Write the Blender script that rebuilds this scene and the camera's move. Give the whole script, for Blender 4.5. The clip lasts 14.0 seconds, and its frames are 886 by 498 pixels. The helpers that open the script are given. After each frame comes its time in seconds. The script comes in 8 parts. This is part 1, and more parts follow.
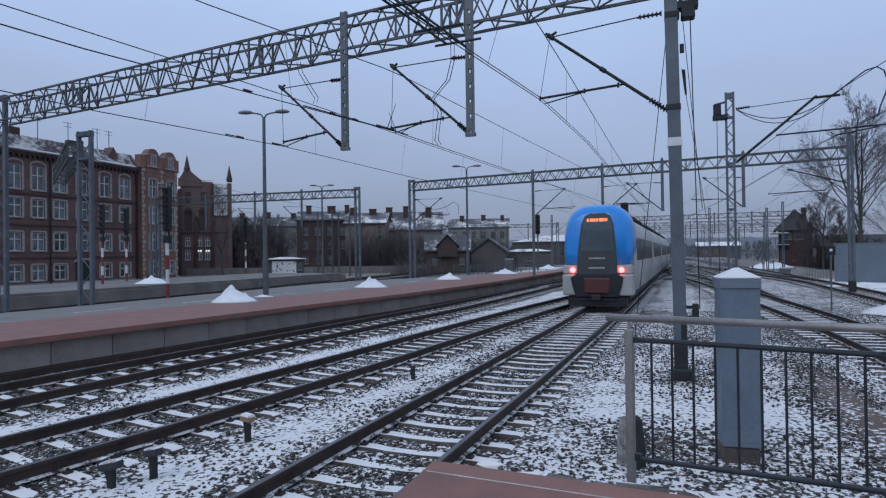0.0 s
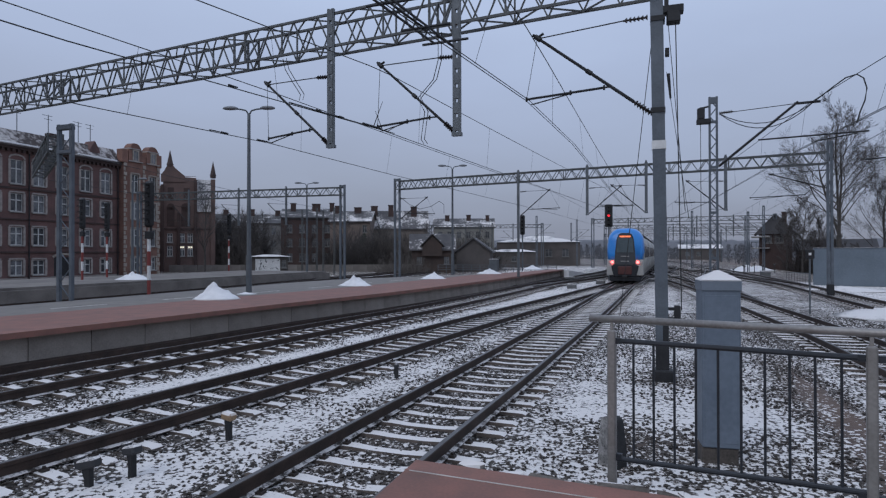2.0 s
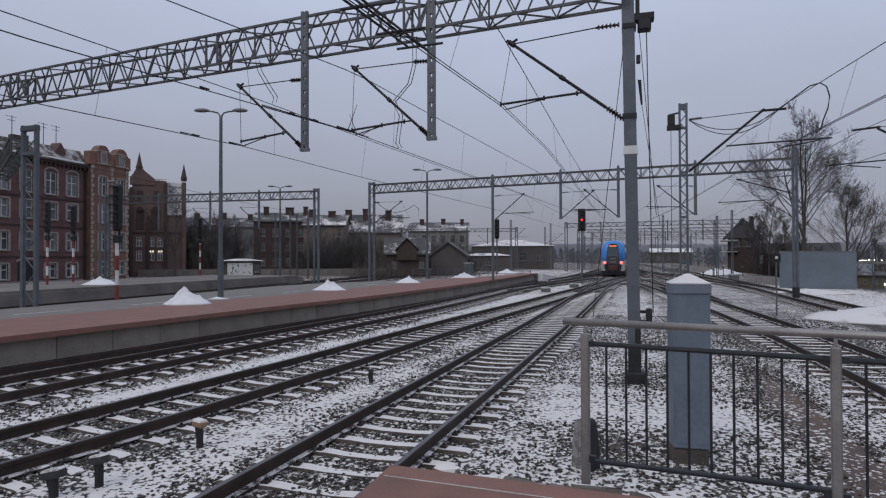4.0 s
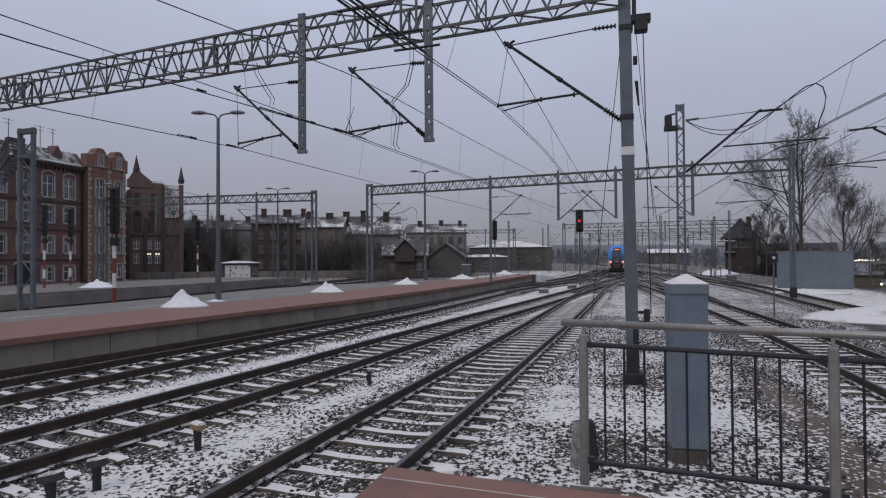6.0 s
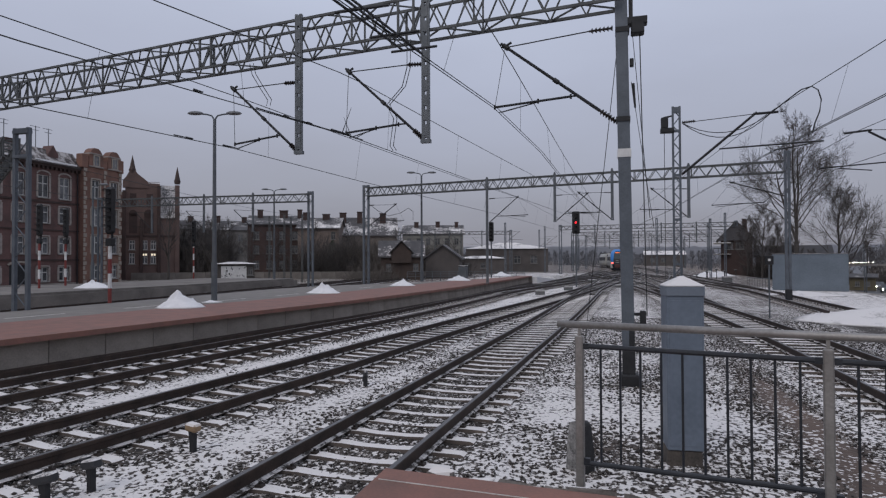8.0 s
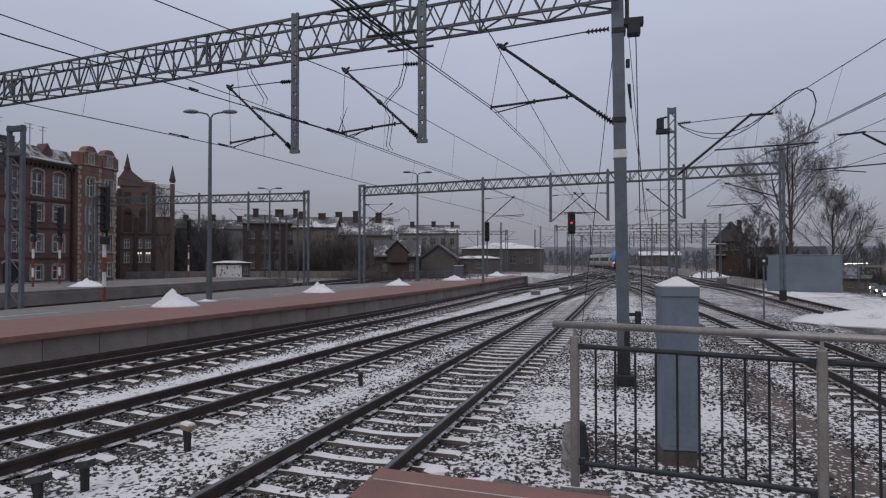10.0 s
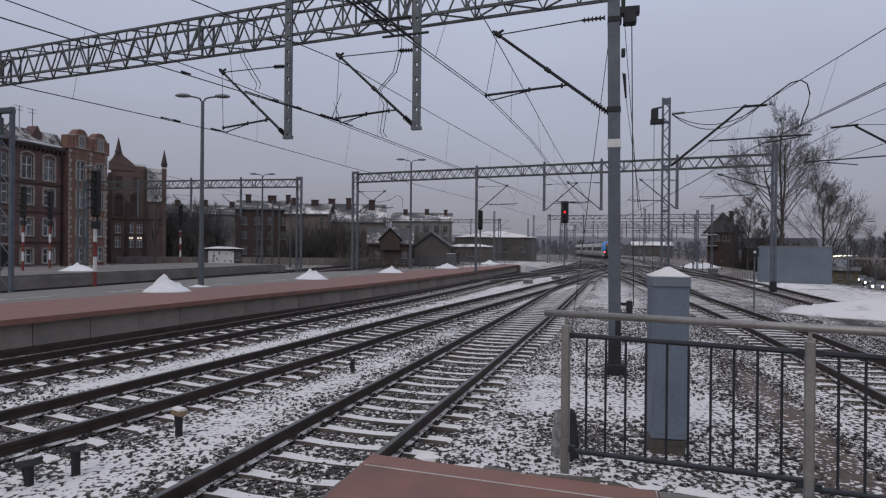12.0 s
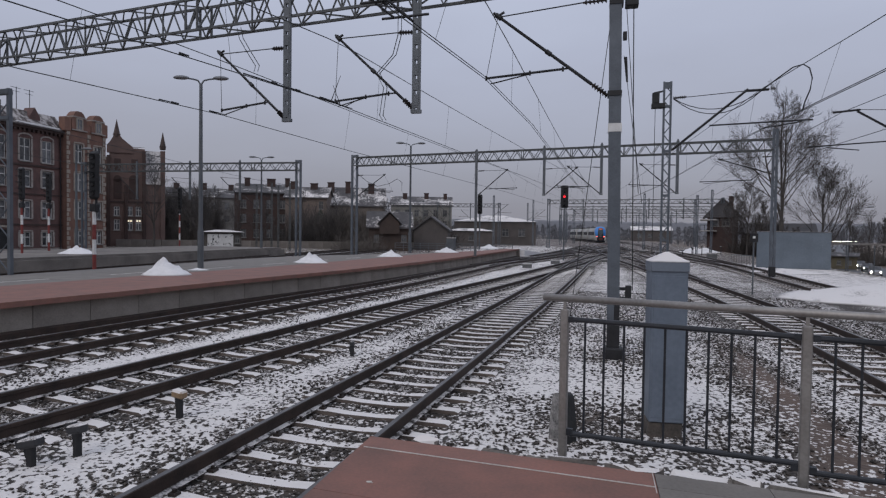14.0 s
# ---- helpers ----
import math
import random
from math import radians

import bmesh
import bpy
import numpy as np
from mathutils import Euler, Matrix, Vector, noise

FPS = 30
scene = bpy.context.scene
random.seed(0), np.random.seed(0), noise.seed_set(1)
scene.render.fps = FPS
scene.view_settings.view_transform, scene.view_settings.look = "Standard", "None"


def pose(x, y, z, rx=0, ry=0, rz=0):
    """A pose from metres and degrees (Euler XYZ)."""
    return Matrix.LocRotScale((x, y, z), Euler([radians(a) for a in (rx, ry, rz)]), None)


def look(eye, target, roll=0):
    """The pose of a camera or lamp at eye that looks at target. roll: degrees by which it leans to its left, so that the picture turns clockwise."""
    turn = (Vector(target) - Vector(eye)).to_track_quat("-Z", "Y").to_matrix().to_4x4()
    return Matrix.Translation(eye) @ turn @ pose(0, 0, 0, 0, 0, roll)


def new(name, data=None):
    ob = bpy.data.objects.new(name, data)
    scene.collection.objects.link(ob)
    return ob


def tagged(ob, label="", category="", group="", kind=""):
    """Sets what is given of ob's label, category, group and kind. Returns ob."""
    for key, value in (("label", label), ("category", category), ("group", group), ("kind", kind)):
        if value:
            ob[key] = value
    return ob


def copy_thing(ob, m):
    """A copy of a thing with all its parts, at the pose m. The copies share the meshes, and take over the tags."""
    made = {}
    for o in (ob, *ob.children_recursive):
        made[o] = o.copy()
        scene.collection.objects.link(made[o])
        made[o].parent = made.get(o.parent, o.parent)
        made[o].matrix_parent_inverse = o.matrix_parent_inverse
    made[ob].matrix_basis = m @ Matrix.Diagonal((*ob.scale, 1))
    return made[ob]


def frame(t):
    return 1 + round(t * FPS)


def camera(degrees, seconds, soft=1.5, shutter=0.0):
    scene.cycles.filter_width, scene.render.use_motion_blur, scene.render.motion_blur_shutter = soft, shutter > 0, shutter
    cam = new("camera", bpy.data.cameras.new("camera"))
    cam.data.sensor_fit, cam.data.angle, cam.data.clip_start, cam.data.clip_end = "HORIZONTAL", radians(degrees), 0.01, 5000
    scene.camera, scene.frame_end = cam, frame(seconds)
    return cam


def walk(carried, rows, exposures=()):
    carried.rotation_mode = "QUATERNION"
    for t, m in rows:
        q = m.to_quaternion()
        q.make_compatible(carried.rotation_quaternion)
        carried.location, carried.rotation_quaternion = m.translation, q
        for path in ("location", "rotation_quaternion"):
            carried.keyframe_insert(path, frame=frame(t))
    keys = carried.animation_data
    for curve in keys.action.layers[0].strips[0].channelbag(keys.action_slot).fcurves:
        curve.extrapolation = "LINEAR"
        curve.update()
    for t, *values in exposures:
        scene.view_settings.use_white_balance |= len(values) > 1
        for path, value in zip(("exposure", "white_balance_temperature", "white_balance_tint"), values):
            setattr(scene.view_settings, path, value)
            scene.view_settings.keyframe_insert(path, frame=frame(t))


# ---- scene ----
# ---------------- camera and its walk ----------------
EYE_Z = 2.35
cam = camera(72.05, 14.0, soft=1.25)
ROWS = [(0, 90.472, 0.791, 19.629), (0.5, 90.486, 0.158, 19.667), (1, 90.803, 0.011, 19.269), (1.5, 90.441, -0.213, 19.032), (2, 90.406, 0.111, 18.206), (2.5, 90.353, 0.063, 17.117), (3, 90.502, 0.185, 16.356), (5.5, 90.971, 0.222, 15.632), (6, 90.907, 0.401, 15.637), (6.5, 90.838, 0.412, 15.688), (7, 90.881, 0.347, 15.568), (7.5, 90.9, 0.35, 15.405), (8, 91.032, 0.257, 15.31), (10.5, 90.968, -0.063, 14.682), (11, 90.839, -0.208, 14.425), (11.5, 90.406, -0.419, 14.419), (12, 89.88, -0.542, 14.25), (12.5, 89.457, -0.979, 14.227), (13, 89.15, -0.845, 13.968), (13.5, 88.731, -1.158, 13.867), (14, 88.387, -0.758, 14.197)]
walk(cam, [(t, pose(0, 0, EYE_Z, rx, ry, rz)) for t, rx, ry, rz in ROWS],
     exposures=[(0, 0.13, 5380, 6), (1.0, 0.05, 5560, 7), (2.0, 0.03, 5800, 8), (3.0, 0.03, 6130, 9),
                (5.5, 0.0, 6450, 11), (8.0, 0.0, 6500, 11), (14.0, 0.0, 6500, 11)])

# ---------------- world, sun ----------------
world = bpy.data.worlds.new("overcast_dusk")
scene.world = world
world.use_nodes = True
wn, wl = world.node_tree.nodes, world.node_tree.links
wn.clear()
w_out, w_bg = wn.new("ShaderNodeOutputWorld"), wn.new("ShaderNodeBackground")
sky = wn.new("ShaderNodeTexSky")
sky.sky_type, sky.sun_disc = "NISHITA", False
sky.sun_elevation, sky.sun_rotation = radians(28), radians(200)
sky.air_density, sky.dust_density, sky.ozone_density = 1.0, 3.0, 2.0
w_scale = wn.new("ShaderNodeVectorMath")
w_scale.operation = "SCALE"
w_scale.inputs[3].default_value = 0.035
w_co = wn.new("ShaderNodeTexCoord")
w_map = wn.new("ShaderNodeMapping")
w_map.inputs["Scale"].default_value = (1.0, 1.0, 3.0)
w_noise = wn.new("ShaderNodeTexNoise")
w_noise.inputs["Scale"].default_value, w_noise.inputs["Detail"].default_value = 1.6, 5
w_ramp = wn.new("ShaderNodeValToRGB")
w_ramp.color_ramp.elements[0].position, w_ramp.color_ramp.elements[0].color = 0.0, (0.275, 0.275, 0.315, 1)
w_ramp.color_ramp.elements[1].position, w_ramp.color_ramp.elements[1].color = 1.0, (0.64, 0.7, 0.85, 1)
for at, tone in ((0.05, (0.305, 0.31, 0.36, 1)), (0.12, (0.365, 0.38, 0.45, 1)), (0.3, (0.47, 0.51, 0.635, 1)), (0.5, (0.6, 0.665, 0.825, 1))):
    w_ramp.color_ramp.elements.new(at).color = tone
w_sep = wn.new("ShaderNodeSeparateXYZ")
w_add = wn.new("ShaderNodeMath")
w_add.operation = "MULTIPLY_ADD"
w_add.inputs[1].default_value = 0.22
w_off = wn.new("ShaderNodeMath")
w_off.inputs[1].default_value = -0.11
w_mix = wn.new("ShaderNodeMix")
w_mix.data_type = "RGBA"
w_mix.inputs[0].default_value = 0.9
wl.new(w_co.outputs["Generated"], w_map.inputs[0])
wl.new(w_map.outputs[0], w_noise.inputs["Vector"])
wl.new(w_co.outputs["Generated"], w_sep.inputs[0])
wl.new(w_noise.outputs[0], w_add.inputs[0])
wl.new(w_sep.outputs[2], w_add.inputs[2])
wl.new(w_add.outputs[0], w_off.inputs[0])
wl.new(w_off.outputs[0], w_ramp.inputs[0])
wl.new(sky.outputs[0], w_scale.inputs[0])
wl.new(w_scale.outputs[0], w_mix.inputs[6])
wl.new(w_ramp.outputs[0], w_mix.inputs[7])
wl.new(w_mix.outputs[2], w_bg.inputs[0])
w_bg.inputs[1].default_value = 1.0
wl.new(w_bg.outputs[0], w_out.inputs[0])

sun = new("sun", bpy.data.lights.new("sun", "SUN"))
sun.data.energy, sun.data.angle, sun.data.color = 0.6, radians(35), (1.0, 0.93, 0.85)
sun.matrix_world = look((-20, -60, 60), (0, 0, 0))

# ---------------- materials ----------------
SNOW = (0.725, 0.685, 0.655)


def material(name, colour, dark=None, rough=0.7, metal=0.0, scale=6.0, fine=60.0, bump=0.15, snow=0.0, glow=None, power=1.0, vary=0.0, coat=0.0):
    """Two scales of noise between two tones, fine relief, and optional lying snow on faces that look up."""
    m = bpy.data.materials.new(name)
    m.use_nodes = True
    n, l = m.node_tree.nodes, m.node_tree.links
    b = n["Principled BSDF"]
    dark = dark or tuple(c * 0.72 for c in colour)
    co = n.new("ShaderNodeTexCoord")
    big, small = n.new("ShaderNodeTexNoise"), n.new("ShaderNodeTexNoise")
    big.inputs["Scale"].default_value, big.inputs["Detail"].default_value = scale, 4
    small.inputs["Scale"].default_value, small.inputs["Detail"].default_value = fine, 3
    for x in (big, small):
        l.new(co.outputs["Object"], x.inputs["Vector"])
    add = n.new("ShaderNodeMath")
    add.operation = "MULTIPLY_ADD"
    add.inputs[1].default_value, add.inputs[2].default_value = 0.45, 0.0
    l.new(small.outputs[0], add.inputs[0])
    tot = n.new("ShaderNodeMath")
    tot.operation = "MULTIPLY_ADD"
    tot.inputs[1].default_value = 0.75
    l.new(big.outputs[0], tot.inputs[0])
    l.new(add.outputs[0], tot.inputs[2])
    ramp = n.new("ShaderNodeValToRGB")
    ramp.color_ramp.elements[0].position, ramp.color_ramp.elements[0].color = 0.4, (*dark, 1)
    ramp.color_ramp.elements[1].position, ramp.color_ramp.elements[1].color = 0.75, (*colour, 1)
    l.new(tot.outputs[0], ramp.inputs[0])
    out = ramp.outputs[0]
    if vary:
        info, hsv = n.new("ShaderNodeObjectInfo"), n.new("ShaderNodeHueSaturation")
        mr = n.new("ShaderNodeMapRange")
        mr.inputs[3].default_value, mr.inputs[4].default_value = 1 - vary, 1 + vary
        l.new(info.outputs["Random"], mr.inputs[0])
        l.new(mr.outputs[0], hsv.inputs["Value"])
        l.new(out, hsv.inputs["Color"])
        out = hsv.outputs[0]
    if snow:
        geo, sep = n.new("ShaderNodeNewGeometry"), n.new("ShaderNodeSeparateXYZ")
        l.new(geo.outputs["Normal"], sep.inputs[0])
        up = n.new("ShaderNodeMapRange")
        up.inputs[1].default_value, up.inputs[2].default_value = 0.45, 0.75
        l.new(sep.outputs[2], up.inputs[0])
        patch = n.new("ShaderNodeMapRange")
        patch.inputs[1].default_value, patch.inputs[2].default_value = 0.72 - 0.42 * snow, 0.86 - 0.42 * snow
        l.new(tot.outputs[0], patch.inputs[0])
        mul = n.new("ShaderNodeMath")
        mul.operation = "MULTIPLY"
        l.new(up.outputs[0], mul.inputs[0])
        l.new(patch.outputs[0], mul.inputs[1])
        mix = n.new("ShaderNodeMix")
        mix.data_type = "RGBA"
        l.new(mul.outputs[0], mix.inputs[0])
        l.new(out, mix.inputs[6])
        mix.inputs[7].default_value = (*SNOW, 1)
        out = mix.outputs[2]
    l.new(out, b.inputs["Base Color"])
    b.inputs["Roughness"].default_value, b.inputs["Metallic"].default_value = rough, metal
    b.inputs["Coat Weight"].default_value = coat
    if bump:
        bn = n.new("ShaderNodeBump")
        bn.inputs["Strength"].default_value, bn.inputs["Distance"].default_value = bump, 0.02
        l.new(tot.outputs[0], bn.inputs["Height"])
        l.new(bn.outputs[0], b.inputs["Normal"])
    if glow:
        b.inputs["Emission Color"].default_value, b.inputs["Emission Strength"].default_value = (*glow, 1), power
    return m


def ground_material(name, low, high, stone_a, stone_b, cell):
    """Snow-dusted ballast: stones between patches of thin snow; low, high: how much snow at the least and the most."""
    m = bpy.data.materials.new(name)
    m.use_nodes = True
    n, l = m.node_tree.nodes, m.node_tree.links
    b = n["Principled BSDF"]
    co = n.new("ShaderNodeTexCoord")
    vor = n.new("ShaderNodeTexVoronoi")
    vor.inputs["Scale"].default_value = cell
    big, mid = n.new("ShaderNodeTexNoise"), n.new("ShaderNodeTexNoise")
    big.inputs["Scale"].default_value, big.inputs["Detail"].default_value = 0.5, 5
    mid.inputs["Scale"].default_value, mid.inputs["Detail"].default_value = cell, 3
    mid.inputs["Roughness"].default_value = 0.65
    for x in (vor, big, mid):
        l.new(co.outputs["Object"], x.inputs["Vector"])
    sep = n.new("ShaderNodeSeparateColor")
    l.new(vor.outputs["Color"], sep.inputs[0])
    stone = n.new("ShaderNodeMix")
    stone.data_type = "RGBA"
    stone.inputs[6].default_value, stone.inputs[7].default_value = (*stone_a, 1), (*stone_b, 1)
    l.new(sep.outputs[0], stone.inputs[0])
    rng = n.new("ShaderNodeMapRange")
    rng.inputs[1].default_value, rng.inputs[2].default_value = 0.3, 0.7
    rng.inputs[3].default_value, rng.inputs[4].default_value = low, high
    l.new(big.outputs[0], rng.inputs[0])
    s = n.new("ShaderNodeMath")
    s.operation = "ADD"
    l.new(rng.outputs[0], s.inputs[0])
    sub = n.new("ShaderNodeMath")
    sub.operation = "MULTIPLY_ADD"
    sub.inputs[1].default_value, sub.inputs[2].default_value = 2.3, -1.15
    l.new(mid.outputs[0], sub.inputs[0])
    l.new(sub.outputs[0], s.inputs[1])
    patch = n.new("ShaderNodeTexNoise")
    patch.inputs["Scale"].default_value, patch.inputs["Detail"].default_value = 2.4, 3
    l.new(co.outputs["Object"], patch.inputs["Vector"])
    some = n.new("ShaderNodeMath")
    some.operation = "MULTIPLY_ADD"
    some.inputs[1].default_value, some.inputs[2].default_value = 0.9, -0.45
    l.new(patch.outputs[0], some.inputs[0])
    both = n.new("ShaderNodeMath")
    l.new(s.outputs[0], both.inputs[0])
    l.new(some.outputs[0], both.inputs[1])
    gaps, lumps = n.new("ShaderNodeMath"), n.new("ShaderNodeMath")
    gaps.operation = "MULTIPLY_ADD"
    gaps.inputs[1].default_value, gaps.inputs[2].default_value = -1.1, 0.545
    l.new(vor.outputs["Distance"], gaps.inputs[0])
    l.new(both.outputs[0], lumps.inputs[0])
    l.new(gaps.outputs[0], lumps.inputs[1])
    s = lumps
    att, sp = n.new("ShaderNodeAttribute"), n.new("ShaderNodeSeparateColor")
    att.attribute_name = "cover"
    l.new(att.outputs["Color"], sp.inputs[0])
    shift = n.new("ShaderNodeMath")
    shift.operation = "MULTIPLY_ADD"
    shift.inputs[1].default_value = 1.6
    l.new(sp.outputs[0], shift.inputs[0])
    l.new(s.outputs[0], shift.inputs[2])
    s2 = n.new("ShaderNodeMath")
    s2.operation = "SUBTRACT"
    l.new(shift.outputs[0], s2.inputs[0])
    s2.inputs[1].default_value = 0.8
    s = s2
    earth = n.new("ShaderNodeMix")
    earth.data_type = "RGBA"
    l.new(sp.outputs[1], earth.inputs[0])
    l.new(stone.outputs[2], earth.inputs[6])
    earth.inputs[7].default_value = (0.125, 0.083, 0.062, 1)
    stone = earth
    edge = n.new("ShaderNodeMapRange")
    edge.inputs[1].default_value, edge.inputs[2].default_value = 0.45, 0.57
    l.new(s.outputs[0], edge.inputs[0])
    mix = n.new("ShaderNodeMix")
    mix.data_type = "RGBA"
    l.new(edge.outputs[0], mix.inputs[0])
    l.new(stone.outputs[2], mix.inputs[6])
    mix.inputs[7].default_value = (*SNOW, 1)
    l.new(mix.outputs[2], b.inputs["Base Color"])
    b.inputs["Roughness"].default_value = 0.85
    bn = n.new("ShaderNodeBump")
    bn.inputs["Strength"].default_value, bn.inputs["Distance"].default_value = 0.6, 0.03
    l.new(vor.outputs["Distance"], bn.inputs["Height"])
    l.new(bn.outputs[0], b.inputs["Normal"])
    return m


M_BALLAST = ground_material("snowy_ballast", 0.42, 0.66, (0.012, 0.0098, 0.008), (0.08, 0.064, 0.051), 14)
M_FIELD = ground_material("snowy_verge", 0.3, 0.7, (0.05, 0.045, 0.03), (0.11, 0.1, 0.07), 4)
M_STONE = material("ballast_stone", (0.078, 0.063, 0.052), (0.015, 0.0125, 0.011), 0.85, scale=7, fine=40, snow=0.2)
M_BANK = material("dirty_snow_bank", (0.72, 0.7, 0.69), (0.26, 0.235, 0.215), 0.7, scale=1.1, fine=14, bump=0.8, snow=0.78)
# Far brick, desaturated in its colour to imitate haze over the distance.
M_FARBRICK = material("haze_greyed_brick", (0.115, 0.1, 0.093), (0.075, 0.067, 0.063), 0.9, scale=0.5, fine=8, bump=0.1)
M_SNOW = material("snow", (0.79, 0.77, 0.76), (0.66, 0.645, 0.64), 0.6, scale=3, fine=25, bump=0.5)
M_RAIL = material("rail_rust", (0.062, 0.041, 0.032), (0.024, 0.018, 0.015), 0.65, 0.3, scale=3, fine=50)
M_RAILFOOT = material("rail_foot_with_snow", (0.06, 0.045, 0.037), (0.03, 0.025, 0.02), 0.7, 0.2, scale=5, fine=30, snow=0.5)
M_RAILTOP = material("rail_running_face", (0.17, 0.16, 0.155), (0.09, 0.085, 0.08), 0.35, 0.9, scale=2, fine=30, bump=0.03)
M_SLEEPER = material("concrete_sleeper", (0.14, 0.112, 0.094), (0.07, 0.057, 0.049), 0.9, scale=4, fine=45, snow=0.92, vary=0.15)
M_BEARER = material("timber_bearer", (0.1, 0.083, 0.068), (0.05, 0.042, 0.036), 0.9, scale=4, fine=45, snow=0.6, vary=0.15)
M_OLDBEARER = material("dark_timber_bearer", (0.085, 0.07, 0.058), (0.04, 0.034, 0.03), 0.9, scale=1.2, fine=12, snow=0.4)
M_CLIP = material("rail_fastening", (0.05, 0.04, 0.035), None, 0.6, 0.5)
M_STEEL = material("grey_painted_steel", (0.13, 0.14, 0.15), (0.08, 0.09, 0.1), 0.5, 0.3, scale=2, fine=30, bump=0.06)
M_LATTICE = material("galvanised_lattice_steel", (0.105, 0.11, 0.11), (0.055, 0.058, 0.06), 0.6, 0.2, scale=3, fine=40, bump=0.05)
M_MAST = material("blue_grey_mast_paint", (0.12, 0.135, 0.155), (0.075, 0.086, 0.1), 0.5, 0.2, scale=2.5, fine=35, bump=0.06)
M_DARK = material("black_iron", (0.03, 0.03, 0.032), (0.015, 0.015, 0.016), 0.6, 0.3, scale=4, fine=40)
M_WIRE = material("weathered_copper_wire", (0.035, 0.038, 0.038), (0.02, 0.02, 0.02), 0.6, 0.4, bump=0)
M_INSUL = material("brown_porcelain", (0.03, 0.022, 0.02), None, 0.3)
M_RED = material("red_brown_platform_paver", (0.26, 0.12, 0.09), (0.17, 0.092, 0.072), 0.75, scale=2.5, fine=40, bump=0.1, vary=0.12)
M_GREY = material("grey_platform_paver", (0.22, 0.198, 0.175), (0.15, 0.135, 0.12), 0.8, scale=1.5, fine=40, bump=0.1, vary=0.1)
M_CONC = material("stained_concrete", (0.335, 0.295, 0.256), (0.2, 0.176, 0.154), 0.9, scale=1.2, fine=30, bump=0.2, vary=0.12)
M_CONCDARK = material("sooty_concrete", (0.2, 0.178, 0.158), (0.11, 0.098, 0.088), 0.9, scale=0.8, fine=20, bump=0.2, vary=0.12)
M_LINE = material("white_line_paint", (0.6, 0.57, 0.52), (0.33, 0.3, 0.27), 0.7, scale=5, fine=50)
M_CAB = material("blue_grey_cabinet_paint", (0.155, 0.186, 0.228), (0.112, 0.136, 0.172), 0.5, 0.0, scale=2.2, fine=18, bump=0.05, snow=0.0)
M_CABCAP = material("cabinet_cap_snow_dusted", (0.165, 0.19, 0.225), (0.135, 0.158, 0.19), 0.5, scale=2, fine=25, snow=1.1)
M_HAND = material("worn_galvanised_handrail", (0.33, 0.31, 0.29), (0.2, 0.185, 0.17), 0.45, 0.5, scale=3, fine=40, bump=0.08)
M_BAR = material("black_painted_bar", (0.03, 0.033, 0.04), (0.018, 0.02, 0.024), 0.5, 0.2)
M_WHITE = material("white_paint", (0.72, 0.71, 0.69), (0.55, 0.54, 0.52), 0.6)
M_REDPAINT = material("signal_red_paint", (0.21, 0.036, 0.03), (0.14, 0.026, 0.022), 0.6)
M_REDLIGHT = material("red_signal_lens", (0.4, 0.01, 0.01), None, 0.3, glow=(1.0, 0.02, 0.03), power=2.2, bump=0)
M_LENS = material("unlit_lens", (0.015, 0.015, 0.017), None, 0.15, bump=0)
M_BRICK = material("soot_dark_red_brick", (0.165, 0.09, 0.08), (0.08, 0.051, 0.047), 0.9, scale=0.6, fine=9, bump=0.1)
M_BRICK2 = material("weathered_orange_brick", (0.245, 0.132, 0.098), (0.13, 0.073, 0.058), 0.9, scale=0.6, fine=9, bump=0.1)
M_BRICK3 = material("dark_church_brick", (0.075, 0.047, 0.041), (0.045, 0.031, 0.028), 0.9, scale=0.5, fine=8, bump=0.1)
M_BRICK4 = material("sooty_hall_brick", (0.165, 0.108, 0.092), (0.11, 0.076, 0.068), 0.9, scale=0.5, fine=8, bump=0.1)
M_TRIMDULL = material("sooty_pale_trim", (0.36, 0.315, 0.285), (0.22, 0.195, 0.175), 0.85, scale=2, fine=20)
M_HUT = material("dark_hut_boards", (0.1, 0.088, 0.078), (0.06, 0.054, 0.05), 0.85, scale=1, fine=12)
M_STONETRIM = material("sandstone_trim", (0.38, 0.33, 0.28), (0.25, 0.215, 0.18), 0.85, scale=2, fine=20)
M_PLASTER = material("grey_render", (0.2, 0.19, 0.18), (0.11, 0.105, 0.1), 0.9, scale=0.4, fine=6)
M_PLASTER2 = material("pale_render", (0.27, 0.26, 0.235), (0.16, 0.155, 0.14), 0.9, scale=0.4, fine=6)
M_PLASTER3 = material("brown_render", (0.2, 0.168, 0.145), (0.125, 0.107, 0.094), 0.9, scale=0.4, fine=6)
M_ROOF = material("slate_roof_with_snow", (0.1, 0.095, 0.095), (0.055, 0.053, 0.055), 0.85, scale=0.5, fine=5, snow=0.2)
M_ROOFSNOW = material("snow_covered_roof", (0.13, 0.12, 0.12), (0.07, 0.068, 0.07), 0.85, scale=0.35, fine=4, snow=0.72)
M_TILE = material("dark_roof_tile", (0.09, 0.06, 0.052), (0.05, 0.038, 0.035), 0.85, scale=0.6, fine=7, snow=0.25)
M_TILESNOW = material("dark_roof_tile_half_snowed", (0.085, 0.065, 0.06), (0.045, 0.038, 0.036), 0.85, scale=0.35, fine=2.5, snow=0.36)
M_DARKROOF = material("soot_black_roof", (0.045, 0.04, 0.04), (0.025, 0.023, 0.024), 0.8, scale=0.6, fine=7)
M_LAMP = material("dull_grey_lamp_casing", (0.2, 0.205, 0.215), (0.14, 0.145, 0.155), 0.5, scale=3, fine=20, bump=0.03)
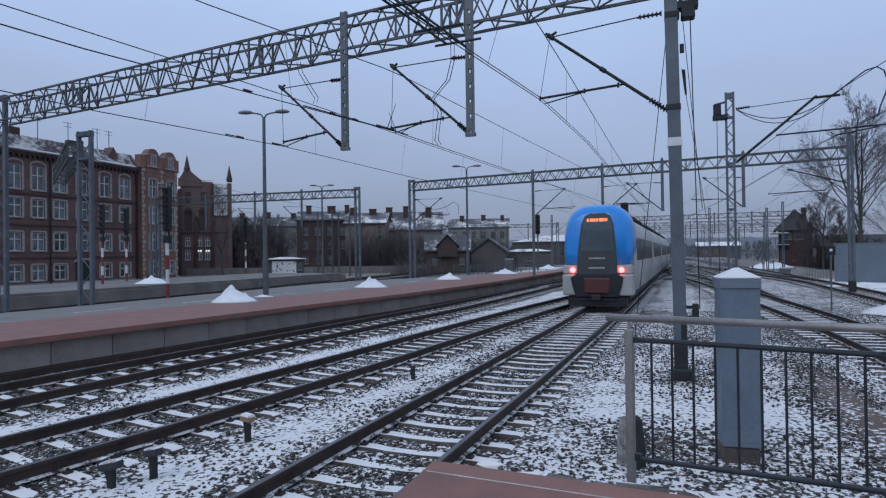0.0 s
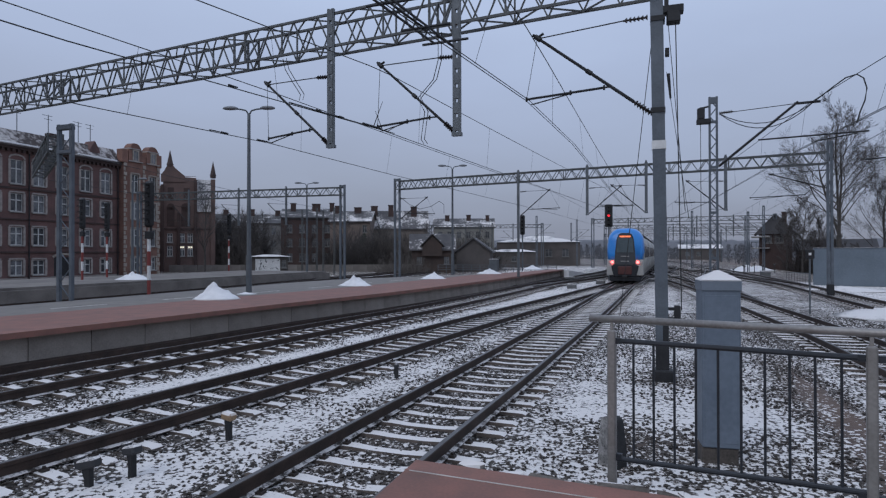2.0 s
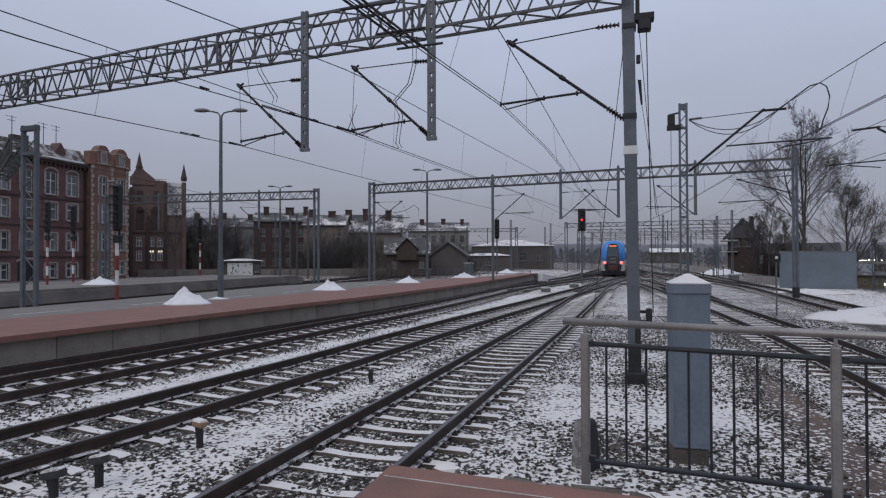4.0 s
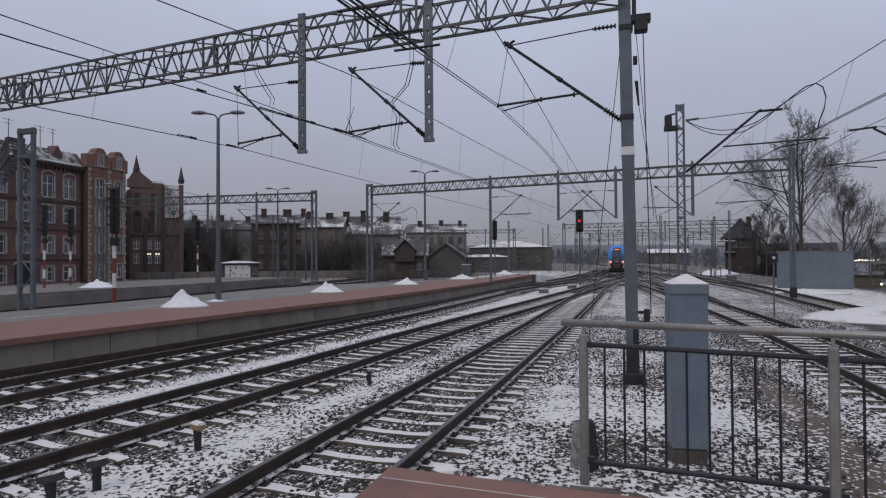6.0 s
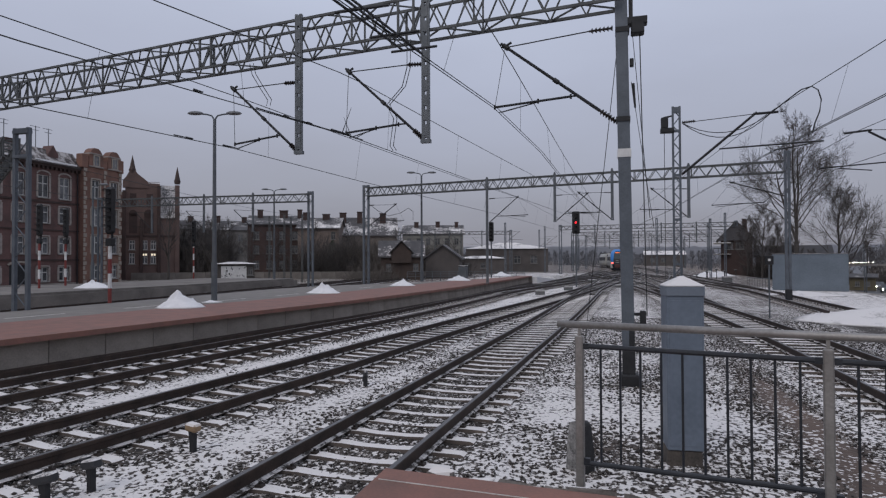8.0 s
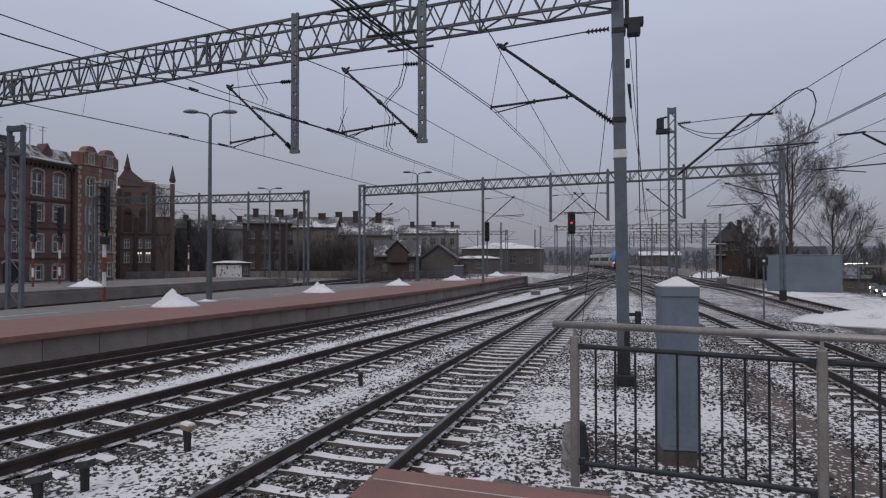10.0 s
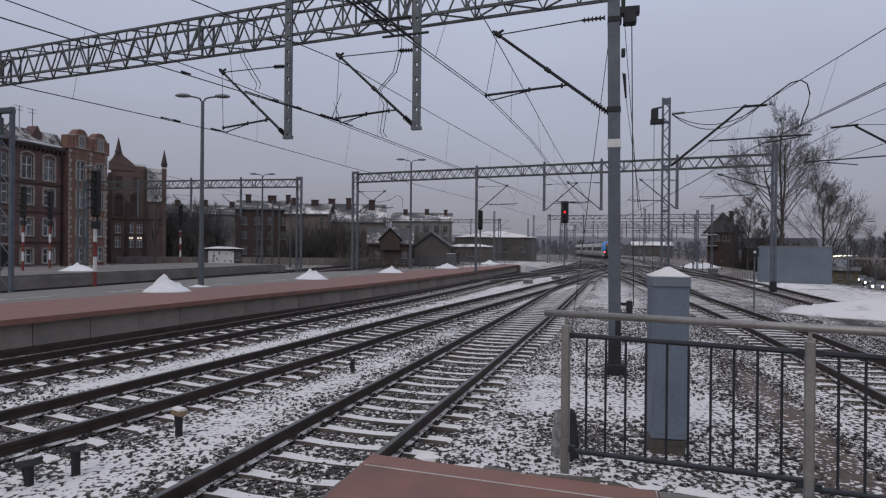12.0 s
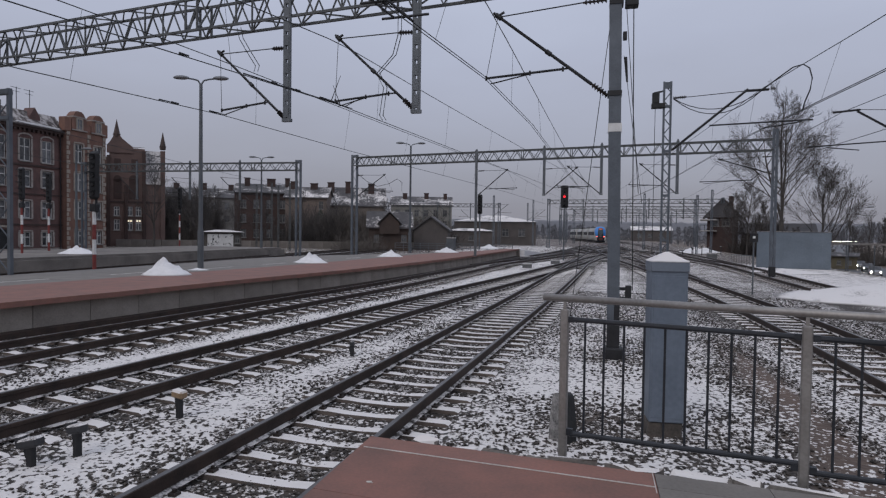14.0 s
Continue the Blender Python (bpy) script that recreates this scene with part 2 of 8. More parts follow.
# Light grey tones in the base colour stand in for sky reflected by the panes.
M_PANE = material("sky_toned_glass", (0.17, 0.172, 0.178), (0.05, 0.053, 0.06), 0.1, scale=0.9, fine=4, bump=0.02, vary=0.5)
M_FRAME = material("white_window_frame", (0.56, 0.55, 0.53), (0.42, 0.41, 0.39), 0.6)
M_FARFRAME = material("weathered_window_frame", (0.2, 0.195, 0.185), (0.13, 0.127, 0.12), 0.7)
M_LIT = material("lit_window", (0.7, 0.6, 0.45), None, 0.4, glow=(1.0, 0.85, 0.62), power=0.9, bump=0)
M_BARK = material("winter_bark", (0.085, 0.075, 0.067), (0.045, 0.04, 0.037), 0.9, scale=3, fine=30)
M_TWIG = material("winter_twigs", (0.09, 0.078, 0.072), (0.055, 0.048, 0.045), 0.9, scale=0.5, fine=10, bump=0)
M_THICKET = material("dark_thicket_twigs", (0.075, 0.066, 0.06), (0.042, 0.037, 0.035), 0.95, scale=0.4, fine=6, bump=0)
M_SHRUB = material("bare_shrub_twigs", (0.14, 0.122, 0.107), (0.08, 0.07, 0.062), 0.95, scale=0.4, fine=6, bump=0)
M_IVY = material("dark_evergreen", (0.045, 0.06, 0.035), (0.02, 0.03, 0.018), 0.8, scale=0.6, fine=8, bump=0, snow=0.2)
M_SHED = material("blue_grey_sheet_metal", (0.155, 0.188, 0.222), (0.115, 0.14, 0.168), 0.5, 0.1, scale=0.7, fine=8, bump=0.08)
M_BLUE = material("train_blue_paint", (0.035, 0.24, 0.66), (0.03, 0.2, 0.58), 0.3, scale=0.8, fine=10, bump=0.01, coat=0.3)
M_TWHITE = material("train_pale_grey_paint", (0.44, 0.43, 0.4), (0.32, 0.31, 0.29), 0.4, scale=0.8, fine=8, bump=0.02)
M_TDARK = material("train_black_mask", (0.02, 0.022, 0.027), (0.013, 0.014, 0.017), 0.25, bump=0)
M_TGLASS = material("train_windscreen", (0.06, 0.08, 0.085), (0.045, 0.06, 0.065), 0.08, bump=0)
M_TUNDER = material("train_underframe", (0.035, 0.033, 0.032), (0.018, 0.017, 0.017), 0.8)
M_TRED = material("train_dull_red_front", (0.1, 0.028, 0.022), (0.06, 0.019, 0.016), 0.5)
M_TAIL = material("train_tail_lamp", (0.6, 0.05, 0.04), None, 0.3, glow=(1.0, 0.07, 0.06), power=9.0, bump=0)
M_DISPLAY = material("orange_led_display", (0.5, 0.15, 0.05), None, 0.4, glow=(1.0, 0.2, 0.06), power=1.3, bump=0)
M_HEAD = material("car_headlamp", (0.9, 0.85, 0.7), None, 0.3, glow=(1.0, 0.9, 0.72), power=22.0, bump=0)
M_CARA = material("dark_car_paint", (0.04, 0.045, 0.05), None, 0.3, coat=0.5, bump=0)
M_CARB = material("silver_car_paint", (0.35, 0.35, 0.36), None, 0.3, 0.4, coat=0.5, bump=0)
M_ASPHALT = material("wet_asphalt", (0.06, 0.06, 0.062), (0.04, 0.04, 0.042), 0.5, scale=0.5, fine=20)
M_RUBBER = material("snow_crusted_block_face", (0.36, 0.345, 0.33), (0.03, 0.03, 0.03), 0.9, scale=9, fine=40, bump=0.5, snow=0.2)
# Paler and bluer than bare woods: distance haze is put into the base colour.
M_HILL = material("haze_pale_woods", (0.17, 0.17, 0.182), (0.12, 0.122, 0.132), 1.0, scale=0.02, fine=0.3, bump=0)

# ---------------- building helpers ----------------


def link(name, bm, mats, smooth=False):
    me = bpy.data.meshes.new(name)
    bm.to_mesh(me)
    bm.free()
    for m in mats if isinstance(mats, (list, tuple)) else (mats,):
        me.materials.append(m)
    if smooth:
        me.polygons.foreach_set("use_smooth", [True] * len(me.polygons))
    return new(name, me)


def part(name, bm, mats, parent, label="", smooth=False):
    ob = link(name, bm, mats, smooth)
    ob.parent = parent
    if label:
        tagged(ob, label)
    return ob


def thing(name, label, category, at=(0, 0, 0), turn=0.0, group="", kind=""):
    ob = new(name)
    ob.matrix_basis = pose(*at, 0, 0, turn)
    ob.empty_display_size = 0.2
    return tagged(ob, label, category, group, kind)


def share(name, me, parent, m):
    """One more object on a shared mesh, under parent."""
    ob = new(name, me)
    ob.parent = parent
    ob.matrix_basis = m
    return ob


def box(bm, x0, x1, y0, y1, z0, z1, bevel=0.0, mat=0, m=None):
    vs = [bm.verts.new((x, y, z)) for z in (z0, z1) for y in (y0, y1) for x in (x0, x1)]
    fs = [bm.faces.new([vs[i] for i in f]) for f in ((0, 2, 3, 1), (4, 5, 7, 6), (0, 1, 5, 4), (2, 6, 7, 3), (0, 4, 6, 2), (1, 3, 7, 5))]
    for f in fs:
        f.material_index = mat
    if bevel:
        es = {e for f in fs for e in f.edges}
        r = bmesh.ops.bevel(bm, geom=list(es), offset=bevel, segments=1, affect="EDGES")
        vs = list({v for f in fs if f.is_valid for v in f.verts} | {v for f in r["faces"] for v in f.verts})
        for f in r["faces"]:
            f.material_index = mat
    if m is not None:
        for v in vs:
            v.co = m @ v.co
    return vs


def tube(bm, a, b, r, r2=None, seg=6, mat=0, cap=True):
    a, b = Vector(a), Vector(b)
    d = b - a
    if d.length < 1e-6:
        return
    z = d.normalized()
    x = z.orthogonal().normalized()
    y = z.cross(x)
    r2 = r if r2 is None else r2
    ra = [bm.verts.new(a + (x * math.cos(k * math.tau / seg) + y * math.sin(k * math.tau / seg)) * r) for k in range(seg)]
    rb = [bm.verts.new(b + (x * math.cos(k * math.tau / seg) + y * math.sin(k * math.tau / seg)) * r2) for k in range(seg)]
    for k in range(seg):
        bm.faces.new((ra[k], ra[(k + 1) % seg], rb[(k + 1) % seg], rb[k])).material_index = mat
    if cap:
        bm.faces.new(ra[::-1]).material_index = mat
        bm.faces.new(rb).material_index = mat


def bar(bm, a, b, w, h, mat=0):
    """A straight rectangular bar; w across, h upright."""
    a, b = Vector(a), Vector(b)
    z = (b - a).normalized()
    x = z.cross(Vector((0, 0, 1)))
    x = x.normalized() if x.length > 1e-4 else Vector((1, 0, 0))
    y = x.cross(z)
    q = [x * sx * w / 2 + y * sy * h / 2 for sx, sy in ((-1, -1), (1, -1), (1, 1), (-1, 1))]
    ra, rb = [bm.verts.new(a + v) for v in q], [bm.verts.new(b + v) for v in q]
    for k in range(4):
        bm.faces.new((ra[k], ra[(k + 1) % 4], rb[(k + 1) % 4], rb[k])).material_index = mat
    bm.faces.new(ra[::-1]).material_index = mat
    bm.faces.new(rb).material_index = mat


def polyline(bm, pts, r, seg=4, mat=0):
    """A thin continuous wire through pts."""
    pts = [Vector(p) for p in pts]
    rings = []
    for i, p in enumerate(pts):
        d = (pts[min(i + 1, len(pts) - 1)] - pts[max(i - 1, 0)]).normalized()
        x = d.cross(Vector((0, 0, 1)))
        x = x.normalized() if x.length > 1e-4 else Vector((1, 0, 0))
        y = x.cross(d)
        rings.append([bm.verts.new(p + (x * math.cos(k * math.tau / seg) + y * math.sin(k * math.tau / seg)) * r) for k in range(seg)])
    for a, b in zip(rings, rings[1:]):
        for k in range(seg):
            bm.faces.new((a[k], a[(k + 1) % seg], b[(k + 1) % seg], b[k])).material_index = mat


def sweep(bm, pts, profile, mats=None):
    """Sweep a closed profile (across, up) along plan points (x, y, z)."""
    pts = [Vector(p) for p in pts]
    rings = []
    for i, p in enumerate(pts):
        d = pts[min(i + 1, len(pts) - 1)] - pts[max(i - 1, 0)]
        d.z = 0
        d.normalize()
        s = Vector((d.y, -d.x, 0))
        rings.append([bm.verts.new(p + s * u + Vector((0, 0, v))) for u, v in profile])
    k = len(profile)
    for a, b in zip(rings, rings[1:]):
        for j in range(k):
            f = bm.faces.new((a[j], b[j], b[(j + 1) % k], a[(j + 1) % k]))
            f.material_index = mats[j] if mats else 0
    bm.faces.new(rings[0])
    bm.faces.new(rings[-1][::-1])


class Way:
    """A smooth plan line x(y) through a few points."""

    def __init__(self, pts):
        self.y = np.array([p[1] for p in pts], float)
        self.x = np.array([p[0] for p in pts], float)
        self.m = np.gradient(self.x, self.y)

    def at(self, y):
        i = int(np.clip(np.searchsorted(self.y, y) - 1, 0, len(self.y) - 2))
        h = self.y[i + 1] - self.y[i]
        s = (y - self.y[i]) / h
        if s < 0 or s > 1:
            j = 0 if s < 0 else -1
            return float(self.x[j] + self.m[j] * (y - self.y[j]))
        return float((2 * s**3 - 3 * s**2 + 1) * self.x[i] + (s**3 - 2 * s**2 + s) * h * self.m[i]
                     + (3 * s**2 - 2 * s**3) * self.x[i + 1] + (s**3 - s**2) * h * self.m[i + 1])

    def slope(self, y):
        return (self.at(y + 0.3) - self.at(y - 0.3)) / 0.6

    def turn(self, y):
        return -math.degrees(math.atan(self.slope(y)))

    def points(self, y0, y1, off=0.0, step=1.0, z=0.0):
        out, y = [], y0
        while True:
            s = self.slope(y)
            k = math.hypot(1, s)
            out.append((self.at(y) + off / k, y - off * s / k, z))
            if y >= y1:
                return out
            y = min(y1, y + step * (1 if y < 40 else 3))


# plan lines of the tracks
WAY_A = Way([(-3.5, -10), (-3.23, 5), (-3.1, 8), (-2.9, 11.7), (-2.7, 16), (-2.5, 20), (-2.25, 26), (-1.95, 34), (-1.4, 50), (-0.8, 66), (0.4, 100), (1.35, 127), (2.2, 138), (3.0, 150), (2.85, 162), (1.9, 168), (0.8, 174), (-1.4, 190), (-3.6, 210), (-7.2, 230), (-16, 270)])
WAY_B = Way([(-9.4, -10), (-7.65, 5), (-7.3, 7), (-6.9, 10), (-6.5, 13), (-6.2, 16), (-5.75, 20), (-5.15, 25), (-4.45, 30), (-3.65, 36), (-2.9, 42), (-1.75, 51), (-1.1, 60)])
WAY_C = Way([(-13.2, -10), (-11.4, 5), (-11.0, 9), (-10.65, 12), (-10.15, 16), (-9.7, 20), (-9.1, 25), (-8.7, 30), (-8.3, 36), (-7.8, 44), (-6.9, 54), (-5.7, 68), (-3.3, 100), (-1.6, 130), (-1.5, 165), (-3, 200), (-8, 240)])
WAY_R2 = Way([(4.9, -10), (5.3, 5), (5.35, 14), (5.3, 20), (5.05, 26), (4.65, 33), (3.9, 45), (2.4, 62), (1.2, 80), (0.7, 100)])
WAY_R1 = Way([(7.5, -10), (8.3, 10), (10.2, 30), (10.4, 38), (10.75, 50), (10.8, 65), (10.5, 90), (9.5, 130), (8, 180), (4, 240)])
WAY_D = Way([(4.75, 31), (4.75, 44), (4.6, 60), (4.1, 80), (4.4, 110), (5.6, 150), (5, 200), (0, 250)])
WAY_E = Way([(-8.3, 44), (-5.2, 60), (-2.2, 76), (1.2, 92), (4.2, 108)])
EDGE1 = Way([(-15.6, -10), (-14.0, 5), (-13.3, 10.6), (-12.7, 14.2), (-11.8, 20.3), (-11.1, 24), (-10.5, 29), (-9.7, 37.2), (-8.8, 54), (-8.2, 68)])
GROUND_Z = -0.26
PLAT = 0.6


def ground_z(x, y):
    drop = min(max((x - 18.5 - 0.02 * max(y - 50, 0)) / 7.0, 0), 1)
    z = GROUND_Z - 3.4 * drop * drop * (3 - 2 * drop)
    if -12 < x < 14 and -10 < y < 60:
        a = x - WAY_A.at(y)
        z += 0.02 * min(max((a + 1.9) / 0.5, 0), 1) + 0.045 * min(max((a - 1.3) / 0.4, 0), 1) * min(max((WAY_R2.at(y) - 1.5 - x) / 0.5, 0), 1)
        b = abs(x - WAY_B.at(y))
        z += 0.02 * min(max((1.7 - b) / 0.4, 0), 1)
    return z

# ---------------- ground ----------------


def snow_cover(x, y):
    """How much snow lies (0.5 is even) and how earthy the ground is, from the tracks, the trodden path and the platform foot."""
    snow, earth, off = 0.5, 0.0, 9.0
    if -24 < x < 14 and y < 120:
        off = min(abs(x - w.at(y)) for w in (WAY_A, WAY_B, WAY_C, WAY_R2, WAY_R1))
        snow += (0.18 if -8 < x < -3 else 0.24 if x <= -8 else 0.03) * min(max((off - 1.3) / 0.6, 0), 1) - (0.08 + 0.16 * min(max((y - 14) / 8, 0), 1)) * (off < 1.3)
        foot = x - EDGE1.at(y)
        if foot < 1.2 and y < 70:
            k = min(max((1.2 - foot) / 0.5, 0), 1)
            snow, earth = snow - 0.35 * k, 0.3 * k
        trail = abs(x - (2.8 + 0.032 * max(y - 9, 0))) + 0.2 * noise.noise((x, y * 0.6, 8))
        if 5 < y < 18:
            k = min(max((0.56 - trail) / 0.5, 0), 1) * min((18 - y) / 6, 1)
            snow, earth = snow - 0.38 * k, max(earth, 1.0 * k)
        k = min(max(1.15 - math.hypot((x - 0.1) / 0.75, (y - 8.5) / 0.95), 0), 1)
        k *= 0.75 + 0.9 * noise.noise((x * 1.6, y * 1.6, 2))
        snow, earth = snow - 0.36 * k, max(earth, min(max(0.45 * k, 0), 1))
        if -1.5 < x < 2 and 9.6 < y < 12.3:
            snow += 0.12
        if -6 < x - WAY_A.at(y) < -1.5 and y < 30:
            snow += 0.02
        k = min(max(1.2 - math.hypot((x - 0.4) / 0.6, (y - 13.2) / 0.7), 0), 1)
        snow -= 0.1 * k
    if y > 24:
        k = min((y - 24) / 40, 1)
        snow, earth = snow - (0.2 if off < 1.5 or y > 60 else 0.03) * k + 0.1 * noise.noise((x * 0.35, y * 0.12, 4)), max(earth, 0.35 * k)
    if -2.2 < x < 12 and y < 17:
        snow += 0.03 if x < 3 else 0.06
    if 1.5 < x < 9.5 and 15 < y < 60:
        snow -= 0.07 * min((y - 15) / 5, 1)
    if 9.5 < x < 18 and 22 < y < 60:
        snow, earth = snow + 0.17, max(earth, 0.4)
    if x < -19 and y < 130:
        snow, earth = 0.3, 0.4
    if x > 18:
        snow, earth = 0.24, 0.7
    return snow, earth


def build_ground():
    xs = [-900, -400, -200, -120, -80, -60, -45, -35, -28] + list(np.arange(-24, 12.01, 0.5)) + list(np.arange(13, 30.1, 1.0)) + [34, 40, 50, 70, 110, 200, 400, 900]
    ys = [-300, -100, -40, -20] + list(np.arange(-10, 2.1, 1.0)) + list(np.arange(2.5, 30.1, 0.5)) + list(np.arange(31, 60.1, 1.0)) + list(np.arange(63, 130, 4.0)) + [140, 160, 190, 230, 280, 350, 450, 600, 900, 1400, 2400]
    bm = bmesh.new()
    grid = []
    for y in ys:
        row = []
        for x in xs:
            z = ground_z(x, y)
            if abs(x) < 30 and -10 < y < 60:
                z += 0.035 * noise.noise((x * 0.5, y * 0.5, 0))
            row.append(bm.verts.new((x, y, z)))
        grid.append(row)
    for j in range(len(ys) - 1):
        for i in range(len(xs) - 1):
            f = bm.faces.new((grid[j][i], grid[j][i + 1], grid[j + 1][i + 1], grid[j + 1][i]))
            near = -24 <= xs[i] and xs[i + 1] <= 17 and ys[j] < 300
            f.material_index = 0 if near else 1
    ob = link("ground", bm, [M_BALLAST, M_FIELD], True)
    cover = ob.data.color_attributes.new("cover", "FLOAT_COLOR", "POINT")
    for v, c in zip(ob.data.vertices, cover.data):
        c.color = (*snow_cover(v.co.x, v.co.y), 0.0, 1.0)
    tagged(ob, "snow-dusted grey ballast and verge reaching the horizon", "ground", kind="structure")


build_ground()


def build_stones():
    """Loose ballast near the platform end: one piece of stuff."""
    rng = np.random.default_rng(7)
    ico_v = np.array([(0, 0, 1), (0.89, 0, 0.45), (0.28, 0.85, 0.45), (-0.72, 0.53, 0.45), (-0.72, -0.53, 0.45), (0.28, -0.85, 0.45), (0, 0, -0.6)])
    ico_f = np.array([(0, 1, 2), (0, 2, 3), (0, 3, 4), (0, 4, 5), (0, 5, 1), (6, 2, 1), (6, 3, 2), (6, 4, 3), (6, 5, 4), (6, 1, 5)])
    n = 150000
    y = 3.6 + 24 * rng.random(n) ** 1.5
    x = -13 + 21 * rng.random(n)
    keep = np.ones(n, bool)
    clump = np.array([noise.noise((a * 0.55, b * 0.55, 3)) for a, b in zip(x, y)])
    cover = np.array([snow_cover(a, b) for a, b in zip(x, y)])
    lie, bare = cover[:, 0], cover[:, 1] > 0.55
    keep &= ~bare
    keep &= 0.7 * clump + 0.9 * rng.random(n) - 2.2 * (lie - 0.5) > 0.43
    edge = np.array([EDGE1.at(b) for b in y])
    keep &= x > edge + 0.4
    keep &= ~((y < 5.0) & (x > -1.9))
    for way in (WAY_A, WAY_B, WAY_C, WAY_R2):
        c = np.array([way.at(b) for b in y])
        for o in (-0.753, 0.753):
            keep &= abs(x - c - o) > 0.1
    x, y = x[keep], y[keep]
    n = len(x)
    size = 0.014 + 0.024 * rng.random(n) ** 1.4
    ang = rng.random(n) * math.tau
    v = ico_v[None] * (0.65 + 0.6 * rng.random((n, 7, 1)))
    v = v * np.stack([size * (0.8 + 0.7 * rng.random(n)), size, size * (0.6 + 0.4 * rng.random(n))], 1)[:, None]
    c, s = np.cos(ang)[:, None], np.sin(ang)[:, None]
    vx, vy = v[..., 0] * c - v[..., 1] * s, v[..., 0] * s + v[..., 1] * c
    base = np.array([ground_z(a, b) + 0.035 * noise.noise((a * 0.5, b * 0.5, 0)) for a, b in zip(x, y)])
    co = np.stack([vx + x[:, None], vy + y[:, None], v[..., 2] + (base + size * 0.15)[:, None]], -1).reshape(-1, 3)
    fa = (ico_f[None] + (np.arange(n) * 7)[:, None, None]).reshape(-1, 3)
    me = bpy.data.meshes.new("ballast_stones")
    me.from_pydata(co.tolist(), [], fa.tolist())
    me.materials.append(M_STONE)
    tagged(new("ballast_stones", me), "loose dark ballast stones poking through thin snow", "gravel", kind="stuff")


# ---------------- tracks ----------------
RAIL = [(-0.075, -0.19), (0.075, -0.19), (0.075, -0.178), (0.014, -0.158), (0.014, -0.058), (0.04, -0.046), (0.04, -0.006), (0.03, 0.0), (-0.03, 0.0), (-0.04, -0.006), (-0.04, -0.046), (-0.014, -0.058), (-0.014, -0.158), (-0.075, -0.178)]
RAIL_MATS = [0, 0, 2, 0, 0, 0, 0, 1, 0, 0, 0, 0, 2, 0]


def sleeper_mesh():
    """Prestressed concrete sleeper with a waisted middle and four fastenings."""
    bm = bmesh.new()
    rows = []
    for x, z, w in ((-1.25, -0.19, 0.085), (-1.2, -0.168, 0.09), (-0.5, -0.165, 0.09), (-0.25, -0.182, 0.08), (0.25, -0.182, 0.08), (0.5, -0.165, 0.09), (1.2, -0.168, 0.09), (1.25, -0.19, 0.085)):
        rows.append([bm.verts.new((x, -w - 0.035, -0.36)), bm.verts.new((x, -w, z)), bm.verts.new((x, w, z)), bm.verts.new((x, w + 0.035, -0.36))])
    for a, b in zip(rows, rows[1:]):
        for k in range(3):
            bm.faces.new((a[k], b[k], b[k + 1], a[k + 1]))
    bm.faces.new(rows[0])
    bm.faces.new(rows[-1][::-1])
    for s in (-0.753, 0.753):
        for o in (-0.12, 0.12):
            box(bm, s + o - 0.04, s + o + 0.04, -0.045, 0.045, -0.17, -0.135, mat=1)
            box(bm, s + o - 0.015, s + o + 0.015, -0.015, 0.015, -0.14, -0.105, mat=1)
    me = bpy.data.meshes.new("sleeper")
    bmesh.ops.recalc_face_normals(bm, faces=bm.faces)
    bm.to_mesh(me)
    bm.free()
    me.materials.append(M_SLEEPER), me.materials.append(M_CLIP)
    return me


def bearer_mesh(half):
    bm = bmesh.new()
    box(bm, -half, half, -0.095, 0.095, -0.36, -0.168, 0.015)
    for s in (-0.753, 0.753):
        for o in (-0.12, 0.12):
            box(bm, s + o - 0.045, s + o + 0.045, -0.05, 0.05, -0.17, -0.12, mat=1)
    me = bpy.data.meshes.new("bearer")
    bm.to_mesh(me)
    bm.free()
    me.materials.append(M_BEARER), me.materials.append(M_CLIP)
    return me


ME_SLEEPER, ME_BEARER = sleeper_mesh(), bearer_mesh(1.4)


def build_track(way, y0, y1, label, bearers=(1e9, 1e9), near=45.0):
    t = thing("track", label, "railway track", group="station tracks")
    for off in (-0.753, 0.753):
        bm = bmesh.new()
        sweep(bm, way.points(y0, y1, off), RAIL, RAIL_MATS)
        bmesh.ops.recalc_face_normals(bm, faces=bm.faces)
        part("rail", bm, [M_RAIL, M_RAILTOP, M_RAILFOOT], t)
    y, far = y0 + 0.3, []
    k = 0
    while y < y1:
        m = pose(way.at(y), y, -0.02, 0, 0, way.turn(y))
        k += 1
        if 2.0 < y < near:
            jit = pose(random.uniform(-0.02, 0.02), random.uniform(-0.015, 0.015), random.uniform(-0.012, 0.0), 0, 0, random.uniform(-0.6, 0.6))
            share("sleeper", ME_BEARER if bearers[0] < y < bearers[1] else ME_SLEEPER, t, m @ jit)
        elif y < 130:
            far.append(m)
        y += 0.6
    if far:
        bm = bmesh.new()
        for m in far:
            box(bm, -1.3, 1.3, -0.12, 0.12, -0.34, -0.168, m=m)
        ob = part("sleeper_rest", bm, M_OLDBEARER, t)
        tagged(ob, kind="stuff")
    return t


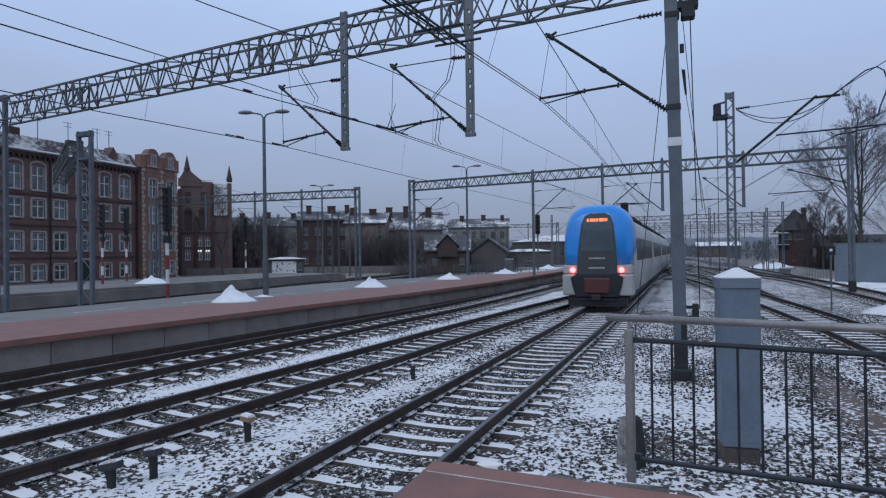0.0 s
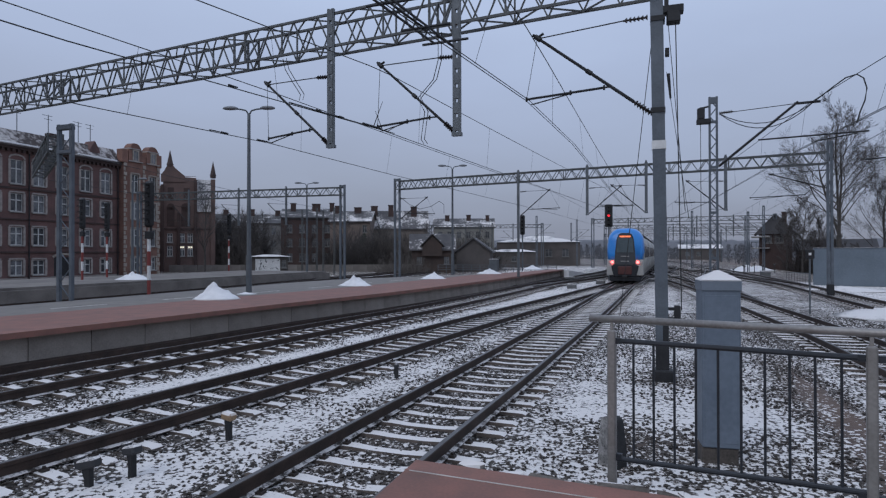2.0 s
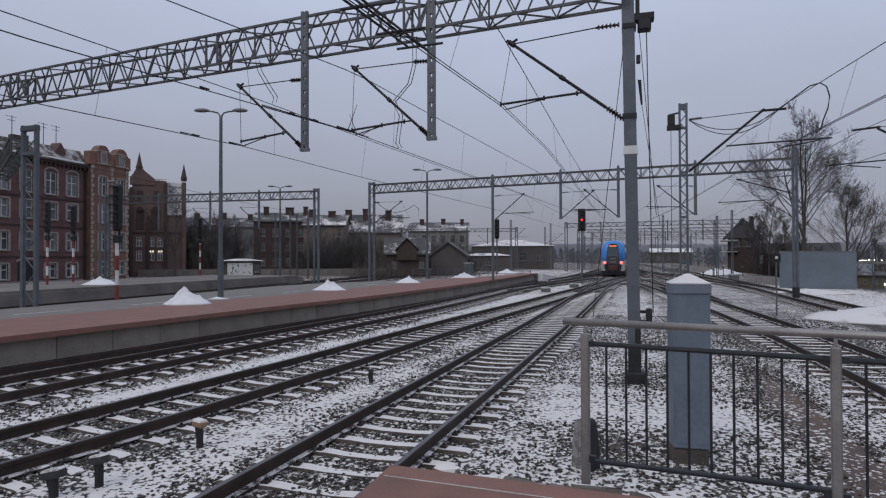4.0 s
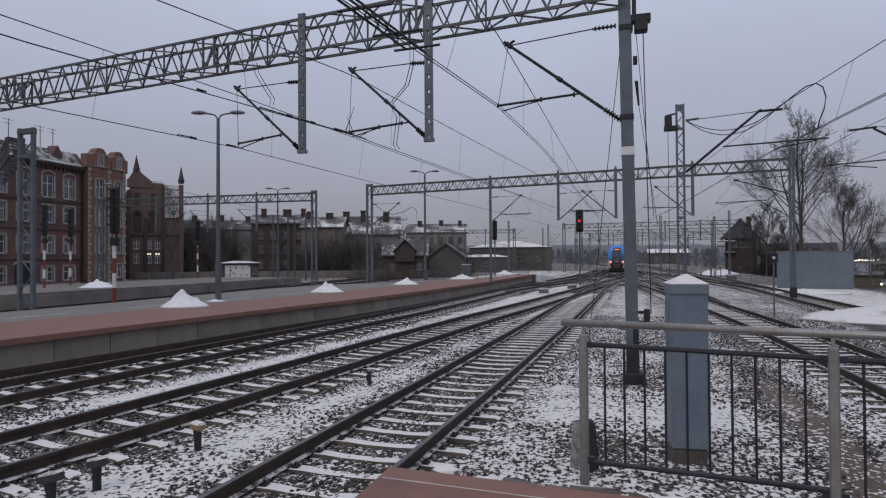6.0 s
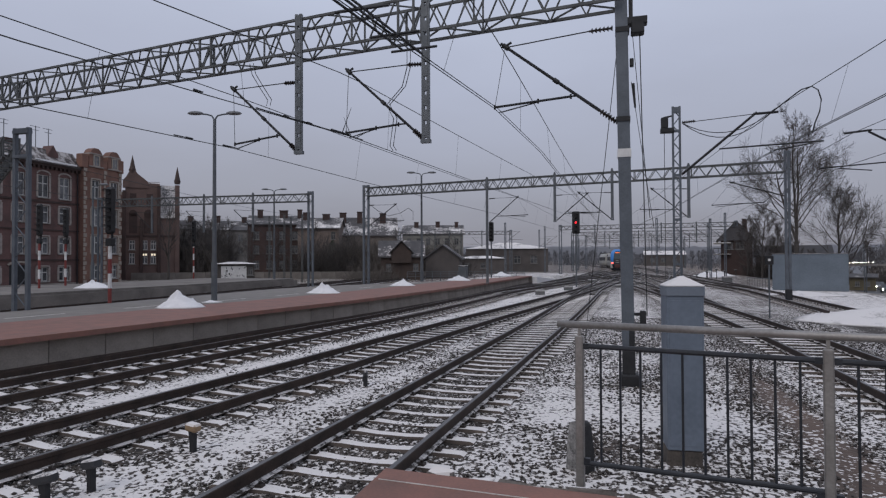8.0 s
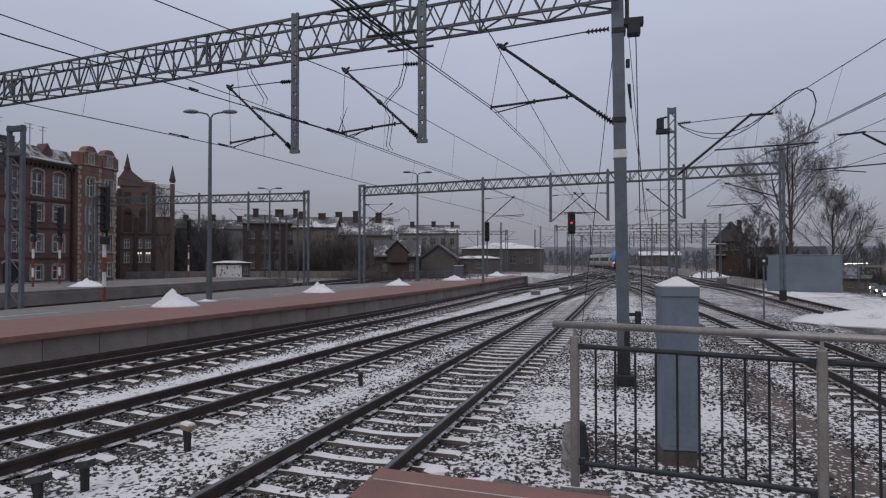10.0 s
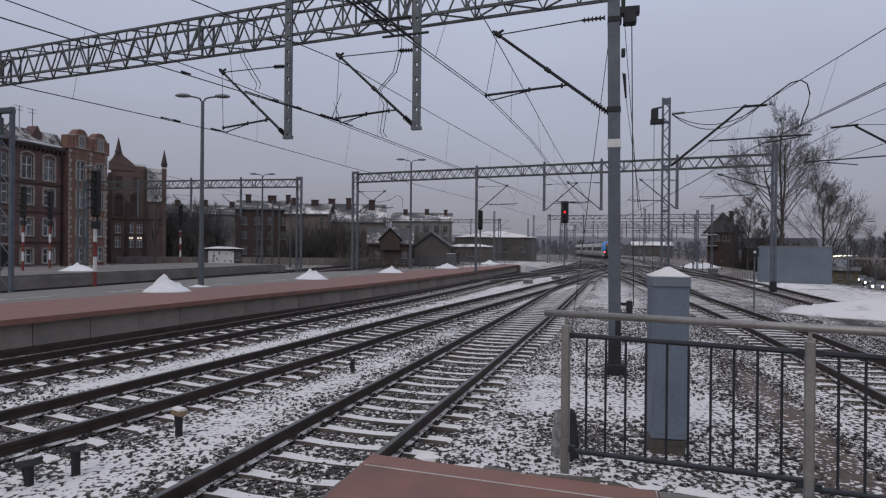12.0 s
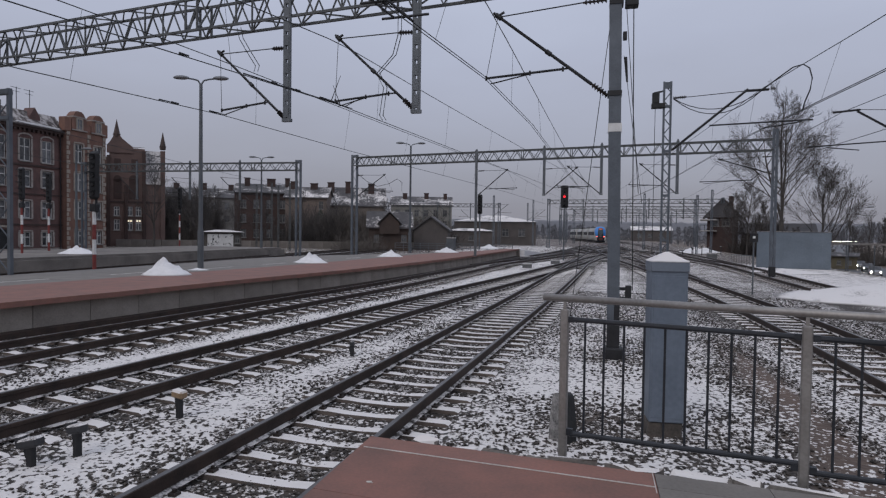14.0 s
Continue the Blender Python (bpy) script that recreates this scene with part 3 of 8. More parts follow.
build_track(WAY_A, -8, 270, "straight rusty main track with snow-dusted sleepers", (16.5, 45))
build_track(WAY_B, -8, 60, "rusty track curving to join the main track", (21, 60))
build_track(WAY_C, -8, 240, "rusty platform-side track in snowy ballast")
build_track(WAY_R2, 2, 100, "rusty siding curving behind the railing", (20, 60))
build_track(WAY_R1, 31, 240, "outer rusty siding beside a snow bank", (55, 60), 55)
build_track(WAY_D, 32, 250, "far crossover track in snow", (30, 90), 36)
build_track(WAY_E, 44, 108, "far crossover track in snow", (30, 90), 44)
for pts, y0, y1 in (([(10.7, 52), (9.6, 66), (7.2, 84), (4.6, 102), (3.0, 118), (2.4, 130)], 53, 130),
                    ([(4.75, 42), (5.6, 58), (7.6, 78), (9.3, 96), (10.0, 112)], 44, 112),
                    ([(-1.6, 48), (-0.5, 60), (1.6, 76), (3.6, 92), (4.3, 106)], 50, 106),
                    ([(-5.9, 66), (-3.6, 84), (-0.6, 104), (1.2, 122)], 67, 122),
                    ([(1.6, 74), (-1.2, 92), (-3.1, 112), (-1.8, 126)], 75, 124),
                    ([(9.9, 110), (12.5, 130), (15.0, 150), (16, 180)], 111, 180)):
    build_track(Way(pts), y0, y1, "dark switch track crossing the far yard throat", (30, 300), 40)

WAY_F = Way([(-24.0, 5), (-24.2, 30), (-25.5, 60), (-26.5, 90), (-25, 130)])
WAY_G = Way([(-28.0, 5), (-28.0, 30), (-29.5, 60), (-31.0, 90), (-30, 130)])
build_track(WAY_F, 10, 130, "rusty track between the two platforms", near=10)
build_track(WAY_G, 10, 130, "rusty track beside the second platform", near=10)

# ---------------- platforms ----------------


def build_platform_far():
    """The long island platform across the tracks, with a red edge strip and a concrete face of panels."""
    p = thing("platform_1", "long island platform with red paver edge and concrete panel face", "platform", kind="structure")
    front = EDGE1.points(-8, 66, 0.0, 2.0)
    back = Way([(-23.5, -10), (-20.6, 14), (-20.2, 26), (-19.7, 36), (-16.5, 43), (-13.5, 49), (-10.5, 58), (-9.3, 68)])

    def strip(name, f0, f1, mat, z, label=""):
        bm = bmesh.new()
        prev = None
        for x, y, _ in front:
            b = back.at(y)
            a0, a1 = max(x - f0, b) if f0 >= 0 else x - f0, max(x - f1, b)
            cur = (bm.verts.new((a0, y, z)), bm.verts.new((a1, y, z)))
            if prev:
                bm.faces.new((prev[0], cur[0], cur[1], prev[1]))
            prev = cur
        bmesh.ops.recalc_face_normals(bm, faces=bm.faces)
        for f in bm.faces:
            if f.normal.z < 0:
                f.normal_flip()
        r = bmesh.ops.extrude_face_region(bm, geom=list(bm.faces))
        for v in (e for e in r["geom"] if isinstance(e, bmesh.types.BMVert)):
            v.co.z -= 0.14
        bmesh.ops.recalc_face_normals(bm, faces=bm.faces)
        return part(name, bm, mat, p, label)

    strip("edge_strip", -0.1, 4.1, M_RED, PLAT, "red-brown paver edge strip")
    strip("walkway", 4.1, 30, M_GREY, PLAT - 0.004, "grey paved walkway")
    # dashes of the white line
    bm = bmesh.new()
    y = 2.0
    while y < 60:
        x = EDGE1.at(y) - 5.4
        if x - 0.2 > back.at(y):
            box(bm, -0.06, 0.06, 0, 1.9, PLAT - 0.003, PLAT + 0.004, m=pose(x, y, 0, 0, 0, EDGE1.turn(y)))
        y += 4.2
    part("white_line", bm, M_LINE, p)
    # face panels with open joints
    bm = bmesh.new()
    box(bm, 0.0, 0.12, 0.007, 1.493, -0.5, PLAT - 0.13, 0.01)
    me = bpy.data.meshes.new("face_panel")
    bm.to_mesh(me)
    bm.free()
    me.materials.append(M_CONC)
    y = -6.0
    while y < 66:
        share("face_panel", me, p, pose(EDGE1.at(y) - 0.28 + random.uniform(-0.012, 0.012), y, 0, 0, 0, EDGE1.turn(y + 0.75)))
        y += 1.5 * math.cos(math.atan(EDGE1.slope(y)))
    bm = bmesh.new()
    sweep(bm, [(x - 0.4, y, 0) for x, y, _ in front], [(-0.2, -0.5), (0.2, -0.5), (0.2, PLAT - 0.15), (-0.2, PLAT - 0.15)])
    bmesh.ops.recalc_face_normals(bm, faces=bm.faces)
    part("core", bm, M_CONC, p)
    # dark low strip added to imitate the shadow under the platform edge
    bm = bmesh.new()
    sweep(bm, [(x - 0.02, y, 0) for x, y, _ in front], [(-0.2, -0.5), (0.2, -0.5), (0.2, -0.12), (-0.2, -0.12)])
    bmesh.ops.recalc_face_normals(bm, faces=bm.faces)
    part("foot_shade_strip", bm, M_RAIL, p, "dark strip standing for the shadow along the platform foot")
    bm = bmesh.new()
    sweep(bm, [(back.at(y) + 0.2, y, 0) for y in range(-8, 67, 3)], [(-0.2, -0.5), (0.2, -0.5), (0.2, PLAT - 0.15), (-0.2, PLAT - 0.15)])
    bmesh.ops.recalc_face_normals(bm, faces=bm.faces)
    part("back_wall", bm, M_CONC, p)
    bm = bmesh.new()
    for (x0, y0), (x1, y1) in (((-9.3, 66), (-8.2, 66)),):
        box(bm, x0 - 0.3, x1 + 0.1, 65.9, 66.2, -0.5, PLAT - 0.02)
    part("end_wall", bm, M_CONC, p)
    bm = bmesh.new()
    for x0, x1 in ((-9.2, -7.6),):
        vs = [bm.verts.new(c) for c in ((x0, 66.2, PLAT - 0.1), (x1, 66.2, PLAT - 0.1), (x1 + 1.6, 74, -0.1), (x0 + 1.2, 74, -0.1), (x0, 66.2, -0.4), (x1, 66.2, -0.4), (x1 + 1.6, 74, -0.4), (x0 + 1.2, 74, -0.4))]
        for f in ((0, 1, 2, 3), (4, 7, 6, 5), (0, 4, 5, 1), (1, 5, 6, 2), (2, 6, 7, 3), (3, 7, 4, 0)):
            bm.faces.new([vs[i] for i in f])
    part("end_ramp", bm, M_SNOW, p, "snow-covered platform end ramp")


def build_platform_second():
    p = thing("platform_2", "second island platform beyond, grey with concrete face", "platform", kind="structure")
    bm = bmesh.new()
    sweep(bm, [(-38, -8, 0), (-36.6, 26, 0), (-35.5, 54, 0)], [(-4.5, -0.5), (5.6, -0.5), (5.6, PLAT), (-4.5, PLAT)])
    bmesh.ops.recalc_face_normals(bm, faces=bm.faces)
    part("slab", bm, M_CONCDARK, p)
    bm = bmesh.new()
    sweep(bm, [(-32.2, -8, 0), (-30.85, 26, 0), (-29.75, 54.05, 0)], [(-0.1, -0.5), (0.1, -0.5), (0.1, PLAT - 0.15), (-0.1, PLAT - 0.15)])
    bmesh.ops.recalc_face_normals(bm, faces=bm.faces)
    part("face_wall", bm, M_CONCDARK, p)


def build_platform_near():
    """The platform end at the camera's feet: red pavers at the corner, grey beside them, a rim of broken kerb stones."""
    p = thing("platform_3", "near platform end with red-brown pavers and kerb rim", "platform", kind="structure")
    bm = bmesh.new()
    vs = [(-1.82, -10), (30, -10), (30, 4.2), (0.3, 4.66), (-1.82, 4.83)]
    lo, hi = [bm.verts.new((x, y, -0.5)) for x, y in vs], [bm.verts.new((x, y, PLAT - 0.045)) for x, y in vs]
    bm.faces.new(hi), bm.faces.new(lo[::-1])
    for i in range(5):
        bm.faces.new((lo[i], lo[(i + 1) % 5], hi[(i + 1) % 5], hi[i]))
    part("slab", bm, M_CONC, p)

    def tile(name, quad, mat):
        b2 = bmesh.new()
        up, dn = [b2.verts.new((x, y, PLAT)) for x, y in quad], [b2.verts.new((x, y, PLAT - 0.045)) for x, y in quad]
        b2.faces.new(up), b2.faces.new(dn[::-1])
        for i in range(4):
            b2.faces.new((dn[i], dn[(i + 1) % 4], up[(i + 1) % 4], up[i]))
        bmesh.ops.recalc_face_normals(b2, faces=b2.faces)
        part(name, b2, mat, p)

    g = 0.0025
    end = lambda x: 4.85 - (x + 1.83) * 0.08
    # long red slabs along the platform end, then rows behind
    rows = [0.0, 0.256, 1.1, 1.95, 2.8, 3.6]
    for r0, r1 in zip(rows, rows[1:]):
        x = -1.84
        while x < 0.42:
            w = min(2.4, 0.44 - x)
            tile("paver", [(x + g, end(x) - r1 + g), (x + w - g, end(x + w) - r1 + g), (x + w - g, end(x + w) - r0 - g), (x + g, end(x) - r0 - g)], M_RED)
            x += w
        x = 0.44
        while x < 4:
            w = 0.75
            tile("paver", [(x + g, end(x) - r1 + g), (x + w - g, end(x + w) - r1 + g), (x + w - g, end(x + w) - r0 - g), (x + g, end(x) - r0 - g)], M_GREY)
            x += w
    bm = bmesh.new()
    a, b, w = -1.8, 0.43, 0.006
    pts = [(a, end(a) - 0.256 - w), (b - w, end(b) - 0.256 - w), (b - w, end(b) - 0.36), (b, end(b) - 0.36), (b, end(b) - 0.01), (b - w, end(b) - 0.01), (b - w, end(b) - 0.256 + w), (a, end(a) - 0.256 + w)]
    hi = [bm.verts.new((x, y, PLAT + 0.004)) for x, y in pts]
    lo = [bm.verts.new((x, y, PLAT - 0.01)) for x, y in pts]
    bm.faces.new(hi)
    for i in range(len(pts)):
        j = (i + 1) % len(pts)
        bm.faces.new((lo[i], lo[j], hi[j], hi[i]))
    bmesh.ops.recalc_face_normals(bm, faces=bm.faces)
    part("white_line", bm, M_LINE, p)
    rng = random.Random(9)
    for k, (x, y) in enumerate(((-1.42, 3.6), (-1.1, 3.2), (-0.75, 3.4), (-0.2, 3.75), (0.1, 3.3), (-1.5, 3.95), (-0.5, 3.1), (-1.25, 3.42))):
        bm = bmesh.new()
        m = rng.uniform(0.012, 0.03)
        pts = [(x + m * rng.uniform(0.6, 2.0) * math.cos(q * math.tau / 9), y + m * rng.uniform(0.5, 1.0) * math.sin(q * math.tau / 9)) for q in range(9)]
        hi, lo = [bm.verts.new((u, v, PLAT + 0.004)) for u, v in pts], [bm.verts.new((u, v, PLAT - 0.01)) for u, v in pts]
        bm.faces.new(hi)
        for i in range(9):
            bm.faces.new((lo[i], lo[(i + 1) % 9], hi[(i + 1) % 9], hi[i]))
        part("paint_spot", bm, M_LINE if k % 3 else M_DARK, p)
    # broken kerb stones along the end
    rng = random.Random(4)
    x = -1.45
    while x < 2.6:
        w = rng.uniform(0.12, 0.5)
        bm = bmesh.new()
        box(bm, -w / 2, w / 2, -0.04, 0.04, -0.5, 0.592, 0.014)
        for v in bm.verts:
            if v.co.z > 0:
                v.co += Vector((rng.uniform(-0.03, 0.03), rng.uniform(-0.03, 0.03), rng.uniform(-0.03, 0.03)))
        ob = part("kerb_stone", bm, M_KERB, p)
        ob.matrix_basis = pose(x + w / 2, end(x + w / 2) + 0.06 + rng.uniform(-0.01, 0.015), rng.uniform(-0.02, 0.02), rng.uniform(-2, 2), rng.uniform(-3, 3), rng.uniform(-9, 1))
        x += w + rng.uniform(0.0, 0.04)


M_KERB = material("broken_kerb_concrete", (0.24, 0.22, 0.2), (0.1, 0.09, 0.08), 0.9, scale=3, fine=40, snow=0.85, bump=0.3)

# ---------------- overhead line gantries ----------------


def truss(bm, a, b, w, h, panel, r=0.035, chord=0.05, x_brace=False):
    """A box lattice beam; a and b are the middle of its bottom ends."""
    a, b = Vector(a), Vector(b)
    d = (b - a)
    n = max(2, round(d.length / panel))
    s = d.normalized().cross(Vector((0, 0, 1))).normalized() * (w / 2)
    up = Vector((0, 0, h))
    for side in (-1, 1):
        for lift in (0, 1):
            bar(bm, a + s * side + up * lift, b + s * side + up * lift, chord, chord)
    for i in range(n):
        p, q = a + d * (i / n), a + d * ((i + 1) / n)
        mid = (p + q) / 2
        for side in (-1, 1):
            o = s * side
            if x_brace:
                bar(bm, p + o, q + o + up, r, r)
                bar(bm, p + o + up, q + o, r, r)
            else:
                bar(bm, p + o, mid + o + up, r, r)
                bar(bm, mid + o + up, q + o, r, r)
        for lift in (0, 1):
            if i % 2:
                bar(bm, p - s + up * lift, q + s + up * lift, r, r)
            else:
                bar(bm, p + s + up * lift, q - s + up * lift, r, r)
        if i % 4 == 0:
            for side in (-1, 1):
                bar(bm, p + s * side, p + s * side + up, r * 1.2, r * 1.2)


def channel_mast(bm, x, y, z0, z1, gap=0.3, w=0.09, step=0.55, axis="x", battens=True):
    """Two channels held together by battens."""
    for s in (-1, 1):
        dx, dy = (s * gap / 2, 0) if axis == "x" else (0, s * gap / 2)
        box(bm, x + dx - w / 2, x + dx + w / 2, y + dy - w / 2, y + dy + w / 2, z0, z1)
    z = z0 + 0.3
    k = 0
    while battens and z < z1 - step:
        p, q = ((x - gap / 2, y, z), (x + gap / 2, y, z + step)) if axis == "x" else ((x, y - gap / 2, z), (x, y + gap / 2, z + step))
        if k % 2:
            p, q = (q[0], q[1], p[2]), (p[0], p[1], q[2])
        bar(bm, p, q, 0.03, 0.03)
        z += step
        k += 1
    for z in (z0 + 0.2, z1 - 0.12):
        if axis == "x":
            box(bm, x - gap / 2, x + gap / 2, y - w / 2 - 0.004, y + w / 2 + 0.004, z - 0.1, z + 0.1)
        else:
            box(bm, x - w / 2 - 0.004, x + w / 2 + 0.004, y - gap / 2, y + gap / 2, z - 0.1, z + 0.1)


def insulator(bm, a, b, r=0.07):
    a, b = Vector(a), Vector(b)
    for k in range(6):
        p, q = a.lerp(b, k / 6), a.lerp(b, (k + 0.5) / 6)
        tube(bm, p, q, r, r * 0.5, 6)
    tube(bm, a, b, r * 0.4, None, 5)


def cantilever(parent, foot, head, tie, arm_in, arm_out):
    """A hinged cantilever: diagonal tube with an insulator at its foot, a top tie and a registration arm."""
    foot, head, tie, arm_in, arm_out = (Vector(v) for v in (foot, head, tie, arm_in, arm_out))
    bm = bmesh.new()
    tube(bm, foot.lerp(head, 0.13), head, 0.036, 0.032, 6)
    tube(bm, head.lerp(foot, 0.05), tie.lerp(head, 0.2), 0.014, None, 5)
    tube(bm, arm_in, arm_out, 0.026, None, 6)
    d = arm_out - arm_in
    for lo, hi in ((0.06, 0.56), (0.1, 0.6)):
        tube(bm, arm_in + d * lo + Vector((0, 0, -0.13)), arm_in + d * hi + Vector((0, 0, -0.02)), 0.011, None, 5)
    for along in (0.0, 0.58, 1.0):
        tube(bm, arm_in + d * along + Vector((0, 0, -0.05)), arm_in + d * along + Vector((0, 0, 0.05)), 0.024, None, 6)
    tube(bm, arm_out, foot.lerp(head, max(0.2, min(0.8, (arm_out.z - foot.z) / (head.z - foot.z)))), 0.02, None, 5)
    tube(bm, head.lerp(foot, 0.02), head.lerp(foot, 0.07), 0.055, None, 8), tube(bm, head.lerp(foot, 0.48), head.lerp(foot, 0.52), 0.05, None, 8)
    tube(bm, head.lerp(foot, 0.04), head.lerp(tie, 0.1), 0.028, None, 6)
    tube(bm, arm_in, head.lerp(foot, 0.04), 0.007, None, 4)
    ob = part("cantilever", bm, M_DARK, parent, "dark steel cantilever arm")
    for p, q, r in ((foot, foot.lerp(head, 0.13), 0.07), (tie, tie.lerp(head, 0.2), 0.06)):
        bm = bmesh.new()
        insulator(bm, p, q, r)
        part("insulator", bm, M_INSUL, ob)
    return ob


def run(pts, y):
    """The place of a wire at y, straight between its supports."""
    for a, b in zip(pts, pts[1:]):
        if a[1] <= y <= b[1]:
            s = (y - a[1]) / (b[1] - a[1])
            return Vector(a).lerp(Vector(b), s), s, b[1] - a[1]
    return Vector(pts[-1]), 0.0, 1.0


def wires(messenger, contact, label, double=False, sag=0.002):
    """Contact wire, sagging messenger and droppers; each line goes from support to support."""
    t = thing("overhead_line", label, "overhead wire", group="overhead lines")
    for o in ((-0.035, 0.035) if double else (0,)):
        bm = bmesh.new()
        polyline(bm, [(x + o, y, z) for x, y, z in contact], 0.0105)
        part("contact_wire", bm, M_WIRE, t)

    def hang(y):
        p, s, d = run(messenger, y)
        return p - Vector((0, 0, sag * d * 4 * s * (1 - s) if d > 12 else 0))

    bm = bmesh.new()
    y0, y1 = messenger[0][1], messenger[-1][1]
    polyline(bm, [hang(y0 + (y1 - y0) * k / 90) for k in range(91)], 0.012)
    part("messenger_wire", bm, M_WIRE, t)
    y = max(y0, contact[0][1]) + 2.0
    while y < min(y1, contact[-1][1], 80):
        bm = bmesh.new()
        tube(bm, run(contact, y)[0], hang(y), 0.0045, None, 3, cap=False)
        part("dropper", bm, M_WIRE, t)
        y += 5.5
    return t


G1A, G1B = Vector((0.3, 13.02, 0)), Vector((-23.9, 16.4, 0))


def on_g1(x, z):
    s = (x - G1A.x) / (G1B.x - G1A.x)
    return (x, G1A.y + (G1B.y - G1A.y) * s, z)


def drop_post(parent, x, y, z0, z1, solid=True):
    bm = bmesh.new()
    channel_mast(bm, x, y, z0, z1, 0.12, 0.07, 0.34, battens=False)
    z = z0 + 0.15
    while z < z1:
        box(bm, x - 0.06, x + 0.06, y - 0.044, y + 0.044, z, z + (0.34 if solid else 0.25))
        z += 0.34
    box(bm, x - 0.115, x + 0.115, y - 0.06, y + 0.06, z0 - 0.02, z0 + 0.06)
    return part("drop_post", bm, M_STEEL, parent, "hanging blue-grey drop post")


def build_gantry_near():
    g = thing("gantry", "long grey lattice gantry across the near tracks", "overhead gantry", group="overhead gantries")
    bm = bmesh.new()
    a, b = Vector(on_g1(0.3, 7.62)), Vector(on_g1(-23.9, 7.62))
    truss(bm, a, b, 0.62, 0.82, 0.78, 0.032, 0.06)
    for s in (0.2, 0.45, 0.8):
        p = a.lerp(b, s)
        for o in (-0.2, 0.2):
            q = p + (b - a).normalized() * o
            for side in (-0.31, 0.31):
                bar(bm, q + Vector((0, side, 0)), q + Vector((0, side, 0.82)), 0.05, 0.05)
            bar(bm, q + Vector((0, -0.31, 0)), q + Vector((0, 0.31, 0.82)), 0.04, 0.04)
    part("beam", bm, M_LATTICE, g)
    bm = bmesh.new()
    channel_mast(bm, -23.9, 16.4, -0.3, 8.7, 0.5, 0.14, 0.6)
    part("leg", bm, M_MAST, g)
    for x, zt in ((-7.5, 8.55), (-4.02, 8.55)):
        p = on_g1(x, 0)
        drop_post(g, p[0], p[1] - 0.36, 5.04, zt, False)
    cantilever(g, on_g1(-7.72, 5.14), on_g1(-9.94, 7.11), on_g1(-7.75, 6.96), on_g1(-9.8, 5.52), on_g1(-8.4, 5.63))
    cantilever(g, on_g1(-4.2, 5.2), on_g1(-6.31, 7.13), on_g1(-4.2, 6.97), on_g1(-6.3, 5.52), on_g1(-4.85, 5.6))
    # jumper loops by the second drop post
    bm = bmesh.new()
    for dx in (0, 0.09):
        polyline(bm, [on_g1(-4.62 + dx, 7.6), on_g1(-4.62 + dx, 6.95), on_g1(-4.75 + dx, 6.5), on_g1(-5.17 + dx, 6.1), on_g1(-4.98 + dx, 5.75), on_g1(-5.08 + dx, 5.1), on_g1(-5.0 + dx, 4.98)], 0.012)
    part("jumper_cable", bm, M_WIRE, g)
    bm = bmesh.new()
    for dx in (0, 0.12):
        polyline(bm, [on_g1(-9.3 + dx, 7.65), on_g1(-9.22 + dx, 7.35), on_g1(-8.95 + dx, 6.95), on_g1(-8.7 + dx, 6.6), on_g1(-8.75 + dx, 6.45)], 0.011)
    part("jumper_cable", bm, M_WIRE, g)
    bm = bmesh.new()
    for dx, dz, y0, y1 in ((-0.1, 0.03, 6.0, 9.3), (0.1, 0.05, 6.2, 9.6), (-0.04, 0.1, 6.0, 8.9), (0.16, 0.0, 7.4, 9.4)):
        tube(bm, (-3.45 + 0.115 * (y0 - 6.3) + dx, y0, 5.72 + dz), (-3.45 + 0.115 * (y1 - 6.3) + dx, y1, 5.72 + dz), 0.02, None, 5)
    for y in (7.6, 8.6, 9.3):
        tube(bm, (-3.75 + 0.115 * (y - 6.3), y, 5.74), (-3.0 + 0.115 * (y - 6.3), y + 0.1, 5.8), 0.022, None, 5)
    part("section_insulator", bm, M_DARK, g, "dark section insulator in the contact wire")
    # clamps and splice rods on the wires of the two farther tracks
    line_b, line_c = [(-7.75, 6.5, 5.37), (-6.2, 13.9, 5.43), (-5.7, 18.5, 5.45)], [(-10.95, 9.5, 5.41), (-9.85, 14.5, 5.415), (-9.3, 22, 5.42)]
    for line, y0, y1, r in ((line_b, 9.3, 9.5, 0.024), (line_b, 10.8, 14.6, 0.015), (line_b, 11.6, 11.75, 0.03), (line_b, 12.35, 12.5, 0.03), (line_b, 13.2, 13.9, 0.03), (line_c, 12.6, 12.95, 0.018), (line_c, 12.95, 13.15, 0.03), (line_c, 14.1, 14.4, 0.026), (line_c, 14.4, 14.7, 0.016)):
        bm = bmesh.new()
        lift = Vector((0, 0, 0.03))
        tube(bm, run(line, y0)[0] + lift, run(line, y1)[0] + lift, r, r * 0.7, 6)
        part("splice", bm, M_DARK, g, "dark splice clamp on the contact wire")
    for y, dx, dz in ((13.6, 0.25, 0.62), (14.0, -0.2, 0.5), (14.2, 0.55, 0.25)):
        bm = bmesh.new()
        p = run(line_b, y)[0]
        tube(bm, p, p + Vector((dx, 0, dz)), 0.012, 0.006, 4)
        part("horn", bm, M_DARK, g, "thin upright arcing horn")


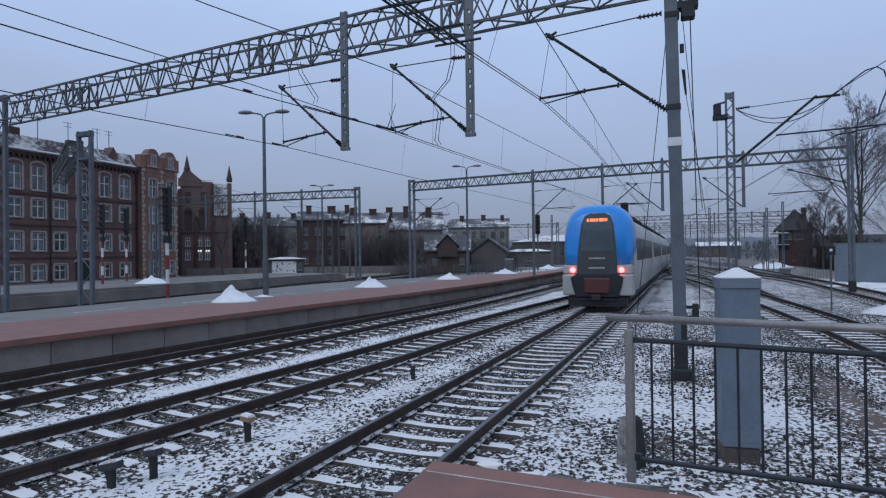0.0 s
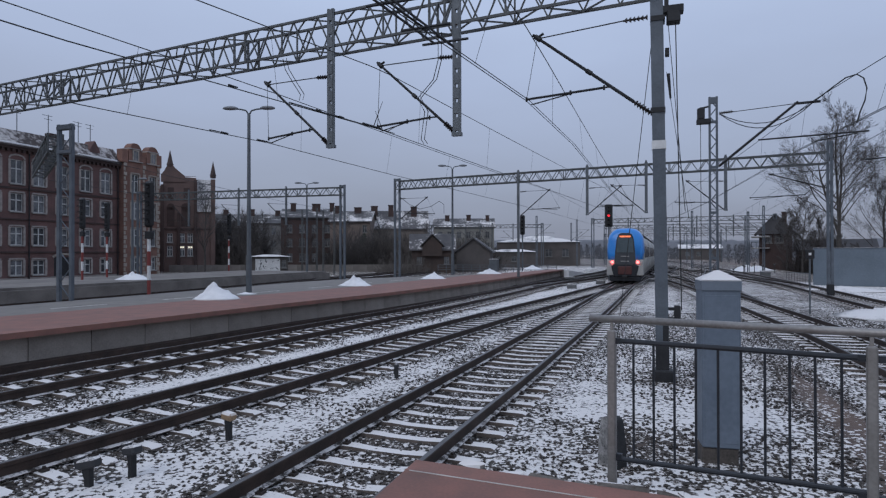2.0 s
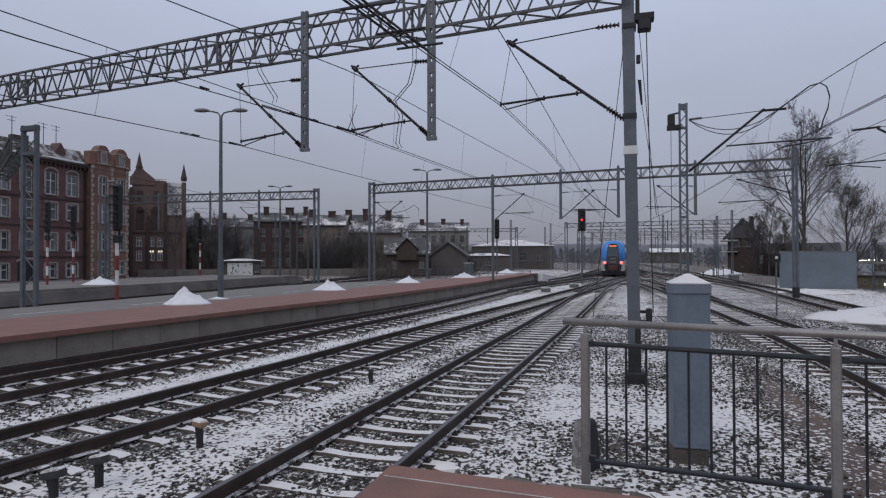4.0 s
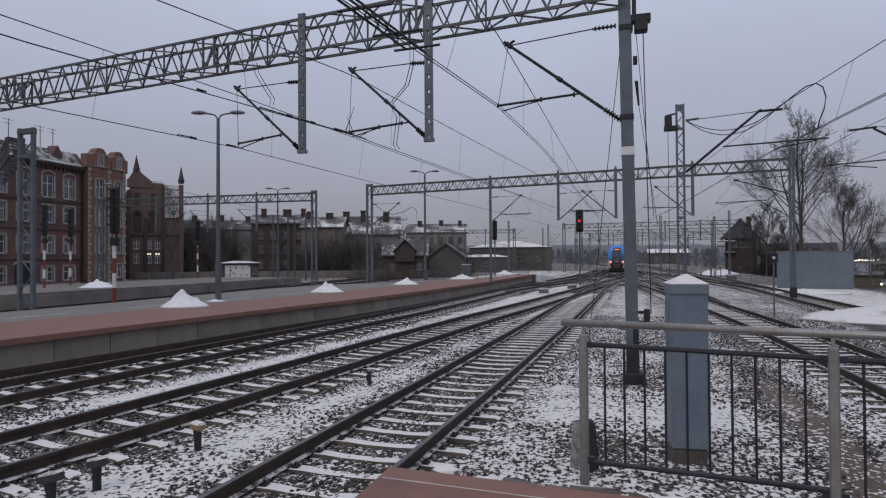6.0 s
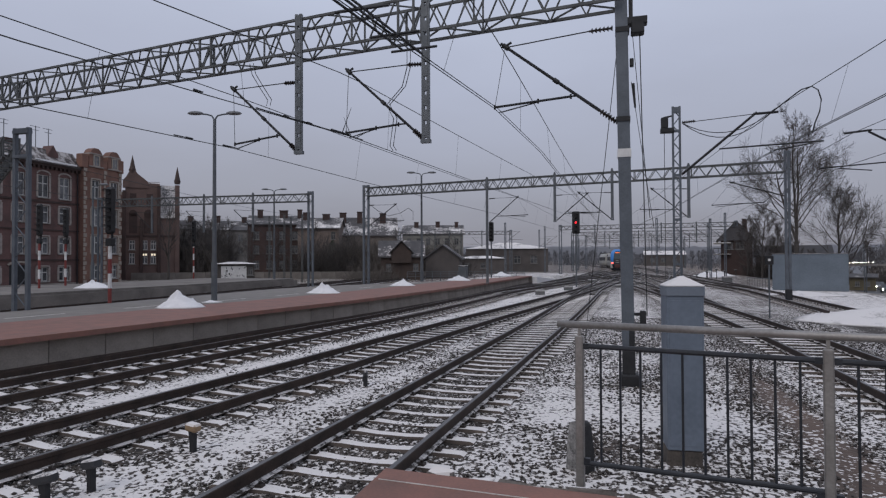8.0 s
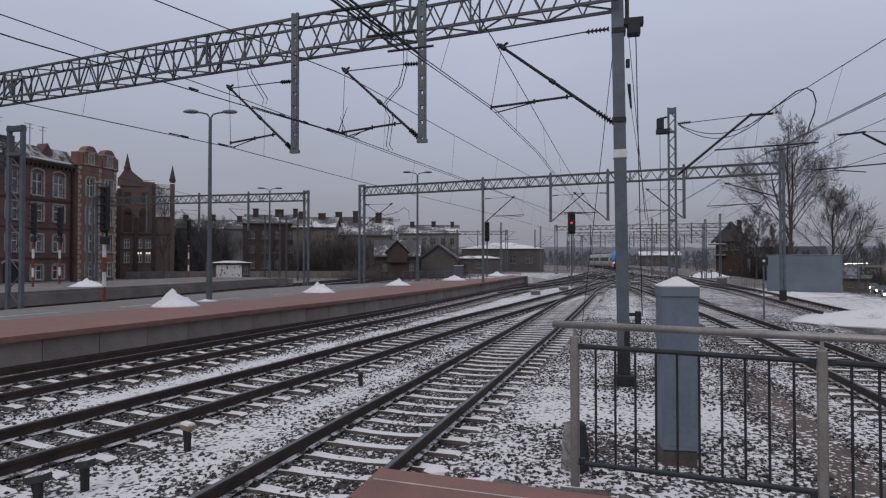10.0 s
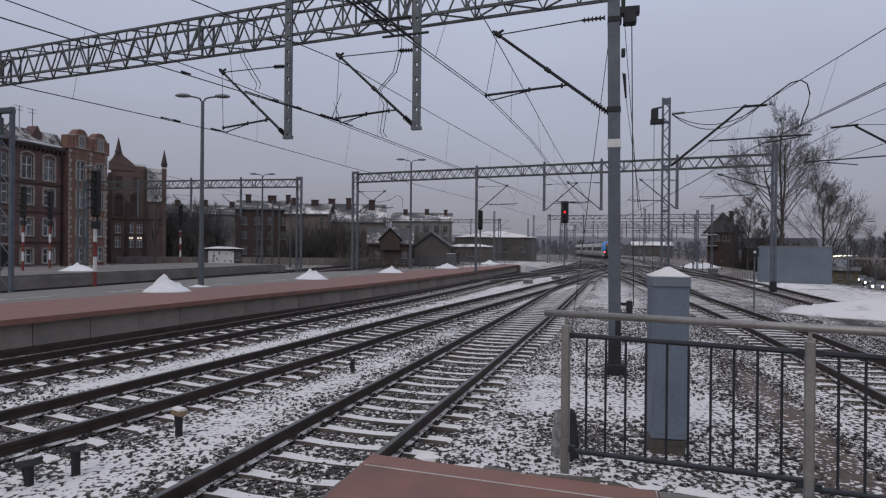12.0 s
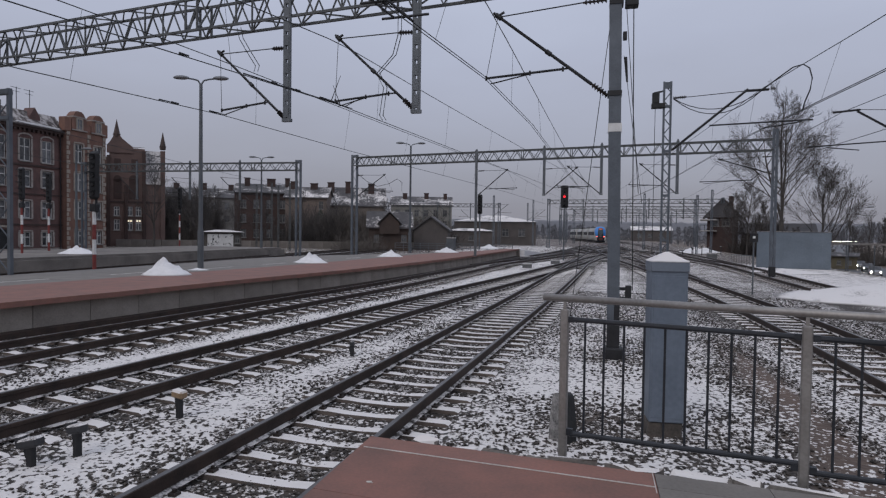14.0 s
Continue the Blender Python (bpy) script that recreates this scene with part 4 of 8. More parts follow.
def build_near_mast():
    """The tall rolled-section mast that carries the near gantry, with its foot, band, weights and stays."""
    m = thing("catenary_mast", "tall blue-grey steel mast with white band", "catenary mast", (0.36, 13.02, 0), group="catenary masts")
    bm = bmesh.new()
    lean = -0.012
    for x0, x1, y0, y1 in ((-0.12, 0.12, -0.13, -0.115), (-0.12, 0.12, 0.115, 0.13), (-0.008, 0.008, -0.115, 0.115), (-0.122, -0.105, -0.131, 0.131)):
        vs = box(bm, x0, x1, y0, y1, 0.0, 9.3)
        for v in vs:
            v.co.x += lean * v.co.z
    part("shaft", bm, M_MAST, m)
    bm = bmesh.new()
    box(bm, -0.2, 0.2, -0.2, 0.2, -0.4, 0.02, 0.03)
    box(bm, -0.129, 0.121, -0.136, 0.136, 0.0, 0.55, 0.004), box(bm, 0.0, 0.115, -0.137, 0.137, 0.5, 0.92, 0.01)
    part("foot", bm, M_DARK, m, "tarred black mast foot")
    bm = bmesh.new()
    box(bm, -0.188, 0.082, -0.137, 0.137, 4.43, 4.6)
    part("band", bm, M_WHITE, m, "white painted band")
    bm = bmesh.new()
    box(bm, 0.08, 0.3, -0.03, 0.03, 1.2, 1.26), box(bm, 0.22, 0.34, -0.08, 0.08, 1.0, 1.3, 0.01), box(bm, 0.08, 0.3, -0.03, 0.03, 1.02, 1.06)
    part("switch_box", bm, M_DARK, m, "small dark switch box on brackets")
    for z in (5.21, 7.05):
        bm = bmesh.new()
        box(bm, -0.21, 0.07, -0.15, 0.15, z - 0.05, z + 0.05)
        part("bracket", bm, M_DARK, m)
    bm = bmesh.new()
    box(bm, 0.02, 0.42, -0.1, 0.12, 7.15, 7.3, 0.01), box(bm, 0.1, 0.36, -0.12, 0.12, 6.95, 7.2, 0.02), box(bm, 0.06, 0.14, -0.05, 0.05, 7.3, 7.75)
    part("tension_wheel_box", bm, M_DARK, m)
    bm = bmesh.new()
    tube(bm, (0.27, 0, 7.0), (0.36, 0, 1.2), 0.011, None, 5)
    tube(bm, (0.1, 0.05, 7.4), (0.45, 0.25, 3.2), 0.009, None, 4)
    tube(bm, (0.1, 0.05, 6.0), (0.55, 0.6, 3.0), 0.007, None, 4)
    tube(bm, (-0.15, -0.05, 6.9), (-0.95, 0.4, 0.05), 0.01, None, 4)
    part("stay_wire", bm, M_WIRE, m)
    bm = bmesh.new()
    box(bm, 0.07, 0.15, -0.06, 0.06, 6.3, 6.46, 0.01)
    tube(bm, (0.13, 0, 5.95), (0.17, 0, 5.45), 0.035, 0.02, 6)
    tube(bm, (0.05, -0.1, 0.3), (-0.02, -0.1, 7.2), 0.018, None, 5)
    part("clamp", bm, M_DARK, m)
    c = thing("cantilever_arm", "dark steel cantilever on the near mast", "cantilever", group="cantilevers")
    cantilever(c, (0.14, 13.04, 5.2), (-2.3, 13.39, 7.17), (0.1, 13.06, 7.15), (-2.45, 13.41, 5.76), (-0.77, 13.18, 5.82))


def build_gantry_second():
    a, b = Vector((-19.5, 47.1, 7.68)), Vector((10.5, 41.8, 7.68))
    g = thing("gantry", "grey lattice gantry spanning all tracks farther along", "overhead gantry", group="overhead gantries")
    bm = bmesh.new()
    truss(bm, a, b, 0.55, 0.68, 0.9, 0.042, 0.075)
    part("beam", bm, M_LATTICE, g)
    bm = bmesh.new()
    channel_mast(bm, a.x, a.y, -0.3, 8.6, 0.42, 0.16, 0.7)
    part("leg", bm, M_MAST, g)
    bm = bmesh.new()
    channel_mast(bm, b.x + 0.1, b.y, 0.2, 9.0, 0.2, 0.14, 0.8)
    part("leg", bm, M_MAST, g)
    bm = bmesh.new()
    box(bm, b.x - 0.08, b.x + 0.28, b.y - 0.14, b.y + 0.14, -0.4, 0.45, 0.02)
    part("foot", bm, M_DARK, g, "tarred black mast foot")
    for x, out in ((-8.85, 1), (-3.75, 1), (0.2, -1), (5.0, -1)):
        y = a.y + (b.y - a.y) * (x - a.x) / (b.x - a.x)
        drop_post(g, x, y - 0.3, PLAT - 0.02 if x < -8 else 5.05, 8.5)
        cantilever(g, (x + 0.1 * out, y, 5.15), (x + 2.35 * out, y, 7.1), (x + 0.1 * out, y, 6.95), (x + 3.0 * out, y, 5.68), (x + 1.0 * out, y, 5.62))
    cantilever(g, (a.x + 0.25, a.y, 5.2), (a.x + 2.7, a.y, 7.0), (a.x + 0.25, a.y, 6.9), (a.x + 3.3, a.y, 5.6), (a.x + 1.1, a.y, 5.66))
    bm = bmesh.new()
    polyline(bm, [(a.x + 0.3, a.y, 7.0), (a.x + 1.1, a.y, 6.4), (a.x + 2.0, a.y, 6.0), (a.x + 3.0, a.y, 6.2), (a.x + 3.7, a.y, 6.6), (a.x + 4.1, a.y, 6.3), (a.x + 4.1, a.y, 5.6)], 0.02)
    part("jumper_cable", bm, M_WIRE, g)
    cantilever(g, (b.x, b.y, 6.2), (b.x - 3.2, b.y, 7.2), (b.x, b.y, 7.3), (b.x - 4.2, b.y, 5.75), (b.x - 1.2, b.y, 5.85))


def build_gantry_far(x0, y0, x1, y1, drops, label):
    g = thing("gantry", label, "overhead gantry", group="overhead gantries")
    bm = bmesh.new()
    truss(bm, (x0, y0, 7.68), (x1, y1, 7.68), 0.55, 0.68, 1.1, 0.045, 0.08)
    part("beam", bm, M_LATTICE, g)
    for x, y in ((x0, y0), (x1, y1)):
        bm = bmesh.new()
        channel_mast(bm, x, y, -0.4, 8.6, 0.42, 0.16, 0.9)
        part("leg", bm, M_MAST, g)
    for x in drops:
        y = y0 + (y1 - y0) * (x - x0) / (x1 - x0)
        drop_post(g, x, y - 0.3, 5.05, 8.5)
        bm = bmesh.new()
        tube(bm, (x, y, 5.15), (x - 2.2, y, 7.1), 0.035, None, 5), tube(bm, (x - 2.2, y, 7.1), (x, y, 6.95), 0.02, None, 4), tube(bm, (x - 2.6, y, 5.7), (x - 0.9, y, 5.65), 0.025, None, 4)
        part("cantilever", bm, M_DARK, g)


def build_mast_two():
    """A lattice channel mast beside the siding with its cantilever and a balance wheel."""
    m = thing("catenary_mast", "grey twin-channel mast with tension wheel and cantilever", "catenary mast", (2.05, 21.0, 0), group="catenary masts")
    bm = bmesh.new()
    channel_mast(bm, 0.07, 0, -0.1, 7.3, 0.21, 0.065, 0.27)
    for k in range(5):
        box(bm, -0.03, 0.17, -0.036, 0.036, 0.7 + 1.44 * k, 0.78 + 1.44 * k)
    part("shaft", bm, M_MAST, m)
    bm = bmesh.new()
    box(bm, -0.2, 0.4, -0.3, 0.3, -0.45, -0.05, 0.03)
    part("foot", bm, M_CONC, m)
    bm = bmesh.new()
    box(bm, -0.42, 0.0, -0.12, 0.12, 6.45, 6.6, 0.01), box(bm, -0.4, -0.18, -0.1, 0.1, 6.6, 6.95, 0.02), tube(bm, (-0.34, 0, 6.95), (-0.05, 0, 7.0), 0.03, None, 5)
    part("tension_wheel_box", bm, M_DARK, m)
    bm = bmesh.new()
    tube(bm, (-0.3, 0, 6.45), (-0.3, 0, 1.0), 0.012, None, 4)
    part("weight_rope", bm, M_WIRE, m)
    bm = bmesh.new()
    tube(bm, (0.25, 0, 5.1), (2.45, 0, 6.95), 0.045, 0.04, 6)
    tube(bm, (2.35, 0, 6.9), (3.05, 0, 6.92), 0.04, None, 6)
    tube(bm, (0.25, 0, 6.75), (2.4, 0, 6.9), 0.014, None, 4)
    tube(bm, (1.35, 0, 5.85), (4.3, 0, 5.95), 0.026, None, 5)
    tube(bm, (2.9, 0, 5.72), (4.0, 0, 5.9), 0.02, None, 5)
    for sag in (0.45, 0.6):
        polyline(bm, [(0.25 + 2.6 * k / 10, 0.05 * sag, 6.75 + 0.15 * k / 10 - sag * 4 * (k / 10) * (1 - k / 10)) for k in range(11)], 0.013)
    polyline(bm, [(2.85, -0.1, 6.9), (3.3, -0.3, 7.25), (3.6, -0.4, 7.47), (3.85, -0.5, 7.52), (4.02, -0.5, 7.4), (4.1, -0.5, 7.1), (4.05, -0.5, 6.75), (3.92, -0.5, 6.4), (3.85, -0.5, 6.1)], 0.02)
    part("cantilever", bm, M_DARK, m)
    bm = bmesh.new()
    insulator(bm, (0.25, 0, 6.76), (0.65, 0, 6.79), 0.06)
    part("insulator", bm, M_INSUL, m)
    bm = bmesh.new()
    insulator(bm, (0.22, 0, 5.08), (0.5, 0, 5.3), 0.06)
    part("insulator", bm, M_INSUL, m)
    m2 = thing("catenary_mast", "grey mast with a cantilever over the outer siding", "catenary mast", (12.3, 25.9, 0), group="catenary masts")
    bm = bmesh.new()
    channel_mast(bm, 0, 0, -0.5, 7.6, 0.26, 0.085, 0.4)
    part("shaft", bm, M_MAST, m2)
    bm = bmesh.new()
    tube(bm, (-0.2, 0, 5.3), (-3.0, 0, 7.05), 0.045, 0.04, 6), tube(bm, (-3.8, 0, 7.02), (-2.9, 0, 7.1), 0.04, None, 6), tube(bm, (-0.2, 0, 7.0), (-2.9, 0, 7.1), 0.014, None, 4)
    tube(bm, (-4.6, 0, 5.75), (-1.3, 0, 5.95), 0.026, None, 5), tube(bm, (-4.0, 0, 5.72), (-2.9, 0, 5.6), 0.02, None, 5)
    part("cantilever", bm, M_DARK, m2)
    m3 = thing("catenary_mast", "short grey lattice mast behind the far platform", "catenary mast", (-20.7, 17.37, 0), group="catenary masts")
    bm = bmesh.new()
    channel_mast(bm, 0, 0, -0.3, 7.25, 0.62, 0.13, 0.62)
    for z in (6.2, 7.1):
        box(bm, -0.36, 0.36, -0.1, 0.1, z - 0.06, z + 0.06)
    part("shaft", bm, M_MAST, m3)
    bm = bmesh.new()
    truss(bm, (-1.0, 0.4, 6.3), (-9, 6, 6.3), 0.5, 0.7, 0.8, 0.045, 0.08)
    part("beam", bm, M_LATTICE, m3)


# ---------------- lamps, signals, small lineside things ----------------


def build_lamp(x, y, top, z0, label, both=True):
    l = thing("street_lamp", label, "street lamp", (x, y, z0), group="platform lamps")
    h = top - z0
    bm = bmesh.new()
    tube(bm, (0, 0, 0), (0, 0, 1.7), 0.13, 0.13, 10)
    tube(bm, (0, 0, 1.7), (0, 0, h - 0.05), 0.095, 0.07, 10)
    part("pole", bm, M_STEEL, l, smooth=False)
    for s in (-1, 1) if both else (1,):
        bm = bmesh.new()
        pts = [Vector((0, 0, h - 0.1)), Vector((0.12 * s, 0.04 * s, h + 0.1)), Vector((0.35 * s, 0.1 * s, h + 0.16)), Vector((0.55 * s, 0.16 * s, h + 0.18))]
        for a, b in zip(pts, pts[1:]):
            tube(bm, a, b, 0.035, None, 6)
        arm = part("arm", bm, M_STEEL, l)
        bm = bmesh.new()
        bmesh.ops.create_uvsphere(bm, u_segments=12, v_segments=8, radius=0.5)
        for v in bm.verts:
            v.co = Vector((v.co.x * 0.72, v.co.y * 0.36, v.co.z * (0.22 if v.co.z > 0 else 0.14)))
        for v in bm.verts:
            v.co = Matrix.Rotation(math.atan2(0.22, 0.75), 3, "Z") @ v.co + Vector((0.82 * s, 0.24 * s, h + 0.2))
        part("lamp_head", bm, M_LAMP, arm, "grey cobra-head luminaire, unlit", True)


def build_signal(x, y, z0, top, label, head=2.2, lit=False, stripes=True, w=0.5, scale=1.0):
    s = thing("signal", label, "railway signal", (x, y, z0), group="colour-light signals")
    h = top - z0
    stem = h - head - (0.5 if stripes else 0)
    bm = bmesh.new()
    count = max(1, math.ceil(stem / 0.62))
    rings = [[bm.verts.new((0.075 * math.cos(q * math.pi / 4), 0.075 * math.sin(q * math.pi / 4), min(0.62 * k, stem))) for q in range(8)] for k in range(count + 1)]
    for k in range(count):
        for q in range(8):
            bm.faces.new((rings[k][q], rings[k][(q + 1) % 8], rings[k + 1][(q + 1) % 8], rings[k + 1][q])).material_index = k % 2
    bm.faces.new(rings[0][::-1]), bm.faces.new(rings[-1])
    part("post", bm, [M_REDPAINT, M_WHITE] if stripes else [M_STEEL, M_STEEL], s)
    bm = bmesh.new()
    tube(bm, (0.02, 0.08, stem - 0.3), (0.02, 0.12, h), 0.05, None, 6)
    box(bm, -0.16, 0.16, -0.1, 0.12, stem, stem + 0.32, 0.02)
    part("bracket", bm, M_DARK, s)
    bm = bmesh.new()
    box(bm, -w / 2, w / 2, -0.1, 0.12, h - head, h, 0.1)
    hd = part("head", bm, M_DARK, s, "black signal head with hoods")
    n = max(3, round(head / 0.42))
    for i in range(n):
        zc = h - 0.25 - i * (head - 0.5) / (n - 1)
        bm = bmesh.new()
        for q in range(9):
            a0, a1 = math.pi * q / 8 - 0.3, math.pi * (q + 1) / 8 - 0.3
            if q < 8:
                p = [(0.13 * math.cos(a), -0.1, zc + 0.13 * math.sin(a)) for a in (a0, a1)]
                o = [(c[0], -0.36, c[2]) for c in p]
                bar(bm, [(u + v) / 2 for u, v in zip(p[0], p[1])], [(u + v) / 2 for u, v in zip(o[0], o[1])], 0.055, 0.012)
        part("hood", bm, M_DARK, hd)
        bm = bmesh.new()
        tube(bm, (0, -0.098, zc), (0, -0.125, zc), 0.1, 0.09, 12)
        part("lens", bm, M_REDLIGHT if lit and i == (n // 2) else M_LENS, hd, "glowing red lens" if lit and i == n // 2 else "")
    return s


def build_stub(x, y, label, wide=0.12, h=0.5, yellow=False):
    s = thing("marker_post", label, "marker post", (x, y, GROUND_Z), random.uniform(-15, 15), group="track marker posts")
    bm = bmesh.new()
    box(bm, -0.04, 0.04, -0.035, 0.035, -0.15, h - 0.1, 0.008)
    part("post", bm, M_DARK, s)
    bm = bmesh.new()
    box(bm, -wide, wide, -0.07, 0.07, -0.06, 0.05, 0.025)
    if not yellow and wide > 0.1:
        box(bm, -wide - 0.04, -wide + 0.06, -0.05, 0.05, -0.05, 0.09, 0.015)
    tilt = Matrix.Translation((0, 0, h - 0.06)) @ Matrix.Rotation(radians(-13 if wide > 0.1 else 5), 4, "Y")
    for v in bm.verts:
        v.co = tilt @ v.co
    part("cap", bm, [M_CAPY if yellow else M_CAPS], s, "snow-topped cap")
    bm = bmesh.new()
    tube(bm, (-0.05, 0, h - 0.24), (-wide * 0.7, 0, h - 0.1), 0.022, None, 5)
    part("brace", bm, M_DARK, s)


M_PLINTH = material("dirty_plinth_concrete", (0.12, 0.1, 0.085), (0.045, 0.04, 0.035), 0.9, scale=6, fine=40)
M_CAPY = material("yellow_post_cap", (0.3, 0.2, 0.11), (0.18, 0.125, 0.08), 0.7, scale=6, snow=1.1)
M_CAPS = material("black_post_cap", (0.035, 0.035, 0.038), None, 0.6, scale=6, snow=0.45)


def build_snow_pile(x, y, z, w, h, seed, label="heap of shovelled snow on the platform"):
    bm = bmesh.new()
    n, rings = 22, 9
    centre = bm.verts.new((0, 0, h))
    last = None
    for r in range(1, rings + 1):
        row = []
        for k in range(n):
            a = k * math.tau / n
            f = r / rings
            rad = w / 2 * f * (1 + 0.22 * noise.noise((math.cos(a) * 1.3 + seed, math.sin(a) * 1.3, 0)))
            zz = h * (1 - f) ** 1.12 * (1 + 0.5 * noise.noise((rad * math.cos(a) * 3.5, rad * math.sin(a) * 3.5, seed)) + 0.25 * noise.noise((rad * math.cos(a) * 8, rad * math.sin(a) * 8, seed)))
            row.append(bm.verts.new((rad * math.cos(a), rad * math.sin(a) * 0.8, max(zz, -0.02 if r < rings else -0.06))))
        for k in range(n):
            if last is None:
                bm.faces.new((centre, row[k], row[(k + 1) % n]))
            else:
                bm.faces.new((last[k], row[k], row[(k + 1) % n], last[(k + 1) % n]))
        last = row
    bm.faces.new(last[::-1])
    ob = link("snow_heap", bm, M_BANK if "bank" in label else M_SNOW, True)
    ob.matrix_basis = pose(x, y, z)
    tagged(ob, label, "snow heap", "snow heaps")


def build_railing():
    """Steel railing at the platform end: posts, wide handrail, frame bars and thin balusters."""
    a, b = Vector((-0.41, 5.25, 0)), Vector((1.78, 4.77, 0))
    u = (b - a).normalized()
    r = thing("railing", "platform-end railing with worn steel handrail and black balusters", "railing")

    def at(x, z):
        return a + u * ((x - a.x) / u.x) + Vector((0, 0, z))

    bm = bmesh.new()
    tube(bm, at(-0.43, 1.805), at(4.5, 1.805), 0.03, None, 12)
    part("handrail", bm, M_HAND, r, "worn galvanised handrail", True)
    for x in (-0.25, 1.47, 3.19):
        bm = bmesh.new()
        m = Matrix.Translation(at(x, 0)) @ Matrix.Rotation(math.atan2(u.y, u.x), 4, "Z")
        box(bm, -0.034, 0.034, -0.03, 0.03, -0.1, 1.715, 0.01, m=m)
        box(bm, -0.012, 0.012, -0.012, 0.012, 1.7, 1.79, m=m)
        part("post", bm, M_HAND, r, "grey square steel post")
    for x0 in (-0.25, 1.47):
        for z in (1.63, 0.685):
            bm = bmesh.new()
            tube(bm, at(x0 + 0.03, z - (0.02 if z < 1 else 0)), at(x0 + 1.69, z + (0.03 if z < 1 else 0)), 0.021, None, 10)
            part("rail_bar", bm, M_BAR, r)
        for z in (1.63, 0.685):
            for x in (x0 + 0.05, x0 + 1.66):
                bm = bmesh.new()
                bar(bm, at(x - 0.02, z), at(x + 0.03, z), 0.04, 0.045)
                part("clamp", bm, M_BAR, r)
        for k in range(10):
            bm = bmesh.new()
            x = x0 + 0.17 + k * 0.1535
            tube(bm, at(x, 0.665 + 0.005 * k), at(x, 1.63), 0.0098, None, 8)
            part("baluster", bm, M_BAR, r)


def build_cabinet():
    """Blue-grey relay cabinet behind the railing, with a hipped cap dusted with snow."""
    c = thing("relay_cabinet", "blue-grey relay cabinet with snow-dusted hipped cap", "cabinet", (0.85, 8.2, 0), 5)
    bm = bmesh.new()
    box(bm, -0.2, 0.238, -0.2, 0.2, 0.0, 1.9, 0.012)
    part("body", bm, M_CAB, c)
    bm = bmesh.new()
    box(bm, -0.17, 0.21, -0.206, -0.198, 0.06, 1.84, 0.003)
    part("door", bm, M_CAB, c)
    bm = bmesh.new()
    box(bm, -0.2, 0.215, -0.175, 0.175, -0.4, 0.0, 0.02)
    part("plinth", bm, M_PLINTH, c)
    bm = bmesh.new()
    box(bm, -0.21, 0.248, -0.22, 0.22, 1.89, 2.02, 0.01)
    lo = [bm.verts.new(v) for v in ((-0.214, -0.225, 2.02), (0.252, -0.225, 2.02), (0.252, 0.225, 2.02), (-0.214, 0.225, 2.02))]
    hi = [bm.verts.new(v) for v in ((0.0, -0.02, 2.135), (0.04, -0.02, 2.135), (0.04, 0.02, 2.135), (0.0, 0.02, 2.135))]
    for i in range(4):
        bm.faces.new((lo[i], lo[(i + 1) % 4], hi[(i + 1) % 4], hi[i]))
    bm.faces.new(hi), bm.faces.new(lo[::-1])
    part("cap", bm, M_CABCAP, c, "hipped cap dusted with snow")


def build_buffer_block():
    b = thing("rubber_block", "dirty black rounded rubber block in the gravel", "block", (-0.37, 7.55, GROUND_Z + 0.02), -38)
    bm = bmesh.new()
    pts = [(-0.14, 0), (-0.12, 0.35)] + [(-0.085 * math.cos(k * math.pi / 12), 0.58 + 0.07 * math.sin(k * math.pi / 12)) for k in range(13)] + [(0.12, 0.35), (0.14, 0)]
    fr, bk = [bm.verts.new((x, -0.09, z)) for x, z in pts], [bm.verts.new((x * 0.94, 0.12, z * 0.97)) for x, z in pts]
    bm.faces.new(fr).material_index = 1
    bm.faces.new(bk[::-1])
    for i in range(len(pts)):
        j = (i + 1) % len(pts)
        bm.faces.new((fr[i], bk[i], bk[j], fr[j]))
    bmesh.ops.recalc_face_normals(bm, faces=bm.faces)
    part("body", bm, [M_BLOCKRIM, M_RUBBER], b)


def build_track_box(x, y, label, sx=0.7, sy=0.5, h=0.3):
    b = thing("point_machine", label, "point machine", (x, y, GROUND_Z), random.uniform(-8, 8), group="point machines")
    bm = bmesh.new()
    box(bm, -sx / 2, sx / 2, -sy / 2, sy / 2, -0.1, h, 0.03)
    part("case", bm, M_CAPBOX, b)
    bm = bmesh.new()
    box(bm, -sx / 2 - 0.03, sx / 2 + 0.03, -sy / 2 - 0.03, sy / 2 + 0.03, h, h + 0.05, 0.015)
    part("lid", bm, M_CAPBOX, b)


M_BLOCKRIM = material("black_rubber_rim", (0.03, 0.03, 0.031), (0.016, 0.016, 0.017), 0.8, scale=9, fine=40, bump=0.3)
M_CAPBOX = material("grey_point_machine_case", (0.14, 0.14, 0.14), (0.08, 0.08, 0.08), 0.7, scale=4, snow=0.95)


def build_board_post():
    s = thing("shunting_board", "black square board on a thin grey post", "sign", (6.7, 29.4, GROUND_Z))
    bm = bmesh.new()
    tube(bm, (0, 0, -0.2), (0, 0, 2.45), 0.035, None, 8)
    part("post", bm, M_STEEL, s)
    bm = bmesh.new()
    box(bm, -0.17, 0.17, -0.06, -0.03, 2.35, 2.72, 0.01)
    bd = part("board", bm, M_DARK, s)
    bm = bmesh.new()
    box(bm, -0.05, 0.05, -0.066, -0.058, 2.5, 2.6)
    part("mark", bm, M_WHITE, bd)


def loft(bm, rings, mat=0, close=True):
    vr = [[bm.verts.new(p) for p in r] for r in rings]
    n = len(vr[0])
    for a, b in zip(vr, vr[1:]):
        for k in range(n if close else n - 1):
            bm.faces.new((a[k], b[k], b[(k + 1) % n], a[(k + 1) % n])).material_index = mat
    return vr

# ---------------- buildings ----------------


